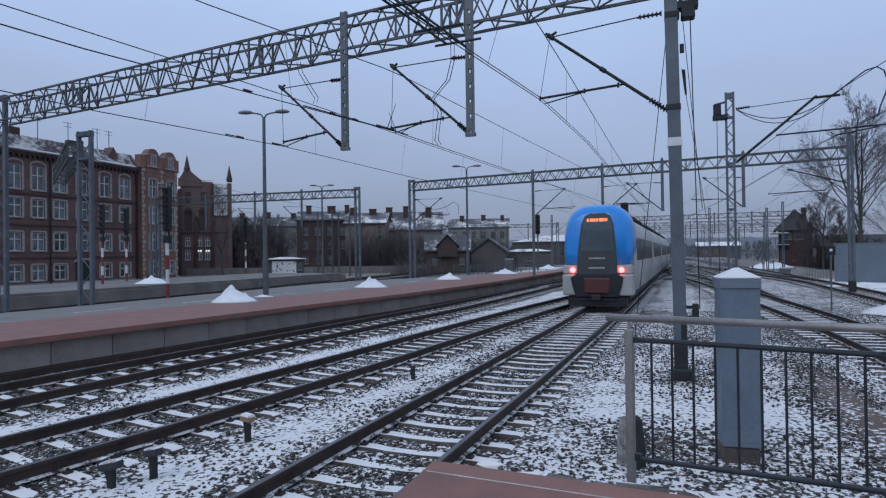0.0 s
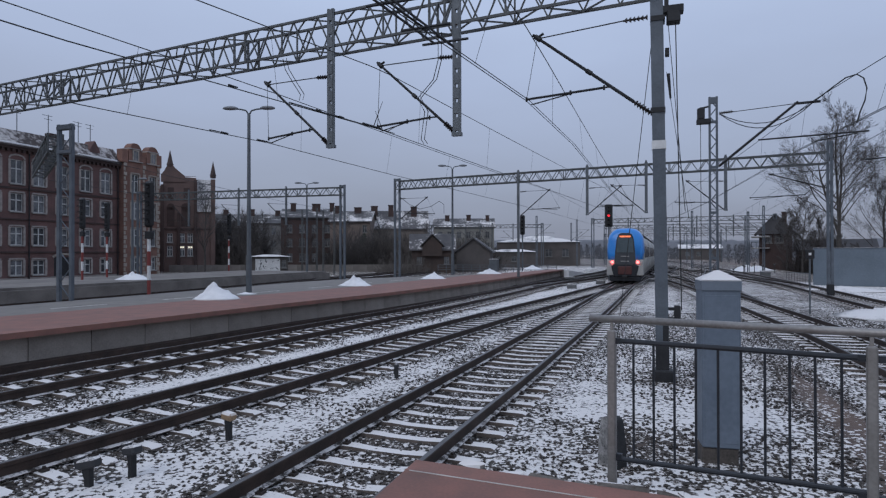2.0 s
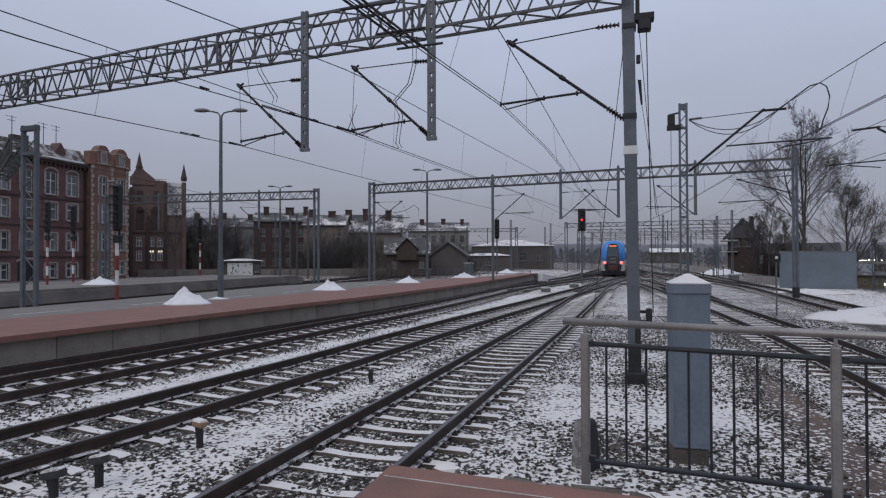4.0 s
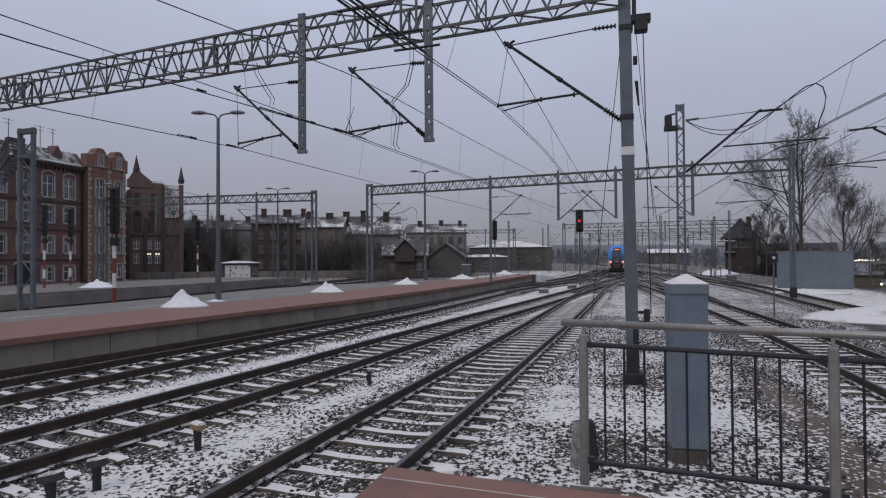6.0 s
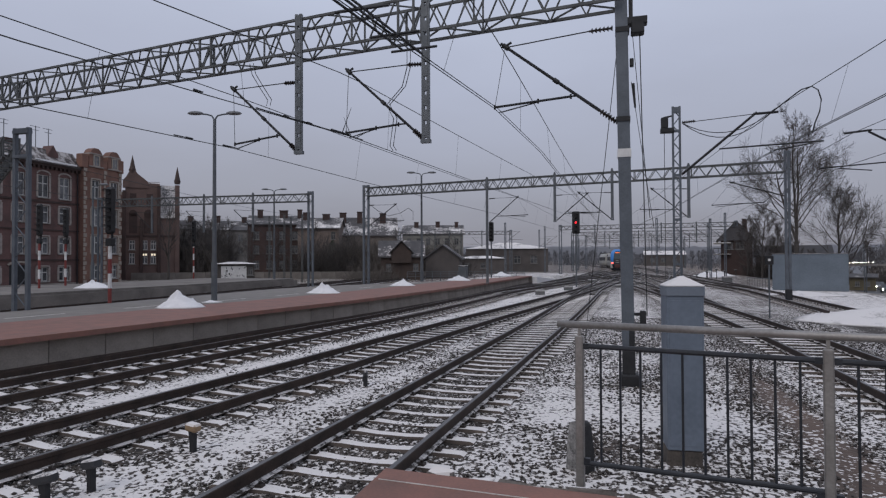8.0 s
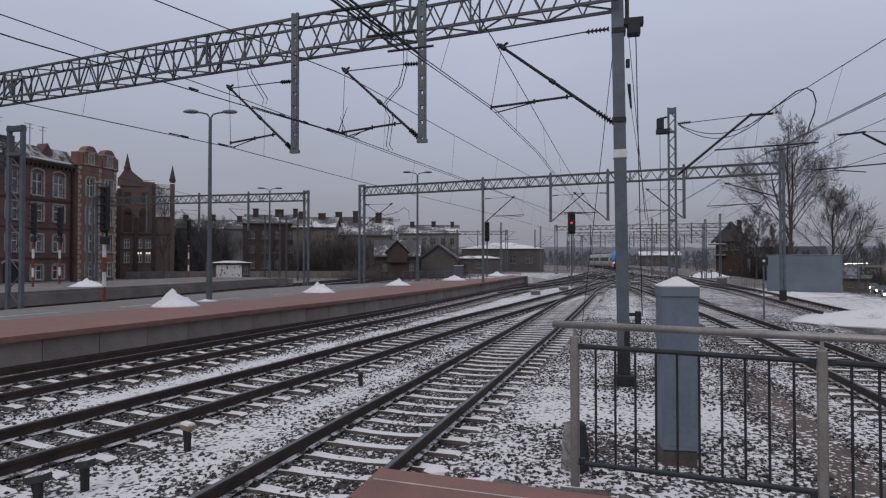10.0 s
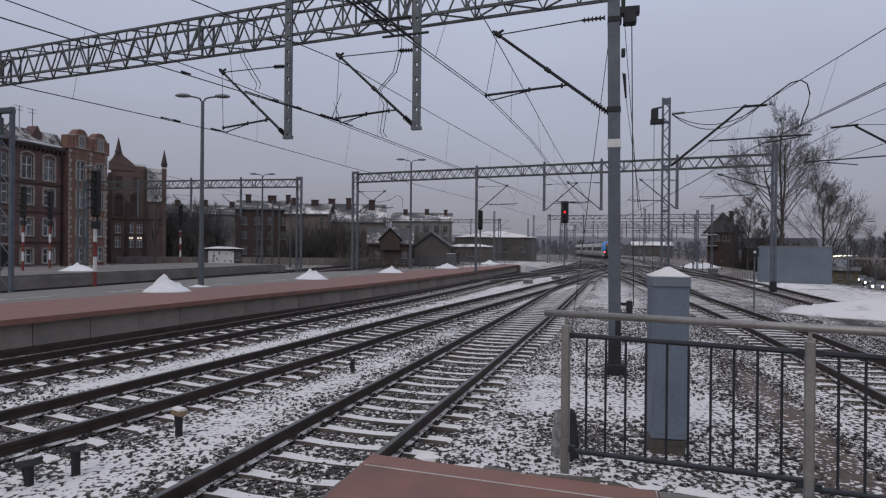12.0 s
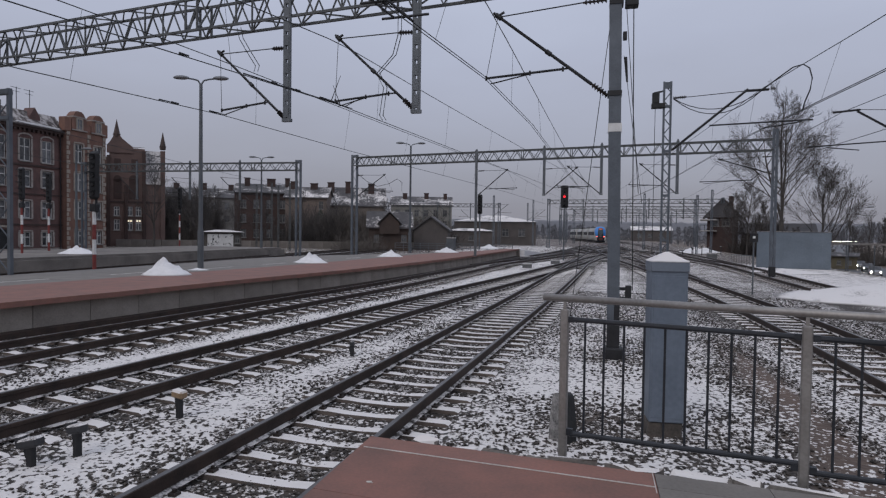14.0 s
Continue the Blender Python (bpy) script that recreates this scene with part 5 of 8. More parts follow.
def wall_faces(bm, L, H, holes, reveal=0.22, mat=0):
    """A facade in the plane y=0 with openings (x0, x1, z0, z1) cut through, with reveals."""
    xs = sorted({0, L, *(h[0] for h in holes), *(h[1] for h in holes)})
    zs = sorted({-1.0, H, *(h[2] for h in holes), *(h[3] for h in holes)})
    for x0, x1 in zip(xs, xs[1:]):
        for z0, z1 in zip(zs, zs[1:]):
            cx, cz = (x0 + x1) / 2, (z0 + z1) / 2
            if any(h[0] < cx < h[1] and h[2] < cz < h[3] for h in holes):
                continue
            bm.faces.new([bm.verts.new(v) for v in ((x0, 0, z0), (x1, 0, z0), (x1, 0, z1), (x0, 0, z1))]).material_index = mat
    for x0, x1, z0, z1 in holes:
        for a, b in (((x0, z0), (x1, z0)), ((x1, z0), (x1, z1)), ((x1, z1), (x0, z1)), ((x0, z1), (x0, z0))):
            bm.faces.new([bm.verts.new(v) for v in ((a[0], 0, a[1]), (a[0], reveal, a[1]), (b[0], reveal, b[1]), (b[0], 0, b[1]))]).material_index = mat


WINDOW_MESHES = {}


def window_mesh(w, h, trim, far=False):
    key = (round(w, 2), round(h, 2), trim, far)
    if key not in WINDOW_MESHES:
        bm = bmesh.new()
        t = 0.08
        gx, gz = (0, t, w / 2 - 0.055, w / 2 + 0.055, w - t, w), (0, t, h * 0.6, h * 0.6 + 0.1, h - t, h)
        net = [[bm.verts.new((x, 0.16, z)) for x in gx] for z in gz]
        cells = [bm.faces.new((net[j][i], net[j][i + 1], net[j + 1][i + 1], net[j + 1][i])) for j in range(5) for i in range(5) if i % 2 == 0 or j % 2 == 0]
        grown = bmesh.ops.extrude_face_region(bm, geom=cells)
        for v in (g for g in grown["geom"] if isinstance(g, bmesh.types.BMVert)):
            v.co.y = 0.1
        bmesh.ops.recalc_face_normals(bm, faces=bm.faces)
        fr = bpy.data.meshes.new("window")
        bm.to_mesh(fr), bm.free()
        fr.materials.append(M_FARFRAME if far else M_FRAME)
        bm = bmesh.new()
        box(bm, 0, w, 0.165, 0.19, 0, h)
        pn = bpy.data.meshes.new("pane")
        bm.to_mesh(pn), bm.free()
        pn.materials.append(M_PANE)
        bm = bmesh.new()
        box(bm, -0.12, w + 0.12, -0.14, 0.12, -0.12, 0.0)
        sl = bpy.data.meshes.new("sill")
        bm.to_mesh(sl), bm.free()
        sl.materials.append(M_FARFRAME if far else M_SILL)
        tr = None
        if trim:
            bm = bmesh.new()
            box(bm, -0.24, 0, -0.05, 0.06, 0, h), box(bm, w, w + 0.24, -0.05, 0.06, 0, h)
            n = 7
            for k in range(n):
                a0, a1 = math.pi * k / n, math.pi * (k + 1) / n
                rise = 0.4 if trim == 2 else 0.05
                p = [(w / 2 - (w / 2 + 0.16) * math.cos(a), h + rise * math.sin(a)) for a in (a0, a1)]
                bar(bm, (p[0][0], 0.0, p[0][1] + 0.08), (p[1][0], 0.0, p[1][1] + 0.08), 0.12, 0.16)
            tr = bpy.data.meshes.new("surround")
            bm.to_mesh(tr), bm.free()
            tr.materials.append(M_STONETRIM if trim == 1 else M_TRIMDULL)
        WINDOW_MESHES[key] = (fr, pn, sl, tr)
    return WINDOW_MESHES[key]


M_SILL = material("snowy_window_sill", (0.3, 0.28, 0.26), (0.2, 0.19, 0.17), 0.8, scale=3, snow=1.2)


def add_window(parent, x, z, w, h, trim=0, lit=False, far=False):
    fr, pn, sl, tr = window_mesh(w, h, trim, far)
    o = share("window", fr, parent, pose(x, 0, z))
    p = share("pane", pn, o, pose(0, 0, 0))
    share("sill", sl, o, pose(0, 0, 0))
    if tr:
        share("surround", tr, o, pose(0, 0, 0))
    if lit:
        bm = bmesh.new()
        box(bm, 0.08, w / 2 - 0.06, 0.155, 0.163, h * 0.78, h - 0.08), box(bm, w / 2 + 0.06, w - 0.08, 0.155, 0.163, h * 0.78, h - 0.08)
        part("lit_pane", bm, M_LIT, o, "warm lit pane")


def roof_gable(bm, L, D, z, rise, over=0.35, mat=0):
    v = [bm.verts.new(c) for c in ((-over, -over, z), (L + over, -over, z), (L + over, D + over, z), (-over, D + over, z), (-over, D / 2, z + rise), (L + over, D / 2, z + rise))]
    w = [bm.verts.new(p.co - Vector((0, 0, 0.2))) for p in v]
    for f in ((0, 1, 5, 4), (2, 3, 4, 5)):
        bm.faces.new([v[i] for i in f]).material_index = mat
        bm.faces.new([w[i] for i in reversed(f)]).material_index = mat
    for a, b in ((0, 1), (1, 5), (5, 2), (2, 3), (3, 4), (4, 0)):
        bm.faces.new((v[a], w[a], w[b], v[b])).material_index = mat


def roof_hip(bm, L, D, z, rise, over=0.35, inset=None, mat=0):
    q = inset if inset is not None else D / 2
    v = [bm.verts.new(c) for c in ((-over, -over, z), (L + over, -over, z), (L + over, D + over, z), (-over, D + over, z), (q, D / 2, z + rise), (L - q, D / 2, z + rise))]
    for f in ((0, 1, 5, 4), (1, 2, 5), (2, 3, 4, 5), (3, 0, 4), (3, 2, 1, 0)):
        bm.faces.new([v[i] for i in f]).material_index = mat


def building(label, at, turn, L, D, H, mat, roof_mat, rise, cols, rows, win=(1.1, 1.6), trim=0, roof="gable", chimneys=(), cat="building", group="town buildings", lit=(), name="house"):
    b = thing(name, label, cat, at, turn, group)
    holes = [(x - win[0] / 2, x + win[0] / 2, z, z + win[1]) for x in cols for z in rows]
    bm = bmesh.new()
    wall_faces(bm, L, H, holes)
    for quad in (((L, 0), (L, D)), ((L, D), (0, D)), ((0, D), (0, 0))):
        (xa, ya), (xb, yb) = quad
        bm.faces.new([bm.verts.new(v) for v in ((xa, ya, -4), (xb, yb, -4), (xb, yb, H), (xa, ya, H))])
    if roof == "gable":
        for x in (0, L):
            f = bm.faces.new([bm.verts.new(v) for v in ((x, 0, H), (x, D, H), (x, D / 2, H + rise))])
    bm.faces.new([bm.verts.new(v) for v in ((0.02, 0.3, -4), (L - 0.02, 0.3, -4), (L - 0.02, 0.3, H), (0.02, 0.3, H))])
    part("wall", bm, mat, b)
    bm = bmesh.new()
    (roof_gable if roof == "gable" else roof_hip)(bm, L, D, H, rise)
    bmesh.ops.recalc_face_normals(bm, faces=bm.faces)
    rf = part("roof", bm, roof_mat, b)
    for x, y, w, h in chimneys:
        bm = bmesh.new()
        box(bm, x - w / 2, x + w / 2, y - 0.35, y + 0.35, H, H + rise + h, 0.03)
        box(bm, x - w / 2 - 0.08, x + w / 2 + 0.08, y - 0.43, y + 0.43, H + rise + h, H + rise + h + 0.15)
        part("chimney", bm, M_BRICK3, rf)
    k = 0
    for x in cols:
        for z in rows:
            add_window(b, x - win[0] / 2, z, win[0], win[1], trim, k in lit, True)
            k += 1
    return b


def build_tenement():
    """Four-storey red brick tenement with its projecting corner bay."""
    L, D, H = 29.5, 12, 13.6
    b = thing("tenement", "four-storey soot-dark red brick tenement with snowy sills", "building", (-60, 28, -0.3), 90, "town buildings")
    cols = [3.9, 6.5, 9.1, 11.8, 14.5, 16.9, 19.3, 22.0, 24.9, 27.6]
    rows = ((0.5, 1.55), (3.55, 1.85), (6.95, 1.85), (9.75, 2.45))
    holes = [(x - 0.66, x + 0.66, z, z + h) for x in cols for z, h in rows if not (x == 22.0 and z < 1)]
    holes.append((21.0, 23.2, -0.5, 2.3))
    bm = bmesh.new()
    wall_faces(bm, L, H, holes)
    for (xa, ya), (xb, yb) in (((L, 0), (L, D)), ((L, D), (0, D)), ((0, D), (0, 0))):
        bm.faces.new([bm.verts.new(v) for v in ((xa, ya, -1), (xb, yb, -1), (xb, yb, H), (xa, ya, H))])
    bm.faces.new([bm.verts.new(v) for v in ((0.02, 0.3, -1), (L - 0.02, 0.3, -1), (L - 0.02, 0.3, H), (0.02, 0.3, H))])
    part("wall", bm, M_BRICK, b)
    for z, hgt in ((2.75, 0.18), (6.1, 0.14), (9.2, 0.2), (13.2, 0.42)):
        bm = bmesh.new()
        box(bm, 0, L, -0.1 if hgt < 0.3 else -0.35, -0.003, z, z + hgt)
        part("cornice", bm, M_BRICK3, b)
    bm = bmesh.new()
    v = [bm.verts.new(c) for c in ((-0.3, -0.5, H), (L, -0.5, H), (L, 0.9, H + 1.7), (-0.3, 0.9, H + 1.7), (L, D, H + 2.2), (-0.3, D, H + 2.2))]
    bm.faces.new(v[:4]), bm.faces.new((v[3], v[2], v[4], v[5]))
    w = [bm.verts.new(p.co - Vector((0, 0, 0.16))) for p in v[:2]]
    bm.faces.new((w[0], w[1], v[1], v[0]))
    rf = part("roof", bm, M_TILESNOW, b, "steep dark tiled roof patched with snow")
    bm = bmesh.new()
    box(bm, 0.2, 12.5, -0.52, -0.1, H + 0.02, H + 0.22, 0.05), box(bm, 13.5, 20.8, -0.52, -0.1, H + 0.02, H + 0.2, 0.05), box(bm, 23.5, 28.8, -0.52, -0.1, H + 0.02, H + 0.24, 0.05)
    part("eaves_snow", bm, M_SNOW, rf, "snow lying along the eaves")
    for x, w2, hh in ((3.0, 1.6, 1.6), (9.8, 1.2, 2.0), (16.0, 1.0, 1.5), (22.6, 1.0, 1.2), (26.2, 0.9, 1.9), (29.0, 0.7, 0.7)):
        bm = bmesh.new()
        if x == 26.2:
            vs = [(x - 0.65, -0.1), (x + 0.65, -0.1), (x + 0.65, 1.1), (x, 2.1), (x - 0.65, 1.1)]
            f = [bm.verts.new((px, 0.1, H + pz)) for px, pz in vs]
            k = [bm.verts.new((px, 1.5, H + pz)) for px, pz in vs]
            bm.faces.new(f)
            for i in range(5):
                bm.faces.new((f[i], k[i], k[(i + 1) % 5], f[(i + 1) % 5]))
            part("dormer", bm, M_BRICK, rf)
        else:
            box(bm, x - w2 / 2, x + w2 / 2, 2.0, 2.8, H + 1.0, H + 1.2 + hh, 0.03)
            part("chimney", bm, M_BRICK3, rf)
    for x in (18.0, 21.5, 25.2, 26.8):
        bm = bmesh.new()
        tube(bm, (x, 1.5, H + 1.6), (x, 1.5, H + 4.2), 0.04, None, 4), tube(bm, (x - 0.7, 1.5, H + 4.1), (x + 0.5, 1.5, H + 4.1), 0.03, None, 4), tube(bm, (x - 0.5, 1.5, H + 3.7), (x + 0.4, 1.5, H + 3.7), 0.03, None, 4)
        part("aerial", bm, M_STEEL, rf)
    for x in cols:
        for i, (z, h) in enumerate(rows):
            if x == 22.0 and i == 0:
                continue
            add_window(b, x - 0.66, z, 1.32, h, (3, 3, 3, 2)[i])
    for x in (0.4, 10.45, 18.1, 29.2):
        bm = bmesh.new()
        tube(bm, (x, -0.16, -0.6), (x, -0.16, 13.2), 0.07, None, 6)
        part("downpipe", bm, M_DARK, b)
    bm = bmesh.new()
    box(bm, 0, L, -0.07, -0.003, -0.8, 0.25)
    part("plinth", bm, M_TRIMDULL, b)
    bm = bmesh.new()
    k = 0.3
    while k < L:
        box(bm, k, k + 0.22, -0.3, -0.003, 12.92, 13.19)
        k += 0.55
    tagged(part("dentil_course", bm, M_BRICK3, b), kind="stuff")
    bm = bmesh.new()
    box(bm, 21.0, 23.2, 0.12, 0.2, -0.5, 2.3)
    part("gateway_door", bm, M_DARK, b)
    bm = bmesh.new()
    for k in range(8):
        a0, a1 = math.pi * k / 8, math.pi * (k + 1) / 8
        bar(bm, (22.1 - 1.25 * math.cos(a0), -0.02, 2.3 + 0.35 * math.sin(a0)), (22.1 - 1.25 * math.cos(a1), -0.02, 2.3 + 0.35 * math.sin(a1)), 0.15, 0.2)
    part("gateway_arch", bm, M_STONETRIM, b)

    # corner bay
    t = thing("corner_bay_house", "pale-quoined orange brick corner house with round gables", "building", (-59.3, 57.5, -0.3), 90, "town buildings")
    L, D, H = 5.75, 12, 13.9
    cols, zr = (1.75, 4.55), ((0.6, 1.6), (3.6, 2.1), (6.9, 2.1), (10.2, 2.2))
    holes = [(x - 0.55, x + 0.55, z, z + h) for x in cols for z, h in zr]
    bm = bmesh.new()
    wall_faces(bm, L, H, holes)
    for (xa, ya), (xb, yb) in (((L, 0), (L, D)), ((L, D), (0, D)), ((0, D), (0, 0))):
        bm.faces.new([bm.verts.new(v) for v in ((xa, ya, -1), (xb, yb, -1), (xb, yb, H), (xa, ya, H))])
    bm.faces.new([bm.verts.new(v) for v in ((0, 0.3, H), (L, 0.3, H), (L, D, H), (0, D, H))])
    bm.faces.new([bm.verts.new(v) for v in ((0.02, 0.3, -1), (L - 0.02, 0.3, -1), (L - 0.02, 0.3, H), (0.02, 0.3, H))])
    part("wall", bm, M_BRICK2, t)
    for x in cols:
        for z, h in zr:
            add_window(t, x - 0.55, z, 1.1, h, 1)
        bm = bmesh.new()
        pts = [(x - 1.05, H), (x - 1.05, H + 1.5), (x - 0.8, H + 1.5), (x - 0.85, H + 1.75), (x - 0.6, H + 2.1), (x - 0.3, H + 2.3), (x + 0.3, H + 2.3), (x + 0.6, H + 2.1), (x + 0.85, H + 1.75), (x + 0.8, H + 1.5), (x + 1.05, H + 1.5), (x + 1.05, H)]
        f, k2 = [bm.verts.new((px, -0.08, pz)) for px, pz in pts], [bm.verts.new((px, 0.9, pz)) for px, pz in pts]
        bm.faces.new(f), bm.faces.new(k2[::-1])
        for i in range(len(pts)):
            bm.faces.new((f[i], k2[i], k2[(i + 1) % len(pts)], f[(i + 1) % len(pts)]))
        bmesh.ops.recalc_face_normals(bm, faces=bm.faces)
        gable = part("gable", bm, M_BRICK2, t)
        bm = bmesh.new()
        box(bm, x - 0.95, x + 0.95, -0.16, 0.95, H + 1.52, H + 1.68, 0.02)
        part("coping", bm, M_TRIMDULL, gable)
        bm = bmesh.new()
        box(bm, x - 1.1, x + 1.1, -0.17, -0.085, H - 0.02, H + 0.14, 0.02)
        part("ledge", bm, M_TRIMDULL, gable)
        bm = bmesh.new()
        for u0, u1, z0, z1 in ((-0.5, -0.33, 0.2, 1.35), (0.33, 0.5, 0.2, 1.35), (-0.5, 0.5, 1.35, 1.5), (-0.56, 0.56, 0.14, 0.22)):
            box(bm, x + u0, x + u1, -0.15, -0.083, H + z0, H + z1)
        box(bm, x - 0.03, x + 0.03, -0.125, -0.1, H + 0.22, H + 1.35)
        part("attic_surround", bm, M_STONETRIM, gable)
        bm = bmesh.new()
        box(bm, x - 0.33, x + 0.33, -0.1, -0.084, H + 0.22, H + 1.35)
        part("attic_pane", bm, M_PANE, gable)
    for x in (0.0, 2.95, 5.3):
        z = -0.5
        k = 0
        while z < H - 0.6:
            bm = bmesh.new()
            w2 = 0.46 if k % 2 else 0.26
            box(bm, x, x + w2, -0.06, -0.003, z, z + 0.42)
            part("quoin", bm, M_STONETRIM, t)
            z += 0.55
            k += 1
    bm = bmesh.new()
    box(bm, 0.6, 5.2, 0.0, 0.5, H, H + 0.95, 0.03)
    part("parapet", bm, M_BRICK2, t)
    for x in (0.15, 5.55):
        bm = bmesh.new()
        box(bm, x - 0.45, x + 0.45, -0.1, 0.8, H - 0.2, H + 1.4, 0.04)
        part("parapet_pier", bm, M_BRICK2, t)


def spire(bm, x, y, z, r, h):
    tube(bm, (x, y, z), (x, y, z + h), r, 0.02, 8)
    tube(bm, (x, y, z - 0.5), (x, y, z), r * 0.9, r * 1.15, 8)


def build_hall():
    """Gabled dark brick hall with two slate spirelets and a snowy right roof."""
    h = thing("brick_hall", "gabled dark brick hall with small spires and snowy roof", "building", (-65.3, 70.3, -0.3), 41, "town buildings")
    L, D, H = 6.75, 10, 8.9
    rows = ((2.3, 1.5), (4.3, 1.3))
    cols = (0.9, 2.5, 3.6)
    holes = [(x - 0.35, x + 0.35, z, z + hh) for x in cols for z, hh in rows]
    bm = bmesh.new()
    wall_faces(bm, L, H, holes)
    for (xa, ya), (xb, yb) in (((L, 0), (L, D)), ((L, D), (0, D)), ((0, D), (0, 0))):
        bm.faces.new([bm.verts.new(v) for v in ((xa, ya, -1), (xb, yb, -1), (xb, yb, H), (xa, ya, H))])
    bm.faces.new([bm.verts.new(v) for v in ((0.02, 0.3, -1), (L - 0.02, 0.3, -1), (L - 0.02, 0.3, H), (0.02, 0.3, H))])
    box(bm, 0, 4.4, 0.0, 8, H, 13.7)
    g = [(-0.3, 13.0), (-0.3, 14.0), (0.1, 14.5), (0.75, 15.75), (1.05, 15.75), (1.6, 15.0), (2.3, 14.4), (2.9, 13.9), (2.9, 13.0)]
    f, k = [bm.verts.new((x, -0.12, z)) for x, z in g], [bm.verts.new((x, 0.5, z)) for x, z in g]
    bm.faces.new(f), bm.faces.new(k[::-1])
    for i in range(len(g)):
        j = (i + 1) % len(g)
        bm.faces.new((f[i], k[i], k[j], f[j]))
    bm.faces.new([bm.verts.new(v) for v in ((L, 0, H), (L, 8, H), (L, 4, 13.7))])
    part("wall", bm, M_BRICK4, h)
    bm = bmesh.new()
    box(bm, L - 0.35, L + 0.25, -0.25, 0.6, -1, 13.6, 0.03)
    part("corner_pier", bm, M_BRICK4, h)
    for x in cols:
        for i, (z, hh) in enumerate(rows):
            add_window(h, x - 0.35, z, 0.7, hh, 0, i == 0 and x > 2)
    bm = bmesh.new()
    box(bm, -2.2, -0.32, 0.3, 7.5, -1, 12.4, 0.02)
    part("annex_wall", bm, M_BRICK4, h)
    for x, top in ((-0.1, 12.6), (2.05, 8.6), (4.3, 13.4)):
        bm = bmesh.new()
        box(bm, x - 0.22, x + 0.22, -0.3, -0.003, -1, top, 0.03)
        part("buttress", bm, M_BRICK3, h)
    bm = bmesh.new()
    box(bm, 0.0, L, -0.1, -0.003, 6.1, 6.35)
    part("string_course", bm, M_BRICK3, h)
    for x in (1.0, 3.1):
        bm = bmesh.new()
        box(bm, x - 0.4, x + 0.4, -0.06, -0.003, 10.4, 12.2)
        part("blind_window", bm, M_BRICK3, h)
    for x, w2 in ((1.0, 0.5), (3.0, 0.6)):
        bm = bmesh.new()
        box(bm, x - w2, x + w2, -0.05, -0.003, 6.6, 9.4), tube(bm, (x, -0.05, 9.4), (x, -0.003, 9.4), w2, None, 16)
        part("blind_arch", bm, M_BRICK3, h)
    bm = bmesh.new()
    v = [bm.verts.new(c) for c in ((4.3, -0.25, H - 0.1), (L + 0.1, -0.25, H - 0.1), (L + 0.1, 4, 13.95), (4.3, 4, 13.95), (L + 0.1, 8.2, H - 0.1), (4.3, 8.2, H - 0.1))]
    bm.faces.new(v[:4]), bm.faces.new((v[3], v[2], v[4], v[5]))
    rf = part("roof", bm, M_ROOFSNOW, h, "steep roof under thin snow")
    bm = bmesh.new()
    v = [bm.verts.new(c) for c in ((-0.1, 0, 13.7), (4.4, 0, 13.7), (4.4, 8, 13.7), (-0.1, 8, 13.7), (-0.1, 4, 14.4), (4.4, 4, 14.4))]
    bm.faces.new((v[0], v[1], v[5], v[4])), bm.faces.new((v[2], v[3], v[4], v[5]))
    part("roof_ridge", bm, M_TILE, rf)
    for x, z, r in ((0.9, 15.6, 0.42), (L - 0.05, 14.3, 0.4)):
        bm = bmesh.new()
        spire(bm, x, 0.2, z, r, 2.0)
        part("spirelet", bm, M_TILE, rf, "slate spirelet")


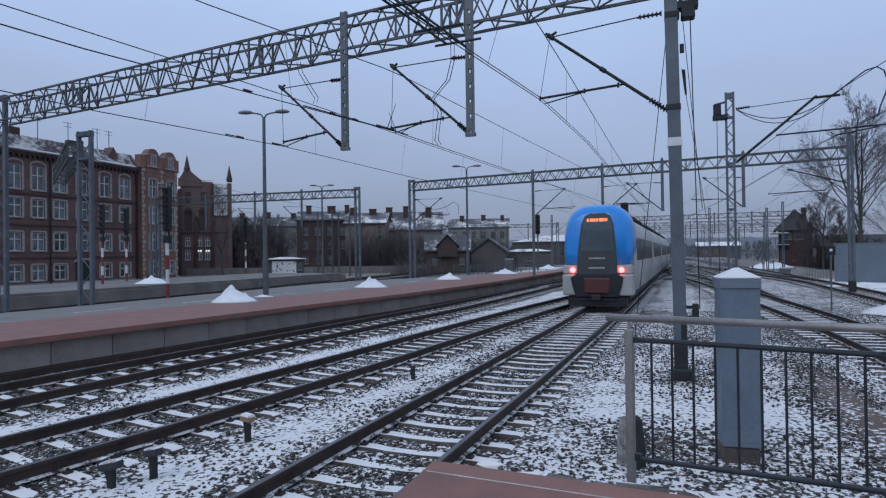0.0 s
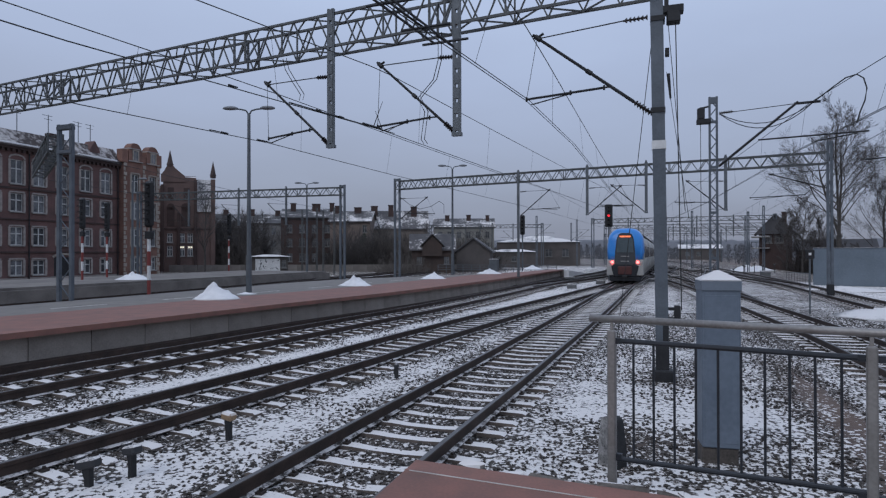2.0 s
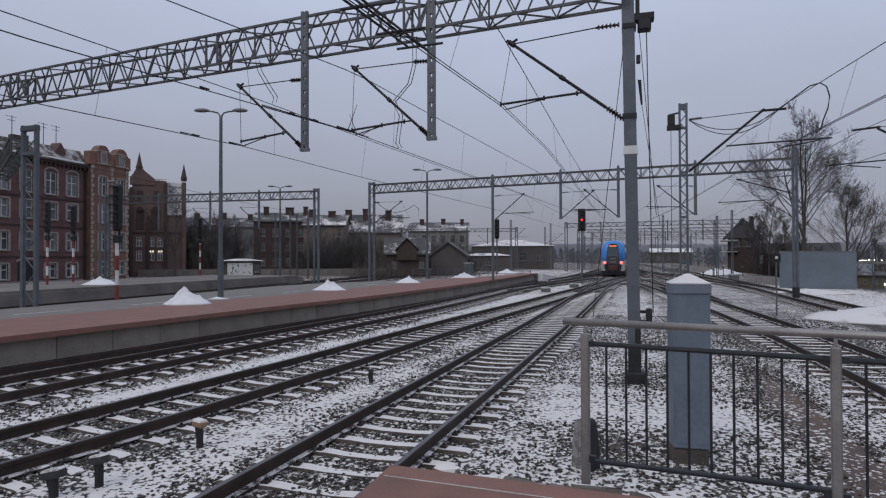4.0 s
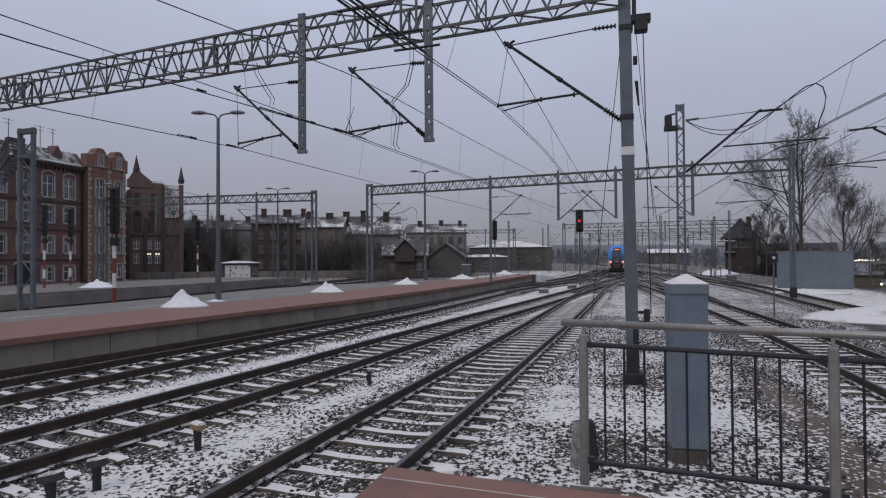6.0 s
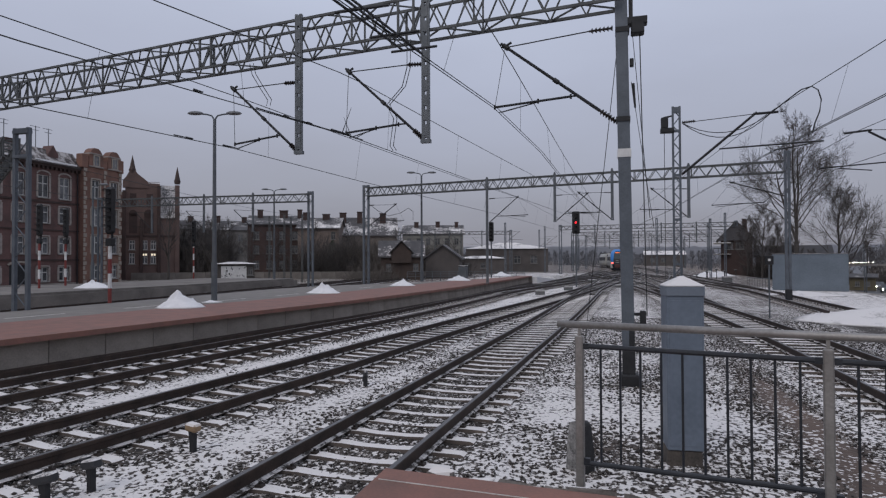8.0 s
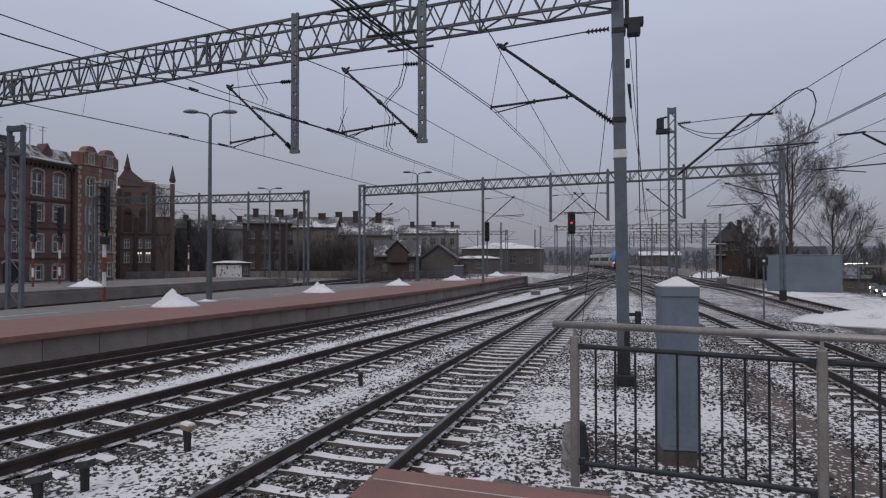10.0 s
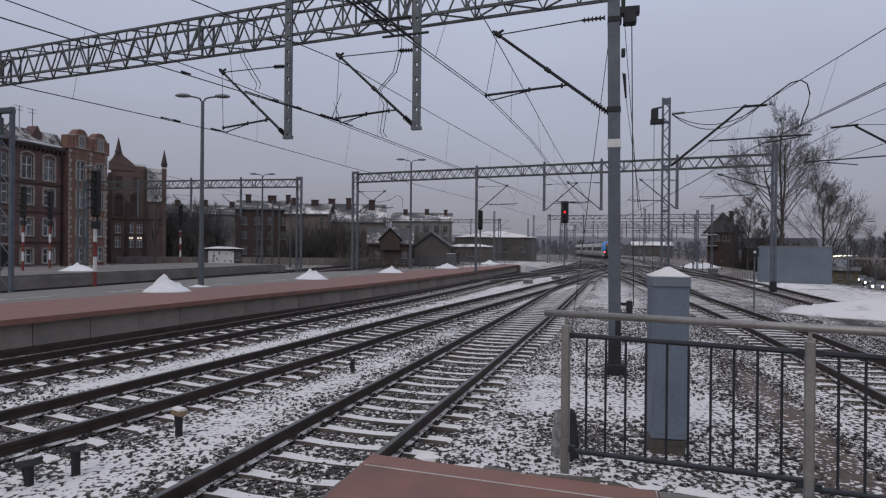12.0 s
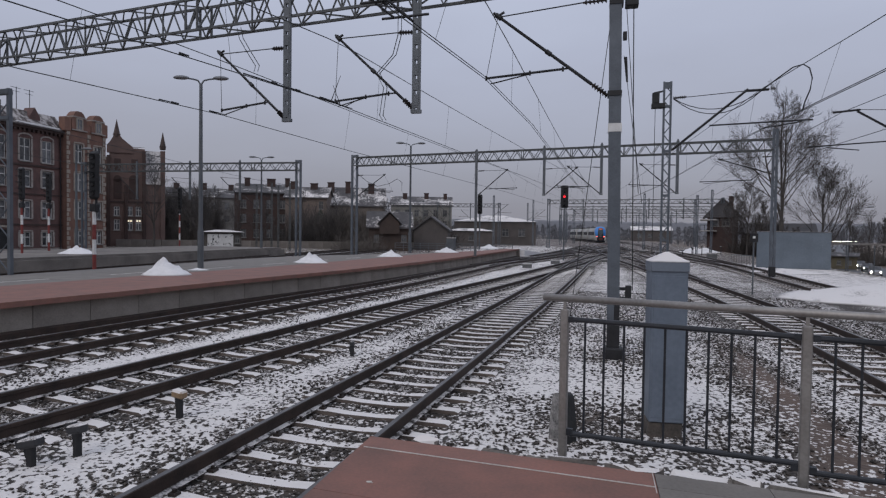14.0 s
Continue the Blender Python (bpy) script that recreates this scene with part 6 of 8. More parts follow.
def build_signal_box():
    s = thing("signal_box", "dark red brick signal box with overhanging balcony", "signal box", (17.6, 108.4, 0), -10, "town buildings")
    bm = bmesh.new()
    wall_faces(bm, 4.6, 5.6, [(0.6, 1.8, 3.9, 5.1), (2.2, 3.4, 3.9, 5.1)])
    for (xa, ya), (xb, yb) in (((4.6, 0), (4.6, 8)), ((4.6, 8), (0, 8)), ((0, 8), (0, 0))):
        bm.faces.new([bm.verts.new(v) for v in ((xa, ya, -1), (xb, yb, -1), (xb, yb, 5.6), (xa, ya, 5.6))])
    bm.faces.new([bm.verts.new(v) for v in ((0.02, 0.3, -1), (4.58, 0.3, -1), (4.58, 0.3, 5.6), (0.02, 0.3, 5.6))])
    part("wall", bm, M_BRICK3, s)
    add_window(s, 0.6, 3.9, 1.2, 1.2, far=True), add_window(s, 2.2, 3.9, 1.2, 1.2, far=True)
    # gabled roof with deep eaves, ridge running away along the line
    bm = bmesh.new()
    for sgn in (-1, 1):
        lo, hi = 2.3 + sgn * 3.0, 2.3
        top = [bm.verts.new(c) for c in ((lo, -0.5, 5.3), (hi, 1.6, 8.7), (hi, 8.8, 8.7), (lo, 8.8, 5.3))]
        bot = [bm.verts.new(v.co - Vector((0, 0, 0.22))) for v in top]
        bm.faces.new(top), bm.faces.new(bot[::-1])
        for i in range(4):
            bm.faces.new((top[i], bot[i], bot[(i + 1) % 4], top[(i + 1) % 4]))
    bmesh.ops.recalc_face_normals(bm, faces=bm.faces)
    rf = part("roof", bm, M_DARKROOF, s, "steep dark gabled roof")
    bm = bmesh.new()
    front, back = [[bm.verts.new(c) for c in ((-0.7 + 0.9 * (y > 4), y - 0.5, 5.3), (5.3 - 0.9 * (y > 4), y - 0.5, 5.3), (2.3, y + 1.55, 8.62))] for y in (0.0, 7.0)]
    bm.faces.new(front), bm.faces.new(back[::-1])
    for i in range(3):
        bm.faces.new((front[i], back[i], back[(i + 1) % 3], front[(i + 1) % 3]))
    bmesh.ops.recalc_face_normals(bm, faces=bm.faces)
    part("hip", bm, M_DARKROOF, s, "dark tiled hip")
    bm = bmesh.new()
    box(bm, -1.1, 1.5, -0.9, 2.2, 4.75, 5.0, 0.04)
    part("awning", bm, M_SILL, s, "pale snowy awning over the balcony")
    bal = bmesh.new()
    box(bal, -1.1, 1.5, -0.9, -0.005, 3.0, 3.15, 0.02), box(bal, -1.1, -0.005, 0.0, 2.2, 3.0, 3.15, 0.02)
    balcony = part("balcony", bal, M_SILL, s, "pale snowy balcony")
    for x in (-1.05, -0.4, 0.25, 0.9, 1.45):
        bm = bmesh.new()
        box(bm, x - 0.03, x + 0.03, -0.9, -0.84, 3.15, 4.0)
        part("baluster", bm, M_DARK, balcony)
    bm = bmesh.new()
    box(bm, -1.1, 1.5, -0.9, -0.84, 4.0, 4.07)
    part("handrail", bm, M_DARK, balcony)
    for x, y in ((3.4, 5), (3.2, 1.6)):
        bm = bmesh.new()
        box(bm, x, x + 0.55, y, y + 0.7, 6.3, 8.75, 0.02), box(bm, x - 0.07, x + 0.62, y - 0.07, y + 0.77, 8.75, 8.9, 0.02)
        part("chimney", bm, M_BRICK3, rf)


def build_metal_shed():
    s = thing("metal_shed", "blue-grey sheet-metal shed with low snowy roof", "shed", (12.9, 55.6, GROUND_Z), -15.5)
    bm = bmesh.new()
    box(bm, 0, 5.25, 0.02, 4, -0.3, 2.95, 0.02)
    part("body", bm, M_SHED, s)
    for k in range(9):
        bm = bmesh.new()
        x = 0.03 + k * 0.58
        box(bm, x + 0.002, x + 0.576, -0.003, 0.02, 0.02, 2.93)
        part("panel", bm, M_SHED, s)
    bm = bmesh.new()
    box(bm, -0.03, 5.28, -0.04, 4.04, 2.95, 3.0, 0.01)
    part("roof", bm, M_ROOFSNOW, s)
    bm = bmesh.new()
    for k in range(9):
        tube(bm, (-0.3 - k * 0.22, -0.2 + k * 0.35, -0.2), (-0.3 - k * 0.22, -0.2 + k * 0.35, 0.95), 0.02, None, 4)
    tube(bm, (-0.3, -0.2, 0.95), (-2.1, 2.6, 0.95), 0.03, None, 5)
    f = thing("ramp_fence", "weathered slatted fence beside the metal shed", "fence", (12.9, 55.6, GROUND_Z), -15.5)
    part("fence_panel", bm, M_STEEL, f)


# ---------------- trees and shrubs ----------------


class Wood:
    """Tapered sticks collected as plain lists and turned into one mesh."""

    def __init__(self):
        self.v, self.f = [], []

    def stick(self, p, q, r0, r1, seg):
        z = (q - p).normalized()
        x = z.orthogonal().normalized()
        y = z.cross(x)
        base = len(self.v)
        for c, r in ((p, r0), (q, r1)):
            for k in range(seg):
                a = k * math.tau / seg
                self.v.append(c + x * (math.cos(a) * r) + y * (math.sin(a) * r))
        self.f += [(base + k, base + (k + 1) % seg, base + seg + (k + 1) % seg, base + seg + k) for k in range(seg)]

    def mesh(self, name, mat, parent, label):
        me = bpy.data.meshes.new(name)
        me.from_pydata(self.v, [], self.f)
        me.materials.append(mat)
        ob = new(name, me)
        ob.parent = parent
        return tagged(ob, label)


def shoot(wood, twig, p, d, length, r, level, deepest, rng):
    """A shoot that bends upward and sends out side shoots at sharp angles; the finest levels are twigs."""
    n = (6, 7, 5, 4, 2)[level]
    for k in range(n):
        q = p + d * (length / n)
        r1 = r * (0.86 if level < 2 else 0.75)
        (wood if level < 3 else twig).stick(p, q, r, r1, 6 if level < 2 else 4 if level < 3 else 3)
        p, r = q, r1
        bend = 0.16 if level < 2 else 0.24
        d = (d + Vector((rng.uniform(-1, 1), rng.uniform(-1, 1), rng.uniform(-0.7, 0.7) + (0.3 if level < 3 else 0.12))) * bend).normalized()
        if level < deepest and (k > 0 or level > 1):
            for _ in range(1 if level < 2 or k % 2 else 2):
                a = rng.uniform(0.35, 0.8)
                side = d.orthogonal().normalized()
                side.rotate(Matrix.Rotation(rng.uniform(0, math.tau), 3, d))
                c = (d * math.cos(a) + side * math.sin(a)).normalized()
                shoot(wood, twig, p, c, length * (1 - 0.45 * k / n) * rng.uniform(0.42, 0.7), max(r * rng.uniform(0.4, 0.6), 0.0105), level + 1, deepest, rng)


def build_tree(x, y, h, seed, label, width=0.3, first=0.2, limbs=15, base=None, deepest=3, stems=1):
    """A bare tree: a trunk, one or more rising stems, and ascending limbs that thin out into fine twigs."""
    t = thing("tree", label, "tree", (x, y, ground_z(x, y) - 0.1 if base is None else base), 0, "bare trees")
    rng = random.Random(seed)
    wood, twig = Wood(), Wood()
    fork = first * h
    wood.stick(Vector((0, 0, -0.4)), Vector((0, 0, 0.5)), 0.021 * h, 0.016 * h, 9)
    wood.stick(Vector((0, 0, 0.5)), Vector((0, 0, fork)), 0.016 * h, 0.0135 * h, 9)
    for i in range(stems):
        a = i * math.tau / stems + 0.5
        lean = 0.0 if i == 0 else 0.32
        d = Vector((math.cos(a) * lean, math.sin(a) * lean * 0.5, 1)).normalized()
        p, top = Vector((0, 0, fork)), (h - fork) * (1 if i == 0 else rng.uniform(0.7, 0.85))
        n = max(6, limbs // stems)
        r = 0.0125 * h * (1 if stems == 1 else 0.75)
        for k in range(n):
            q = p + d * (top / n)
            r1 = r * (1 - 0.9 / n) if k < n - 2 else r * 0.6
            wood.stick(p, q, r, r1, 7)
            p, r = q, r1
            d = (d + Vector((rng.uniform(-0.08, 0.08), rng.uniform(-0.08, 0.08), 0.06))).normalized()
            f = (k + 1) / n
            for _ in range(2 if stems == 1 else 1):
                a2 = rng.uniform(0, math.tau)
                out = rng.uniform(0.6, 0.95) * (1 - 0.4 * f)
                c = Vector((math.cos(a2) * out, math.sin(a2) * out, 0.8)).normalized()
                shoot(wood, twig, p, c, h * width * (1.15 - 0.8 * f) * rng.uniform(0.75, 1.1), max(r * rng.uniform(0.45, 0.65), 0.03), 1, deepest, rng)
    wood.mesh("trunk", M_BARK, t, "dark bark trunk and limbs")
    twig.mesh("crown", M_TWIG, t, "crown of fine bare twigs")
    return t


def build_shrub(h, w, seed, mat):
    t = thing("shrub", "tangled leafless shrub beside the line", "shrub", group="lineside shrubs")
    rng = random.Random(seed)
    bm = bmesh.new()
    for _ in range(130):
        a, rr = rng.uniform(0, math.tau), rng.random() ** 0.5
        p = Vector((math.cos(a) * rr * w * 0.4, math.sin(a) * rr * w * 0.4, -0.2))
        hh = h * rng.uniform(0.55, 1.0) * (1 - 0.35 * rr)
        d = Vector((math.cos(a) * rr * 0.35, math.sin(a) * rr * 0.35, 1)).normalized()
        for k in range(4):
            q = p + d * hh / 4
            tube(bm, p, q, 0.035 * (1 - k * 0.2), 0.035 * (1 - (k + 1) * 0.2), 3, cap=False)
            for _ in range(4):
                s = (d + Vector((rng.uniform(-1, 1), rng.uniform(-1, 1), rng.uniform(0, 0.7))) * 0.9).normalized()
                e = q + s * hh * rng.uniform(0.12, 0.28)
                tube(bm, q, e, 0.016, 0.01, 3, cap=False)
                for _ in range(3):
                    s2 = (s + Vector((rng.uniform(-1, 1), rng.uniform(-1, 1), rng.uniform(-0.2, 0.7))) * 0.8).normalized()
                    m = q.lerp(e, rng.uniform(0.4, 1))
                    tube(bm, m, m + s2 * hh * rng.uniform(0.06, 0.14), 0.011, 0.008, 3, cap=False)
            p = q
            d = (d + Vector((rng.uniform(-1, 1), rng.uniform(-1, 1), 0)) * 0.15).normalized()
    tagged(part("crown", bm, mat, t), kind="stuff")
    return t


def build_evergreen(x, y, h, w, seed):
    t = thing("conifer", "dark evergreen among the bare shrubs", "tree", (x, y, -0.3), 0, "evergreens")
    rng = random.Random(seed)
    bm = bmesh.new()
    tube(bm, (0, 0, -0.3), (0, 0, h * 0.95), 0.1, 0.02, 6)
    part("trunk", bm, M_BARK, t)
    bm = bmesh.new()
    for _ in range(1500):
        z = rng.random() ** 0.8
        a = rng.uniform(0, math.tau)
        r = w / 2 * (1 - z) ** 0.7 * rng.uniform(0.3, 1.05)
        c = Vector((math.cos(a) * r, math.sin(a) * r, 0.3 + z * (h - 0.3)))
        s = rng.uniform(0.1, 0.24)
        n = Vector((rng.uniform(-1, 1), rng.uniform(-1, 1), rng.uniform(-0.2, 1))).normalized()
        u = n.orthogonal().normalized()
        v = n.cross(u)
        bm.faces.new([bm.verts.new(c + u * s), bm.verts.new(c + v * s * 0.5), bm.verts.new(c - u * s), bm.verts.new(c - v * s * 0.5)])
    part("crown", bm, M_IVY, t)


def build_car_on_road(x, y, z, turn, paint, label, lamp=0.19):
    c = thing("car", label, "car", (x, y, z), turn, "cars on the road")
    bm = bmesh.new()
    vr = loft(bm, [[Vector((sx * w, y2, zz)) for sx, zz, w in ((-1, 0.3, 0.82), (-1, top * 0.75, 0.88), (-1, top, 0.8), (1, top, 0.8), (1, top * 0.75, 0.88), (1, 0.3, 0.82))] for y2, top in ((-2.1, 0.68), (-1.9, 0.78), (-0.8, 0.92), (1.5, 0.98), (2.0, 0.9), (2.1, 0.6))])
    bm.faces.new(vr[0][::-1]), bm.faces.new(vr[-1])
    bmesh.ops.recalc_face_normals(bm, faces=bm.faces)
    part("body", bm, paint, c)
    bm = bmesh.new()
    vr = loft(bm, [[Vector((-w, y2, 0.9)), Vector((-w * 0.85, y2 + k, 1.42)), Vector((w * 0.85, y2 + k, 1.42)), Vector((w, y2, 0.9))] for y2, k, w in ((-0.9, 0.6, 0.78), (1.7, -0.5, 0.78))])
    bm.faces.new(vr[0][::-1]), bm.faces.new(vr[-1])
    bmesh.ops.recalc_face_normals(bm, faces=bm.faces)
    part("cabin", bm, M_PANE, c)
    for sx in (-1, 1):
        for yy in (-1.3, 1.3):
            bm = bmesh.new()
            tube(bm, (sx * 0.68, yy, 0.31), (sx * 0.86, yy, 0.31), 0.31, None, 12)
            part("wheel", bm, M_TUNDER, c)
        bm = bmesh.new()
        bmesh.ops.create_uvsphere(bm, u_segments=8, v_segments=6, radius=lamp, matrix=Matrix.Translation((sx * 0.6, -2.06, 0.62)))
        part("headlamp", bm, M_HEAD, c, "glowing headlamp")


def build_treeline(y, x0, x1, z, seed, label, step=6.0, mat=None):
    """Far woods: an uneven ridge of twiggy clumps in one piece."""
    rng = random.Random(seed)
    bm = bmesh.new()
    x = x0
    while x < x1:
        hh = z * (0.6 + 0.5 * noise.noise((x * 0.02, seed, 0)) + 0.35 * rng.random())
        px, py = x + rng.uniform(-2, 2), y + rng.uniform(-18, 18)
        tube(bm, (px, py, -5), (px, py, hh * 0.8), 0.28, 0.08, 3, cap=False)
        for _ in range(170):
            f = rng.random() ** 0.7
            a, e = rng.uniform(0, math.tau), rng.uniform(0.1, 1.3)
            q = Vector((px + rng.gauss(0, 1.6) * (1.15 - f), py, -2 + (hh + 1) * f))
            r = hh * 0.34 * (1.1 - 0.7 * f) * rng.uniform(0.4, 1)
            tip = q + Vector((math.cos(a) * math.cos(e), math.sin(a) * math.cos(e), math.sin(e))) * r
            bm.faces.new([bm.verts.new(q + Vector((0.1, 0, -0.1))), bm.verts.new(tip), bm.verts.new(q - Vector((0.1, 0, 0.1)))])
        x += step * 0.42
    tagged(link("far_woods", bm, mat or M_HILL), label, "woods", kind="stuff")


def build_hill(y, x0, x1, z, seed, label):
    bm = bmesh.new()
    prev = None
    n = 400
    for k in range(n + 1):
        x = x0 + (x1 - x0) * k / n
        hh = z * (0.72 + 0.22 * noise.noise((x * 0.003, seed, 2)) + 0.06 * noise.noise((x * 0.02, seed, 5)) + 0.06 * noise.noise((x * 0.09, seed, 7)))
        cur = [bm.verts.new((x, y, -6)), bm.verts.new((x, y + 30, hh * 0.8)), bm.verts.new((x, y + 70, hh)), bm.verts.new((x, y + 150, -6))]
        if prev:
            for j in range(3):
                bm.faces.new((prev[j], cur[j], cur[j + 1], prev[j + 1]))
        prev = cur
    bmesh.ops.recalc_face_normals(bm, faces=bm.faces)
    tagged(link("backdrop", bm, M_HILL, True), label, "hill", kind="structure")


M_WOOD = material("brown_weatherboard", (0.075, 0.052, 0.042), (0.045, 0.034, 0.029), 0.85, scale=1.0, fine=12)
M_YWALL = material("faded_yellow_render", (0.14, 0.12, 0.075), (0.09, 0.078, 0.055), 0.85, scale=0.8, fine=8)

# ---------------- the things, placed ----------------
build_platform_far()
build_platform_second()
build_platform_near()
build_gantry_near()
build_near_mast()
build_gantry_second()
build_gantry_far(-26.0, 49.8, -48.0, 48.5, (-31.5, -36.5, -42), "grey lattice gantry over the tracks beyond the platform")
build_gantry_far(-8.6, 112, 20, 109, (-2.5, 3.0, 8.5, 14), "distant grey lattice gantry over the yard throat")
build_gantry_far(-20, 127, -44, 125, (-26, -33), "distant grey lattice gantry beside the brick shed")
build_gantry_far(-6, 165, 28, 160, (0, 6, 12, 19), "far grey lattice gantry over the yard throat")
build_gantry_far(-8, 139, 24, 136, (-1, 6, 13), "far grey lattice gantry over the yard throat")
build_gantry_far(-12, 205, 34, 200, (-4, 4, 12, 22), "far grey lattice gantry over the yard throat")
build_mast_two()
wires([(-3.2, -8, 7.0), (-2.3, 13.35, 7.12), (-1.98, 25.2, 6.97), (-1.5, 44.5, 7.05), (-0.4, 76, 7.0), (0.9, 111, 7.0), (2.1, 163, 7.0), (1.3, 200, 7.0)],
      [(-4.1, -8, 5.7), (-3.45, 6.3, 5.72), (-2.43, 13.4, 5.74), (-2.03, 19, 5.7), (-1.3, 44.5, 5.6), (-0.4, 76, 5.6), (0.9, 111, 5.6), (2.1, 163, 5.6), (1.3, 200, 5.6)], "double contact wire and messenger over the main track", True)
wires([(-10.8, -8, 6.9), (-7.58, 8.75, 6.87), (-6.15, 13.9, 6.9), (-2.6, 44.9, 7.0), (-1.0, 76, 7.0)], [(-10.0, -8, 5.42), (-7.75, 6.5, 5.37), (-6.2, 13.9, 5.43), (-2.9, 44.9, 5.55), (-1.0, 76, 5.6)], "contact wire and messenger over the joining track")
wires([(-13.0, -8, 6.9), (-10.7, 8.5, 6.85), (-9.87, 14.45, 6.87), (-6.5, 46.2, 7.0), (-5.0, 78, 7.0), (-2.6, 112, 7.0), (-1.5, 163, 7.0), (-3, 200, 7.0)],
      [(-13.2, -8, 5.46), (-10.95, 9.5, 5.41), (-9.85, 14.5, 5.415), (-9.3, 22, 5.42), (-6.9, 46.2, 5.48), (-5.0, 78, 5.6), (-2.6, 112, 5.6), (-1.5, 163, 5.6)], "contact wire and messenger over the platform track")
wires([(7.6, -8, 6.9), (5.53, 14.5, 6.85), (4.85, 21, 6.92), (3.6, 43.2, 7.0), (1.4, 78, 7.0)], [(6.4, -8, 5.5), (5.16, 13.6, 5.5), (4.65, 21, 5.55), (3.9, 43.2, 5.6), (1.4, 78, 5.6)], "double contact wire and messenger over the siding", True)
wires([(11, -8, 7.0), (8.75, 25.9, 7.0), (9.0, 42.5, 7.0), (10.6, 76, 7.0), (10.2, 110, 7.0), (8.5, 161, 7.0)], [(10.5, -8, 5.6), (8.1, 25.9, 5.65), (8.6, 42.5, 5.7), (10.6, 76, 5.6), (10.2, 110, 5.6), (8.5, 161, 5.6)], "contact wire and messenger over the outer siding")
wires([(-24.6, 20, 7.0), (-31, 49.7, 7.0), (-30, 90, 7.0), (-28, 126, 7.0)], [(-24.8, 20, 5.6), (-31, 49.7, 5.6), (-30, 90, 5.6), (-28, 126, 5.6)], "contact wire and messenger beyond the platform")
build_lamp(-17.0, 23.5, 8.75, PLAT, "tall grey twin-arm platform lamp")
build_lamp(-14.8, 47.5, 9.3, PLAT, "tall grey twin-arm platform lamp")
build_lamp(-39.2, 38.9, 8.2, PLAT, "slim platform lamp on the second platform", False)
build_lamp(-31, 52, 9.0, PLAT, "tall grey twin-arm platform lamp")
build_signal(-20.3, 21.04, PLAT, 5.5, "colour-light signal on a red and white post", 2.0)
build_signal(-38.4, 35.7, PLAT, 6.25, "colour-light signal on a red and white post", 2.1)
build_signal(-36.2, 31.65, PLAT, 6.15, "colour-light signal on a red and white post", 2.1)
build_signal(-40.0, 52.0, PLAT, 6.4, "colour-light signal on a red and white post", 2.1)
build_signal(-3.1, 59.6, GROUND_Z, 6.95, "colour-light signal showing red beside the main track", 2.15, True, False, 0.72)
build_signal(-11.6, 61.0, PLAT, 6.2, "dark colour-light signal at the platform end", 2.0, False, False, 0.5)
for x, y, w, h, sd in ((-15.76, 19.7, 1.9, 0.62, 1), (-14.9, 30, 1.9, 0.5, 2), (-13.8, 39.8, 2.0, 0.42, 3), (-12.5, 50.5, 2.1, 0.42, 4), (-11.3, 65, 2.2, 0.45, 5), (-16.4, 22.5, 0.9, 0.08, 6), (-33.2, 33, 2.6, 0.5, 7)):
    build_snow_pile(x, y, PLAT, w, h, sd)
build_stub(-5.53, 7.19, "short black marker post with snowy yellow cap", 0.1, 0.4, True)
build_stub(-5.70, 5.66, "short black marker post with snowy cap", 0.12, 0.38)
build_stub(-5.9, 5.25, "short black marker post with snowy cap", 0.13, 0.34)
build_stub(-4.95, 11.9, "short dark marker peg between the tracks", 0.04, 0.31)
build_railing()
build_cabinet()
build_buffer_block()
build_board_post()

# town beyond the second platform
build_tenement()
build_hall()
M_BEIGE = material("weathered_beige_render", (0.2, 0.155, 0.13), (0.115, 0.092, 0.08), 0.9, scale=0.35, fine=5)
M_ROOFHALF = material("half_snowy_slate_roof", (0.13, 0.12, 0.12), (0.06, 0.058, 0.06), 0.85, scale=0.3, fine=3, snow=0.32)
building("grey rendered tenement row seen through bare trees", (-95, 117, 0), 34, 24, 12, 9.6, M_PLASTER, M_ROOF, 2.4, [1.6 + 2.5 * k for k in range(9)], (0.8, 3.9, 6.9), chimneys=((3, 5, 1.2, 0.8), (9, 5, 1.2, 1.0), (15, 5, 1.2, 0.8), (21, 5, 1.2, 1.2)))
building("red-brown tenement with tall chimneys", (-66.5, 102, 0), 27, 11, 11, 9.4, M_BRICK3, M_ROOF, 2.0, [1.6 + 2.4 * k for k in range(4)], (0.8, 3.7, 6.4), chimneys=((2, 4, 1.0, 0.9), (6.5, 4, 1.6, 0.8), (9.6, 4, 0.9, 1.0)))
building("dark gabled house with snowy roof and chimneys", (-52.2, 107.5, 0), 22, 13, 10, 7.2, M_PLASTER3, M_ROOFHALF, 3.8, [1.6 + 2.4 * k for k in range(5)], (0.8, 3.6), chimneys=((2.5, 3.5, 1.3, 0.7), (5.8, 3.5, 1.0, 0.9), (10.4, 3.5, 1.2, 0.6)))
building("beige tenement with a blank rendered end wall", (-54.9, 100.2, 0), 18, 7.4, 10, 8.3, M_BEIGE, M_ROOFHALF, 2.2, (6.4,), (1.2, 3.9, 6.2), win=(0.8, 1.4), chimneys=((0.9, 4, 1.2, 0.8), (4.6, 4, 1.3, 0.5)))
building("pale rendered tenement with snowy roof", (-45.5, 131.5, 0), 16, 13.8, 11, 8.4, M_PLASTER2, M_ROOFHALF, 2.2, [1.5 + 2.15 * k for k in range(6)], (0.7, 3.3, 5.8), win=(1.0, 1.5), chimneys=((3, 4, 1.0, 0.5), (8, 4, 1.0, 0.6), (12.4, 4, 0.8, 0.5)))
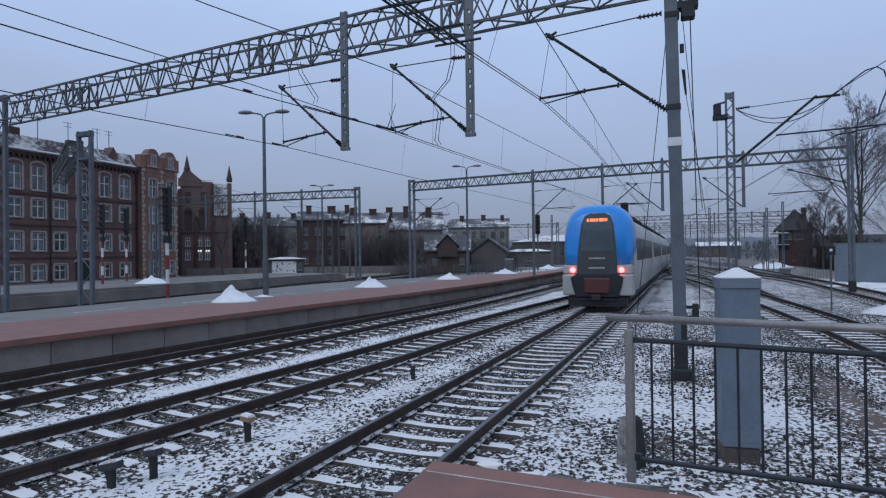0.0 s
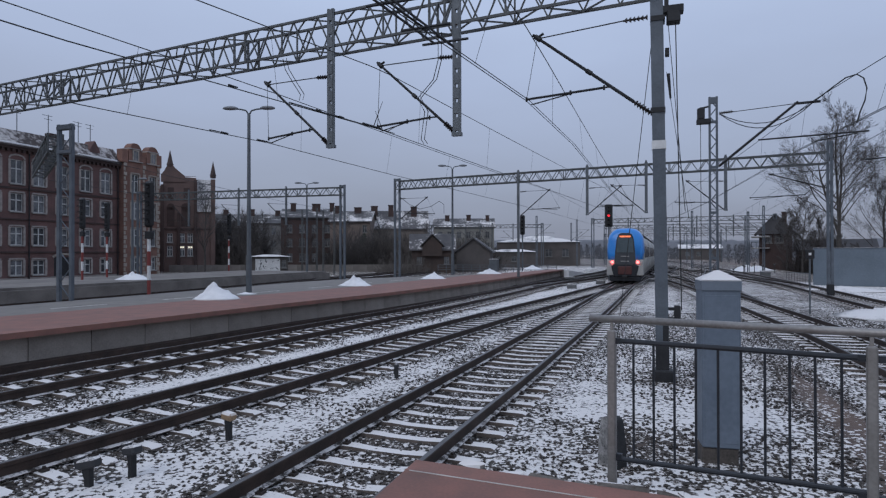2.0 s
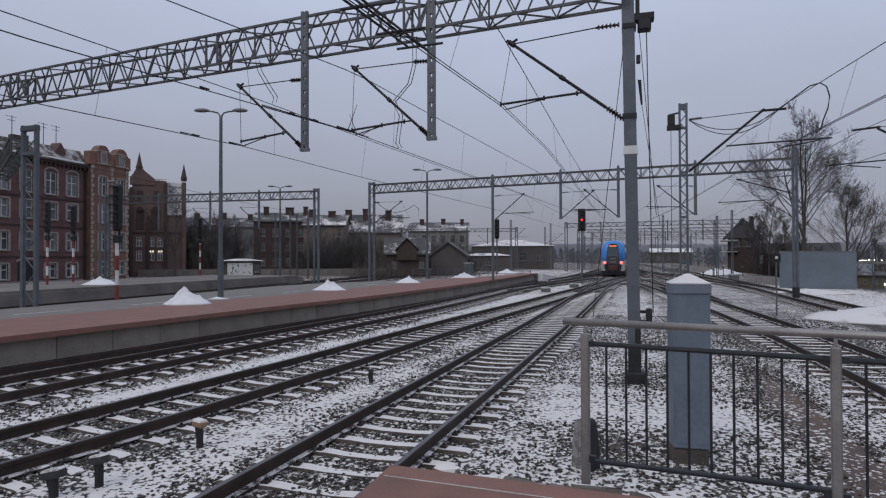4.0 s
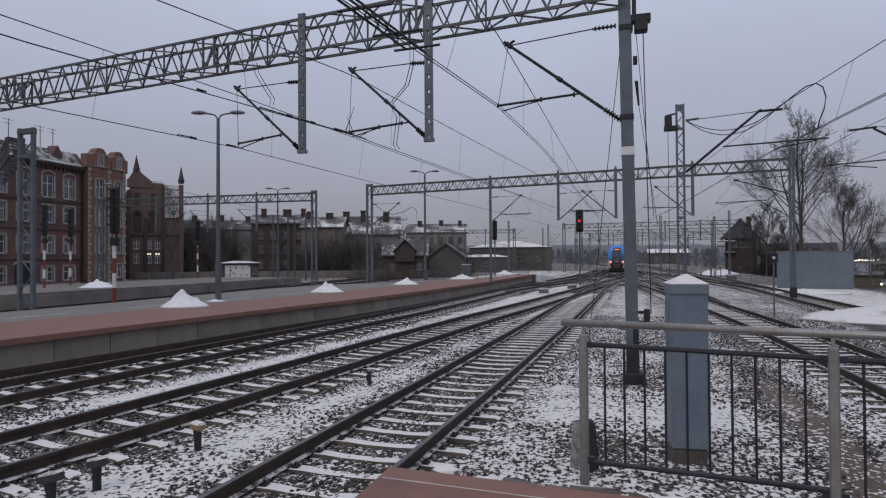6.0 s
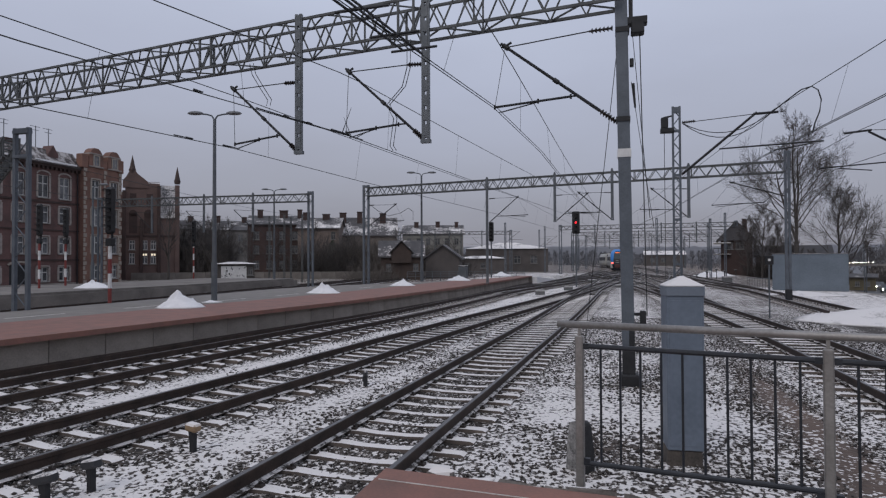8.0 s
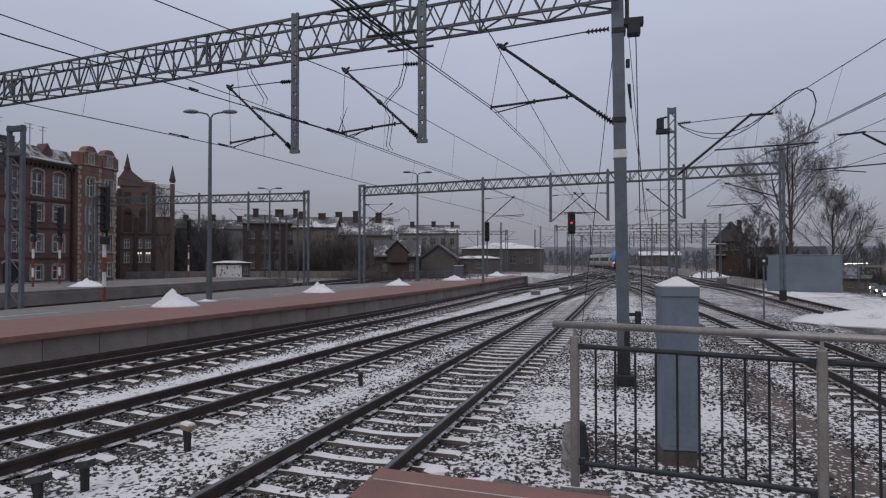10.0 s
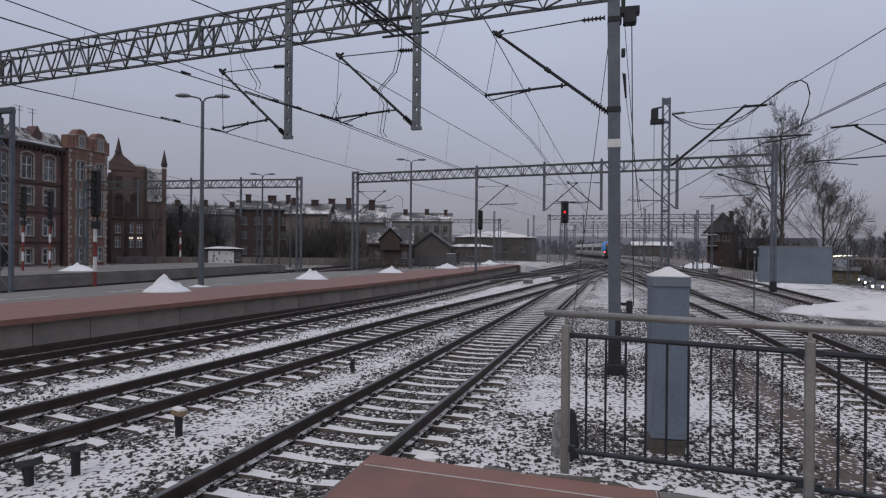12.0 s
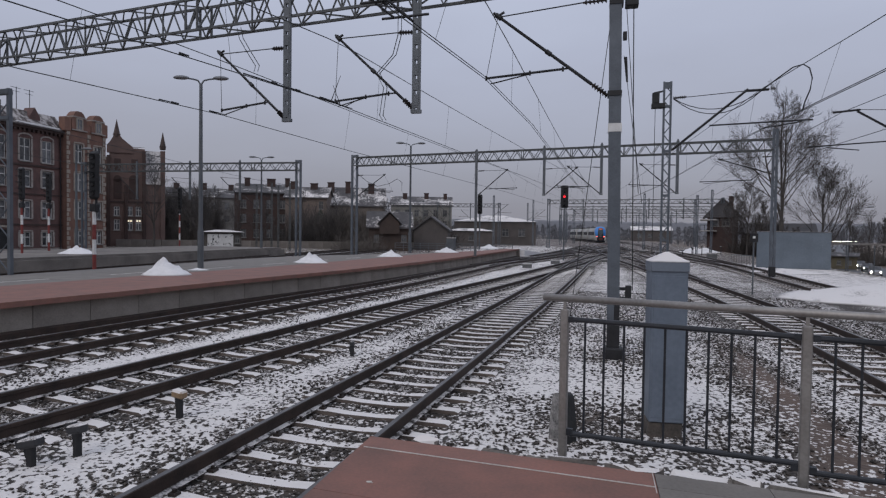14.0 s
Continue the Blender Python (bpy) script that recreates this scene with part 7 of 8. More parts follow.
house = building("small brown wooden house with snowy roof", (-29.0, 75.0, 0), 20, 5.5, 4.4, 2.9, M_WOOD, M_ROOFHALF, 2.1, (1.0, 4.6), (0.9,), win=(0.7, 1.0))
bm = bmesh.new()
vs = [(1.4, 2.0), (4.0, 2.0), (4.0, 3.4), (2.7, 4.7), (1.4, 3.4)]
fr, bk = [bm.verts.new((x, -0.5, z)) for x, z in vs], [bm.verts.new((x, 2.0, z)) for x, z in vs]
bm.faces.new(fr)
for i in range(5):
    bm.faces.new((fr[i], bk[i], bk[(i + 1) % 5], fr[(i + 1) % 5]))
part("dormer", bm, M_WOOD, house)
for s in (-1, 1):
    bm = bmesh.new()
    bar(bm, (2.7 + 0.75 * s, -0.6, 4.1), (2.7 + 0.75 * s, 2.0, 4.1), 0.1, 0.1)
    vs = [bm.verts.new(c) for c in ((2.7, -0.75, 4.85), (2.7, 2.0, 4.85), (2.7 + 1.6 * s, 2.0, 3.25), (2.7 + 1.6 * s, -0.75, 3.25))]
    up = [bm.verts.new(v.co + Vector((0, 0, 0.12))) for v in vs]
    bm.faces.new(up), bm.faces.new(vs[::-1])
    for i in range(4):
        bm.faces.new((vs[i], vs[(i + 1) % 4], up[(i + 1) % 4], up[i]))
    bmesh.ops.recalc_face_normals(bm, faces=bm.faces)
    part("dormer_roof", bm, M_ROOFHALF, house)
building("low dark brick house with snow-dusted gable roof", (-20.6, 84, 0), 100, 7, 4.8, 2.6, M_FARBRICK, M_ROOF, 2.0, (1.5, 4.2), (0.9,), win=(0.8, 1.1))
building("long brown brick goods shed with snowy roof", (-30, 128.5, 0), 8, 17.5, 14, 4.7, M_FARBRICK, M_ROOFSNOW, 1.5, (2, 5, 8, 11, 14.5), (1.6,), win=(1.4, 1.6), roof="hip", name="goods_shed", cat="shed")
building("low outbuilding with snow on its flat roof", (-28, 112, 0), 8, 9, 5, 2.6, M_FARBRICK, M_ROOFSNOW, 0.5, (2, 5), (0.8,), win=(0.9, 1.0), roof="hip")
hut = building("small white-roofed trackside hut with scrawled white front", (-43.7, 60.8, 0), 34, 4.2, 2.6, 2.0, M_HUT, M_ROOFSNOW, 0.25, (3.75,), (0.7,), win=(0.5, 0.9), roof="hip", name="hut", cat="hut")
bm = bmesh.new()
box(bm, 0.5, 3.3, -0.05, -0.004, 0.2, 1.75, 0.01)
front = part("white_front", bm, M_WHITE, hut, "white front panel covered in dark scrawl")
rng = random.Random(31)
for k in range(16):
    bm = bmesh.new()
    x, z = rng.uniform(0.6, 3.1), rng.uniform(0.35, 1.5)
    bar(bm, (x, -0.056, z), (x + rng.uniform(-0.3, 0.3), -0.056, z + rng.uniform(0.08, 0.3)), 0.012, rng.uniform(0.05, 0.12))
    part("scrawl", bm, M_DARK, front)
building("dark brick house behind the signal box", (24, 114, -1.8), -12, 11, 9, 4.6, M_BRICK3, M_DARKROOF, 1.8, (2, 5, 7.5), (1.2, 3.0), win=(0.9, 1.3))
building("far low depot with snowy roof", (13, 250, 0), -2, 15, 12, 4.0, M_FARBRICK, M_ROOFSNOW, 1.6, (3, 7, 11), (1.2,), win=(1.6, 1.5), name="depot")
building("small yellowish hut below the embankment", (42.5, 128, -3.6), -20, 4.0, 4, 2.5, M_YWALL, M_ROOF, 0.6, (1.2, 2.8), (0.8,), win=(0.7, 0.9), name="hut", cat="hut")
build_signal_box()
build_metal_shed()

# low fence and wall beyond the platform end
f = thing("lineside_fence", "grey wire fence beyond the platform end", "fence")
for k in range(15):
    bm = bmesh.new()
    x, y = -24.0 + k, 71 + k * 0.235
    tube(bm, (x, y, -0.4), (x, y, 0.95), 0.04, None, 5)
    part("fence_post", bm, M_STEEL, f)
for z in (0.35, 0.65, 0.92):
    bm = bmesh.new()
    bar(bm, (-24, 71, z), (-10, 74.3, z), 0.03, 0.06)
    part("fence_rail", bm, M_STEEL, f)
f = thing("retaining_wall", "long low grey retaining wall behind the far tracks", "wall", kind="structure")
for k in range(22):
    bm = bmesh.new()
    box(bm, 0.01, 1.98, 0, 0.25, -0.6, 0.75, 0.015)
    ob = part("wall_panel", bm, M_CONCDARK, f)
    a = math.degrees(math.atan2(10, 26))
    ob.matrix_basis = pose(-64 + 2 * k * math.cos(radians(a)), 70 + 2 * k * math.sin(radians(a)), 0, 0, 0, a)
e = thing("equipment_box", "small grey equipment box on the platform end", "box", (-13.6, 57.0, PLAT))
bm = bmesh.new()
box(bm, -0.4, 0.4, -0.3, 0.3, 0, 1.1, 0.03)
part("case", bm, M_STEEL, e)
bm = bmesh.new()
box(bm, -0.44, 0.44, -0.34, 0.34, 1.1, 1.2, 0.03)
part("lid", bm, M_CAPBOX, e)

# trees and shrubs
build_tree(19.2, 72.5, 16.8, 3, "tall bare winter tree behind the metal shed", 0.4, 0.27, 30, None, 4, 3)
build_tree(24.3, 76, 11.6, 5, "bare spreading winter tree behind the metal shed", 0.55, 0.28, 9, None, 4)
for x, y, h, sd in ((21.2, 97, 10.0, 11), (23.4, 99, 9.0, 17), (25.6, 97, 8.0, 19), (27.8, 100, 6.5, 37), (19.9, 100, 8.0, 39)):
    build_tree(x, y, h, sd, "bushy bare winter tree beside the signal box", 0.4, 0.08, 11, None, 4)
build_tree(-50, 84, 6.5, 21, "bare winter tree beyond the platforms", 0.4, 0.12, 14)
build_tree(-53, 82, 7.0, 23, "bare winter tree beyond the platforms", 0.4, 0.12, 14)
build_tree(-58, 84, 8.5, 25, "bare winter tree beyond the platforms", 0.4, 0.12, 14)
build_tree(-46, 88, 8.0, 27, "bare winter tree beyond the platforms", 0.4, 0.12, 12)
build_tree(-47.5, 57.5, 8.5, 33, "bare winter tree before the brick hall", 0.42, 0.25, 10)
build_tree(-44.5, 61, 7.0, 35, "bare winter tree before the brick hall", 0.42, 0.25, 9)
build_tree(-41, 92, 7, 29, "bare winter tree beyond the platforms", 0.4, 0.12, 12)
build_tree(-33, 95, 7, 31, "bare winter tree beyond the platforms", 0.4, 0.12, 12)
kinds = [build_shrub(6.5, 5.5, 1, M_SHRUB), build_shrub(5.0, 4.5, 2, M_SHRUB), build_shrub(7.5, 5.0, 3, M_SHRUB)]
rng = random.Random(12)
spots = [(-44 + 1.9 * k + rng.uniform(-1, 1), 93 + 0.4 * k + rng.uniform(-3, 3), 1) for k in range(10)]
spots += [(-38 + 1.7 * k, 88 + rng.uniform(-2, 2), 1) for k in range(5)]
spots += [(-60 + 1.6 * k, 78 + 0.4 * k, 2) for k in range(2)]
spots += [(-29.5 + 1.5 * k, 72.6 + 0.45 * k, 1) for k in range(2)]
spots += [(23.5 + 1.8 * k, 104 + rng.uniform(-3, 3), 0) for k in range(4)] + [(50 + 4 * k, 150 + rng.uniform(-6, 6), 2) for k in range(6)]
for i, (x, y, k) in enumerate(spots):
    q = kinds[(i * 7 + k) % 3]
    m = pose(x, y, ground_z(x, y) - (3.6 if y < 76 else rng.uniform(0.3, 2.4)), 0, 0, rng.uniform(0, 360))
    if i < 3:
        kinds[i].matrix_basis = m
    else:
        copy_thing(q, m)
thick = build_shrub(9.0, 6.0, 4, M_THICKET)
thick.matrix_basis = pose(-66, 85, -0.6)
for x, y, a in ((-63, 87, 40), (-61.5, 84, 110), (-64.5, 82, 330), (-60, 80, 75), (-46.5, 86, 20), (-44, 87, 130), (-41, 86, 250), (-38.5, 86, 310), (-35.5, 87, 65), (-25, 94, 160), (23.5, 102, 45)):
    copy_thing(thick, pose(x, y, ground_z(x, y) - (0.4 + 0.5 * (a % 3) if x < -50 else 2.6 + 0.8 * (a % 3)), 0, 0, a))
build_evergreen(-45.5, 95, 6.0, 4.5, 3)
build_evergreen(-43, 97, 5.0, 4.0, 5)

# the road to the right, with cars, and the distance
r = bmesh.new()
sweep(r, [(26, 60, -3.55), (37, 97, -3.55), (45, 122, -3.55), (64, 190, -3.4), (112, 330, -2.4), (175, 480, -2.1), (214, 606, -2.0), (262, 720, -2.0)], [(-5, -0.2), (5, -0.2), (5, 0), (-5, 0)])
bmesh.ops.recalc_face_normals(r, faces=r.faces)
tagged(link("road", r, M_ASPHALT), "dark wet asphalt road below the embankment", "road", kind="structure")
for x, y, tn, pa, la in ((41.9, 107.9, 18, M_CARB, "silver car with headlamps on"), (45.8, 121.0, 18, M_CARA, "dark car with headlamps on"), (49.0, 132.6, 18, M_CARB, "silver car with headlamps on")):
    build_car_on_road(x, y, -3.55, -tn, pa, la, 0.13)
for x, y, pa in ((196.5, 588, M_CARB), (201, 594, M_CARA), (205.5, 601, M_CARA), (211, 607, M_CARB), (216, 612, M_CARA), (222, 621, M_CARB), (227, 628, M_CARA)):
    build_car_on_road(x, y, -2.0, -22, pa, "far car with headlamps on in a slow queue", 0.2)
build_car_on_road(-49.4, 74.0, -0.2, 34, M_CARA, "dark car with headlamps on beyond the platforms", 0.11)
g = thing("guard_rail", "pale road guard rail below the embankment", "guard rail")
bm = bmesh.new()
sweep(bm, [(25.5, 81.2, 1.56), (29, 80, 1.56), (36, 77.8, 1.56)], [(-0.04, -0.1), (0.04, -0.1), (0.04, 0.1), (-0.04, 0.1)])
part("rail", bm, M_HAND, g)
for k in range(5):
    bm = bmesh.new()
    x, y = 26 + 9.5 * k / 4, 81 - 3.0 * k / 4
    z = 1.5
    box(bm, x - 0.05, x + 0.05, y - 0.05, y + 0.05, z - 5.4, z, 0.01)
    part("post", bm, M_STEEL, g)
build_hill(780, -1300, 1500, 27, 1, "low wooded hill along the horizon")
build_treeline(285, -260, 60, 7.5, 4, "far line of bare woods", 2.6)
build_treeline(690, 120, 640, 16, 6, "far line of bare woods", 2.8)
build_treeline(205, 78, 140, 12, 9, "dark bare trees beyond the road", 3.0, M_THICKET)
for x, y, w, h, sd, la in ((12.9, 29.5, 10.5, 0.75, 11, "long snow bank beside the outer siding"), (19, 32, 9.0, 0.5, 12, "long snow bank beside the outer siding"), (13.6, 94, 5.0, 0.9, 13, "snow heap near the signal box"), (16, 100, 5.0, 0.7, 14, "snow heap near the signal box"), (13, 48, 5.0, 0.3, 15, "thin snow bank by the metal shed")):
    build_snow_pile(x, y, ground_z(x, y), w, h, sd, la)
for k, (x, y, h) in enumerate(((-6.6, 58.0, 0.35), (-1.9, 70.0, 0.3), (0.9, 57.0, 0.28), (3.0, 66.0, 0.3), (6.6, 60.0, 0.32), (8.3, 74.0, 0.3), (1.9, 88.0, 0.35), (6.3, 90.0, 0.35), (-4.6, 88.0, 0.35), (12.3, 72.0, 0.6), (13.2, 78.0, 0.5))):
    build_track_box(x, y, "snow-topped point machine in the yard throat" if k % 2 else "dark point machine in the yard throat", 0.9, 0.5, h)
build_track_box(-5.0, 45.5, "snow-topped point machine between the tracks")
build_track_box(-3.4, 52.5, "dark point machine between the tracks")
# masts and lamps scattered over the far yard
for x, y, top in ((-16, 96, 8.5), (-12, 118, 9), (-14.5, 131, 9), (6.5, 92, 8.5), (11, 104, 9.5), (15.5, 92, 9), (17, 118, 9), (13, 88, 8), (-7, 142, 9), (23, 130, 9), (3, 188, 9), (12, 190, 9), (-9, 190, 9), (20, 180, 9)):
    m = thing("catenary_mast", "thin far catenary mast over the yard", "catenary mast", (x, y, GROUND_Z), group="catenary masts")
    bm = bmesh.new()
    channel_mast(bm, 0, 0, -0.3, top, 0.2, 0.11, 0.8)
    part("shaft", bm, M_MAST, m)
    bm = bmesh.new()
    s = 1 if x < 5 else -1
    tube(bm, (0, 0, 5.3), (2.3 * s, 0, 7.1), 0.04, None, 4), tube(bm, (0, 0, 7.0), (2.3 * s, 0, 7.1), 0.02, None, 4), tube(bm, (0.8 * s, 0, 5.8), (2.8 * s, 0, 5.75), 0.03, None, 4)
    part("cantilever", bm, M_DARK, m)
for x, y, top in ((-41.2, 68, 8.2), (-39.4, 68.5, 8.4), (-38.2, 68, 8.0), (-36.1, 67, 8.3), (-26.5, 92, 7.5), (-23.2, 96, 7.5)):
    m = thing("catenary_mast", "slim grey mast before the town houses", "catenary mast", (x, y, GROUND_Z), group="catenary masts")
    bm = bmesh.new()
    channel_mast(bm, 0, 0, -0.3, top, 0.16, 0.07, 0.7)
    part("shaft", bm, M_LATTICE, m)
    bm = bmesh.new()
    tube(bm, (0, 0, 5.4), (-2.0, 0, 7.0), 0.03, None, 4), tube(bm, (0, 0, 6.9), (-2.0, 0, 7.0), 0.015, None, 4), tube(bm, (-2.4, 0, 5.7), (-0.7, 0, 5.75), 0.02, None, 4)
    part("cantilever", bm, M_DARK, m)
for k, (x, y, h) in enumerate(((11.9, 84, 1.1), (12.6, 88, 0.9), (13.4, 86, 1.3), (15.0, 90, 1.0), (15.9, 87, 1.2), (10.0, 78, 0.8))):
    build_stub(x, y, "short dark lineside post in the snow", 0.16, h)
build_lamp(12.0, 112, 9.5, GROUND_Z, "far twin-arm yard lamp")
build_lamp(20.5, 140, 9.5, GROUND_Z, "far twin-arm yard lamp")

# street lamp over the road and dark trees behind it
l = thing("street_lamp", "slim grey street lamp with one long arm beside the road", "street lamp", (38.6, 110.0, -3.6))
bm = bmesh.new()
tube(bm, (0, 0, -0.3), (0, 0, 9.6), 0.09, 0.06, 8)
part("pole", bm, M_STEEL, l)
bm = bmesh.new()
polyline(bm, [(0, 0, 9.5), (0.6, 0, 10.1), (1.6, 0, 10.5), (3.0, 0, 10.75)], 0.04, 6)
part("arm", bm, M_STEEL, l)
bm = bmesh.new()
box(bm, 2.7, 3.7, -0.14, 0.14, 10.7, 10.85, 0.05)
part("lamp_head", bm, M_STEEL, l)
for x, y, h, sd in ((46, 140, 9.5, 41), (50, 138, 10, 43), (54, 142, 10.5, 47)):
    build_tree(x, y, h, sd, "bare winter tree beyond the road", 0.4, 0.1, 12)

# ---------------- train ----------------


def section(y, half, zlo, zhi, lean=0.0, n=10):
    """A coach cross-section: upright sides, tumble-home to a rounded roof. lean moves the top along the train."""
    pts = [(half * 0.96, zlo), (half, zlo + (zhi - zlo) * 0.25), (half, zlo + (zhi - zlo) * 0.5)]
    for k in range(n + 1):
        a = math.pi / 2 * k / n
        pts.append((half * (0.24 + 0.74 * math.cos(a) ** 0.9) if k < n else half * 0.24, zlo + (zhi - zlo) * (0.56 + 0.44 * math.sin(a))))
    full = pts + [(-x, z) for x, z in reversed(pts)]
    return [Vector((x, y + lean * max(0, (z - 1.4) / 2.9), z)) for x, z in full]


def build_car(tail):
    """One articulated railcar section, 16 m long; the tail car has the sloping cab."""
    label = "blue and pale grey railcar, tail cab with red lamps" if tail else "pale grey railcar section with dark window band"
    c = thing("train_car", label, "train", group="railcar train")
    L = 16.0
    y0 = 1.1 if tail else 0.25
    bm = bmesh.new()
    vr = loft(bm, [section(y0, 1.42, 0.62, 4.1), section(L - 0.25, 1.42, 0.62, 4.1)])
    bm.faces.new(vr[0][::-1]), bm.faces.new(vr[-1])
    bmesh.ops.recalc_face_normals(bm, faces=bm.faces)
    part("body", bm, M_TWHITE, c, "pale grey body", True)
    bm = bmesh.new()
    for s in (-1, 1):
        x = 1.425 * s
        box(bm, min(x, x + 0.012 * s), max(x, x + 0.012 * s), y0 + 1.6, L - 0.6, 1.95, 2.95)
    part("window_band", bm, M_TDARK, c)
    bm = bmesh.new()
    box(bm, -0.9, 0.9, 2.6, L - 1.0, 4.0, 4.22, 0.08)
    part("roof_equipment", bm, M_TUNDER, c)
    bm = bmesh.new()
    box(bm, -1.25, 1.25, 0.9, L - 0.5, 0.28, 0.7, 0.05)
    part("underframe", bm, M_TUNDER, c)
    for y in (2.6, L - 2.2):
        bm = bmesh.new()
        box(bm, -1.15, 1.15, y - 1.7, y + 1.7, 0.3, 0.72, 0.05)
        bogie = part("bogie", bm, M_TUNDER, c)
        for dy in (-1.2, 1.2):
            bm = bmesh.new()
            for s in (-1, 1):
                tube(bm, (0.69 * s, y + dy, 0.43), (0.82 * s, y + dy, 0.43), 0.43, None, 18)
            tube(bm, (-0.75, y + dy, 0.43), (0.75, y + dy, 0.43), 0.07, None, 8)
            part("wheelset", bm, M_RAIL, bogie)
    if not tail:
        bm = bmesh.new()
        box(bm, -1.1, 1.1, -0.3, 0.4, 0.8, 3.7, 0.1)
        part("gangway", bm, M_TUNDER, c)
        return c
    # blue hood: shell over the cab from the lamp line up
    bm = bmesh.new()
    vr = loft(bm, [section(0.18, 1.2, 1.85, 3.95, 0.55), section(0.3, 1.34, 1.82, 4.22, 0.6), section(0.62, 1.425, 1.8, 4.36, 0.6), section(1.9, 1.44, 1.8, 4.36, 0.2)])
    bm.faces.new(vr[0][::-1]), bm.faces.new(vr[-1])
    bmesh.ops.recalc_face_normals(bm, faces=bm.faces)
    part("hood", bm, M_BLUE, c, "bright blue cab hood", True)
    bm = bmesh.new()

    def face(x, z, off=0.0):
        return Vector((x, 0.16 - off + 0.55 * max(0, (z - 1.4) / 2.9), z))

    def plate(bm, outline, off, thick=0.05, mat=0):
        f = [bm.verts.new(face(x, z, off)) for x, z in outline]
        b = [bm.verts.new(face(x, z, off - thick - 0.12)) for x, z in outline]
        bm.faces.new(f).material_index = mat
        for i in range(len(f)):
            j = (i + 1) % len(f)
            bm.faces.new((f[i], b[i], b[j], f[j])).material_index = mat

    mask = [(-0.78, 1.42), (0.78, 1.42), (0.8, 1.9), (0.76, 2.6), (0.66, 3.5), (0.52, 3.86), (0.3, 3.97), (-0.3, 3.97), (-0.52, 3.86), (-0.66, 3.5), (-0.76, 2.6), (-0.8, 1.9)]
    plate(bm, mask, 0.02)
    bmesh.ops.recalc_face_normals(bm, faces=bm.faces)
    part("mask", bm, M_TDARK, c, "glossy black front mask")
    bm = bmesh.new()
    plate(bm, [(-0.66, 2.4), (0.66, 2.4), (0.6, 3.4), (0.5, 3.72), (-0.5, 3.72), (-0.6, 3.4)], 0.035)
    bmesh.ops.recalc_face_normals(bm, faces=bm.faces)
    part("windscreen", bm, M_TGLASS, c, "tinted windscreen")
    bm = bmesh.new()
    for k in range(7):
        w = 0.05 + 0.03 * ((k * 5) % 3) / 2
        plate(bm, [(-0.42 + k * 0.125, 3.62), (-0.42 + k * 0.125 + w + 0.03, 3.62), (-0.42 + k * 0.125 + w + 0.03, 3.75), (-0.42 + k * 0.125, 3.75)], 0.05, 0.0)
    bmesh.ops.recalc_face_normals(bm, faces=bm.faces)
    part("destination_display", bm, M_DISPLAY, c, "glowing orange display bars")
    for s in (-1, 1):
        bm = bmesh.new()
        bmesh.ops.create_uvsphere(bm, u_segments=14, v_segments=8, radius=0.11, matrix=Matrix.Translation((0.98 * s, 0.2, 1.6)) @ Matrix.Diagonal((1, 0.5, 1, 1)))
        lamp = part("tail_lamp", bm, M_TAIL, c, "glowing red tail lamp", True)
        bm = bmesh.new()
        x0, x1 = sorted((0.76 * s, 1.4 * s))
        box(bm, x0, x1, 0.24, 1.2, 1.42, 1.82, 0.06)
        part("lamp_housing", bm, M_TWHITE, c)
        bm = bmesh.new()
        x0, x1 = sorted((0.84 * s, 1.42 * s))
        vs = box(bm, x0, x1, 0.18, 1.3, 0.55, 1.42, 0.05)
        part("corner_skirt", bm, M_TWHITE, c, "pale grey corner skirt")
    bm = bmesh.new()
    box(bm, -0.84, 0.84, 0.32, 1.4, 0.35, 1.46, 0.03)
    part("coupler_recess", bm, M_TDARK, c)
    bm = bmesh.new()
    plate(bm, [(-0.82, 1.44), (0.82, 1.44), (1.06, 1.3), (1.0, 0.95), (0.86, 0.5), (-0.86, 0.5), (-1.0, 0.95), (-1.06, 1.3)], 0.03)
    bmesh.ops.recalc_face_normals(bm, faces=bm.faces)
    part("lower_fairing", bm, M_TDARK, c, "black lower front fairing")
    bm = bmesh.new()
    box(bm, -0.55, 0.55, 0.06, 0.4, 0.62, 1.28, 0.06)
    for v in bm.verts:
        v.co.x *= 1 - 0.2 * max(0, (1.0 - v.co.z))
    part("coupler_cover", bm, M_TRED, c, "dull red coupler cover")
    bm = bmesh.new()
    tube(bm, (0, -0.05, 0.5), (0, 0.4, 0.5), 0.1, None, 10), box(bm, -0.18, 0.18, -0.12, 0.02, 0.38, 0.6, 0.03)
    part("coupler", bm, M_TUNDER, c)
    bm = bmesh.new()
    box(bm, -1.2, 1.2, 0.22, 0.5, 0.07, 0.5, 0.05), box(bm, -0.7, 0.7, 0.12, 0.3, 0.34, 0.44, 0.02)
    part("obstacle_deflector", bm, M_TDARK, c)
    bm = bmesh.new()
    for z in (1.66, 2.06):
        plate(bm, [(-0.33, z), (0.33, z), (0.33, z + 0.06), (-0.33, z + 0.06)], 0.04, 0.0)
    bmesh.ops.recalc_face_normals(bm, faces=bm.faces)
    part("front_trim", bm, M_HAND, c)
    return c


CARS = [build_car(True)]
first = build_car(False)
CARS += [first, copy_thing(first, pose(0, 0, 0)), copy_thing(first, pose(0, 0, 0))]
TAIL_Y = [(0.0, 25.6), (0.5, 31.2), (1.0, 37.8), (1.5, 44.4), (2.0, 50.8), (2.5, 57.6), (3.0, 64.8), (4.0, 78.5), (5.5, 98.2), (7.5, 123), (9.0, 139.5), (10.5, 152), (12.0, 163), (14.0, 173)]


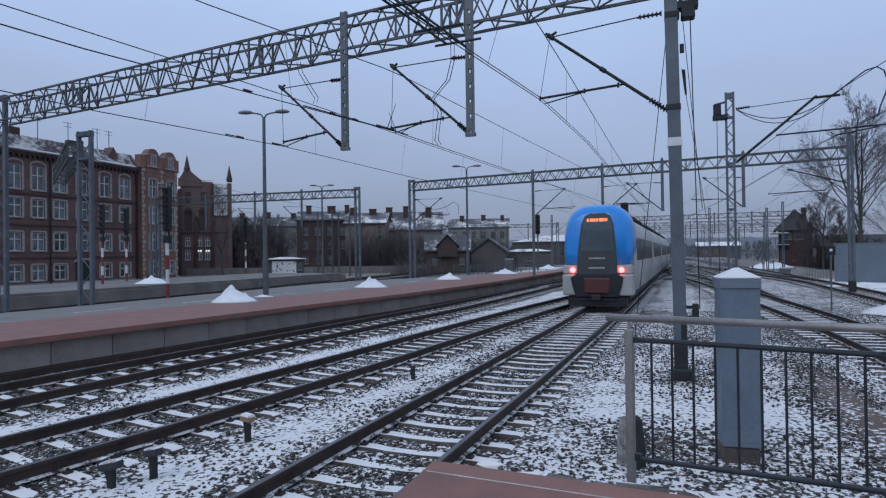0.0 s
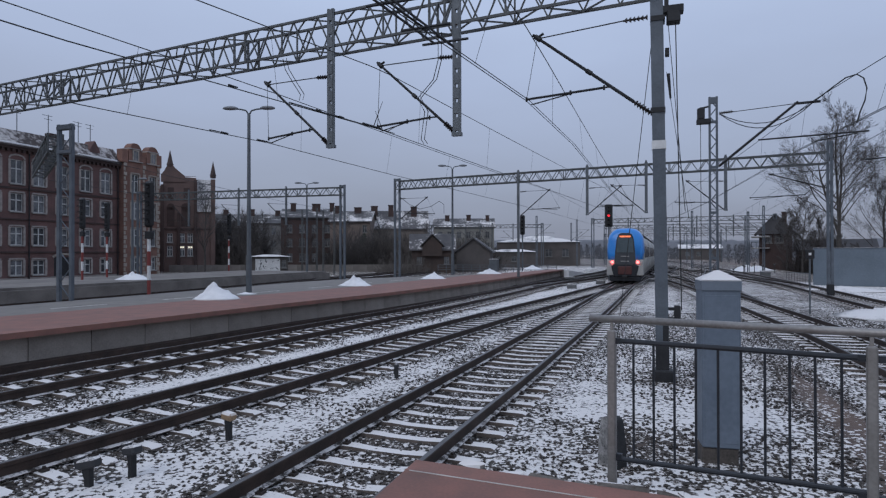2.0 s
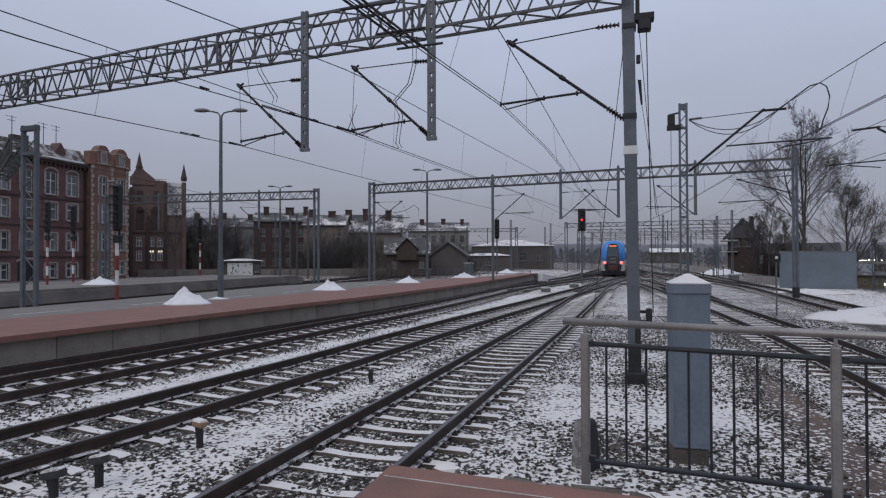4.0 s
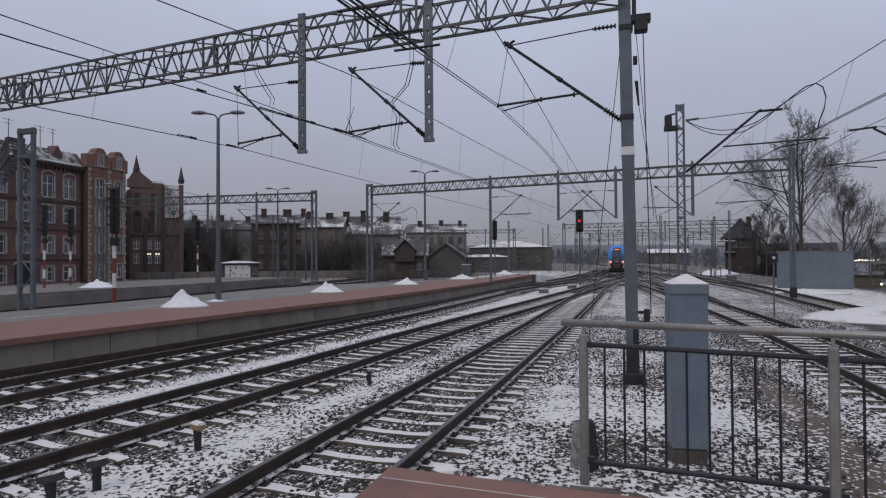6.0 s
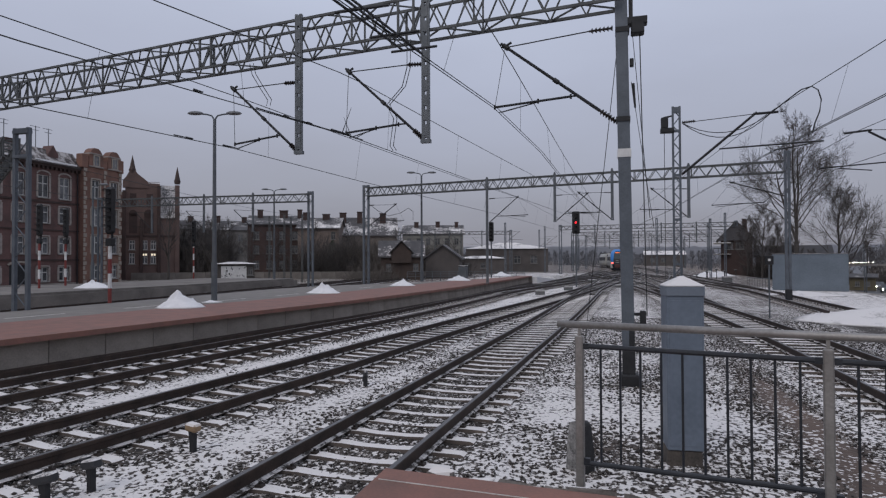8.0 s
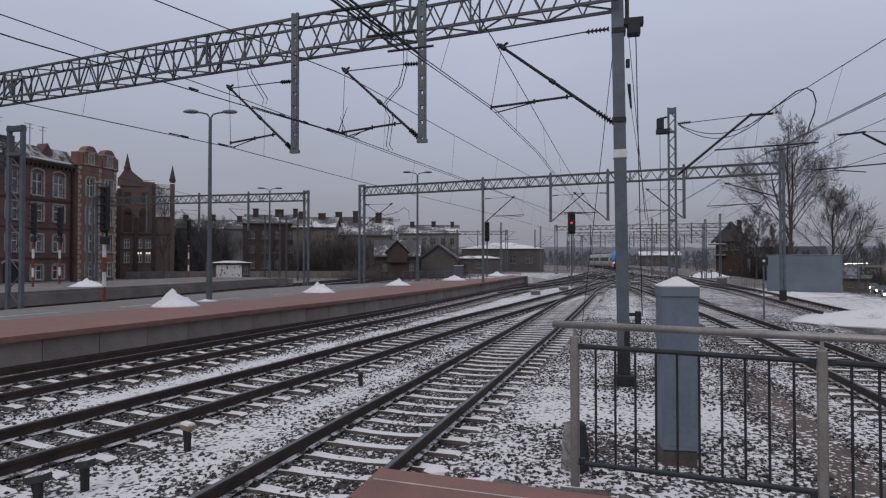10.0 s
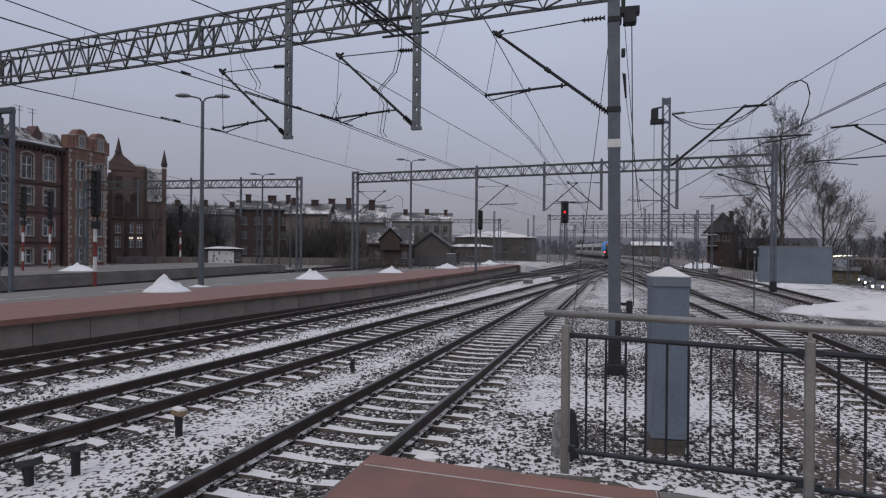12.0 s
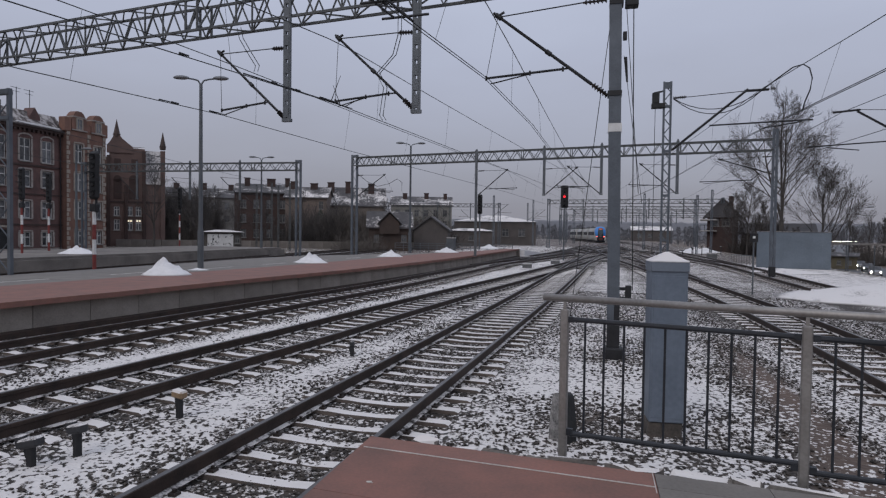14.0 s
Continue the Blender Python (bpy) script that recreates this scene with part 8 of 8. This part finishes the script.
def motions():
    """The railcar train runs away along the main track."""
    for k, car in enumerate(CARS):
        rows = []
        for t, y in TAIL_Y:
            ya = y + 16.2 * k
            yb = ya + 15.0
            xa, xb = WAY_A.at(ya), WAY_A.at(yb)
            side = -0.22 * max(0, 1 - t / 2.5)
            rows.append((t, pose(xa + side, ya, 0, 0, 0, -math.degrees(math.atan2(xb - xa, yb - ya)))))
        walk(car, rows)

build_stones()
motions()
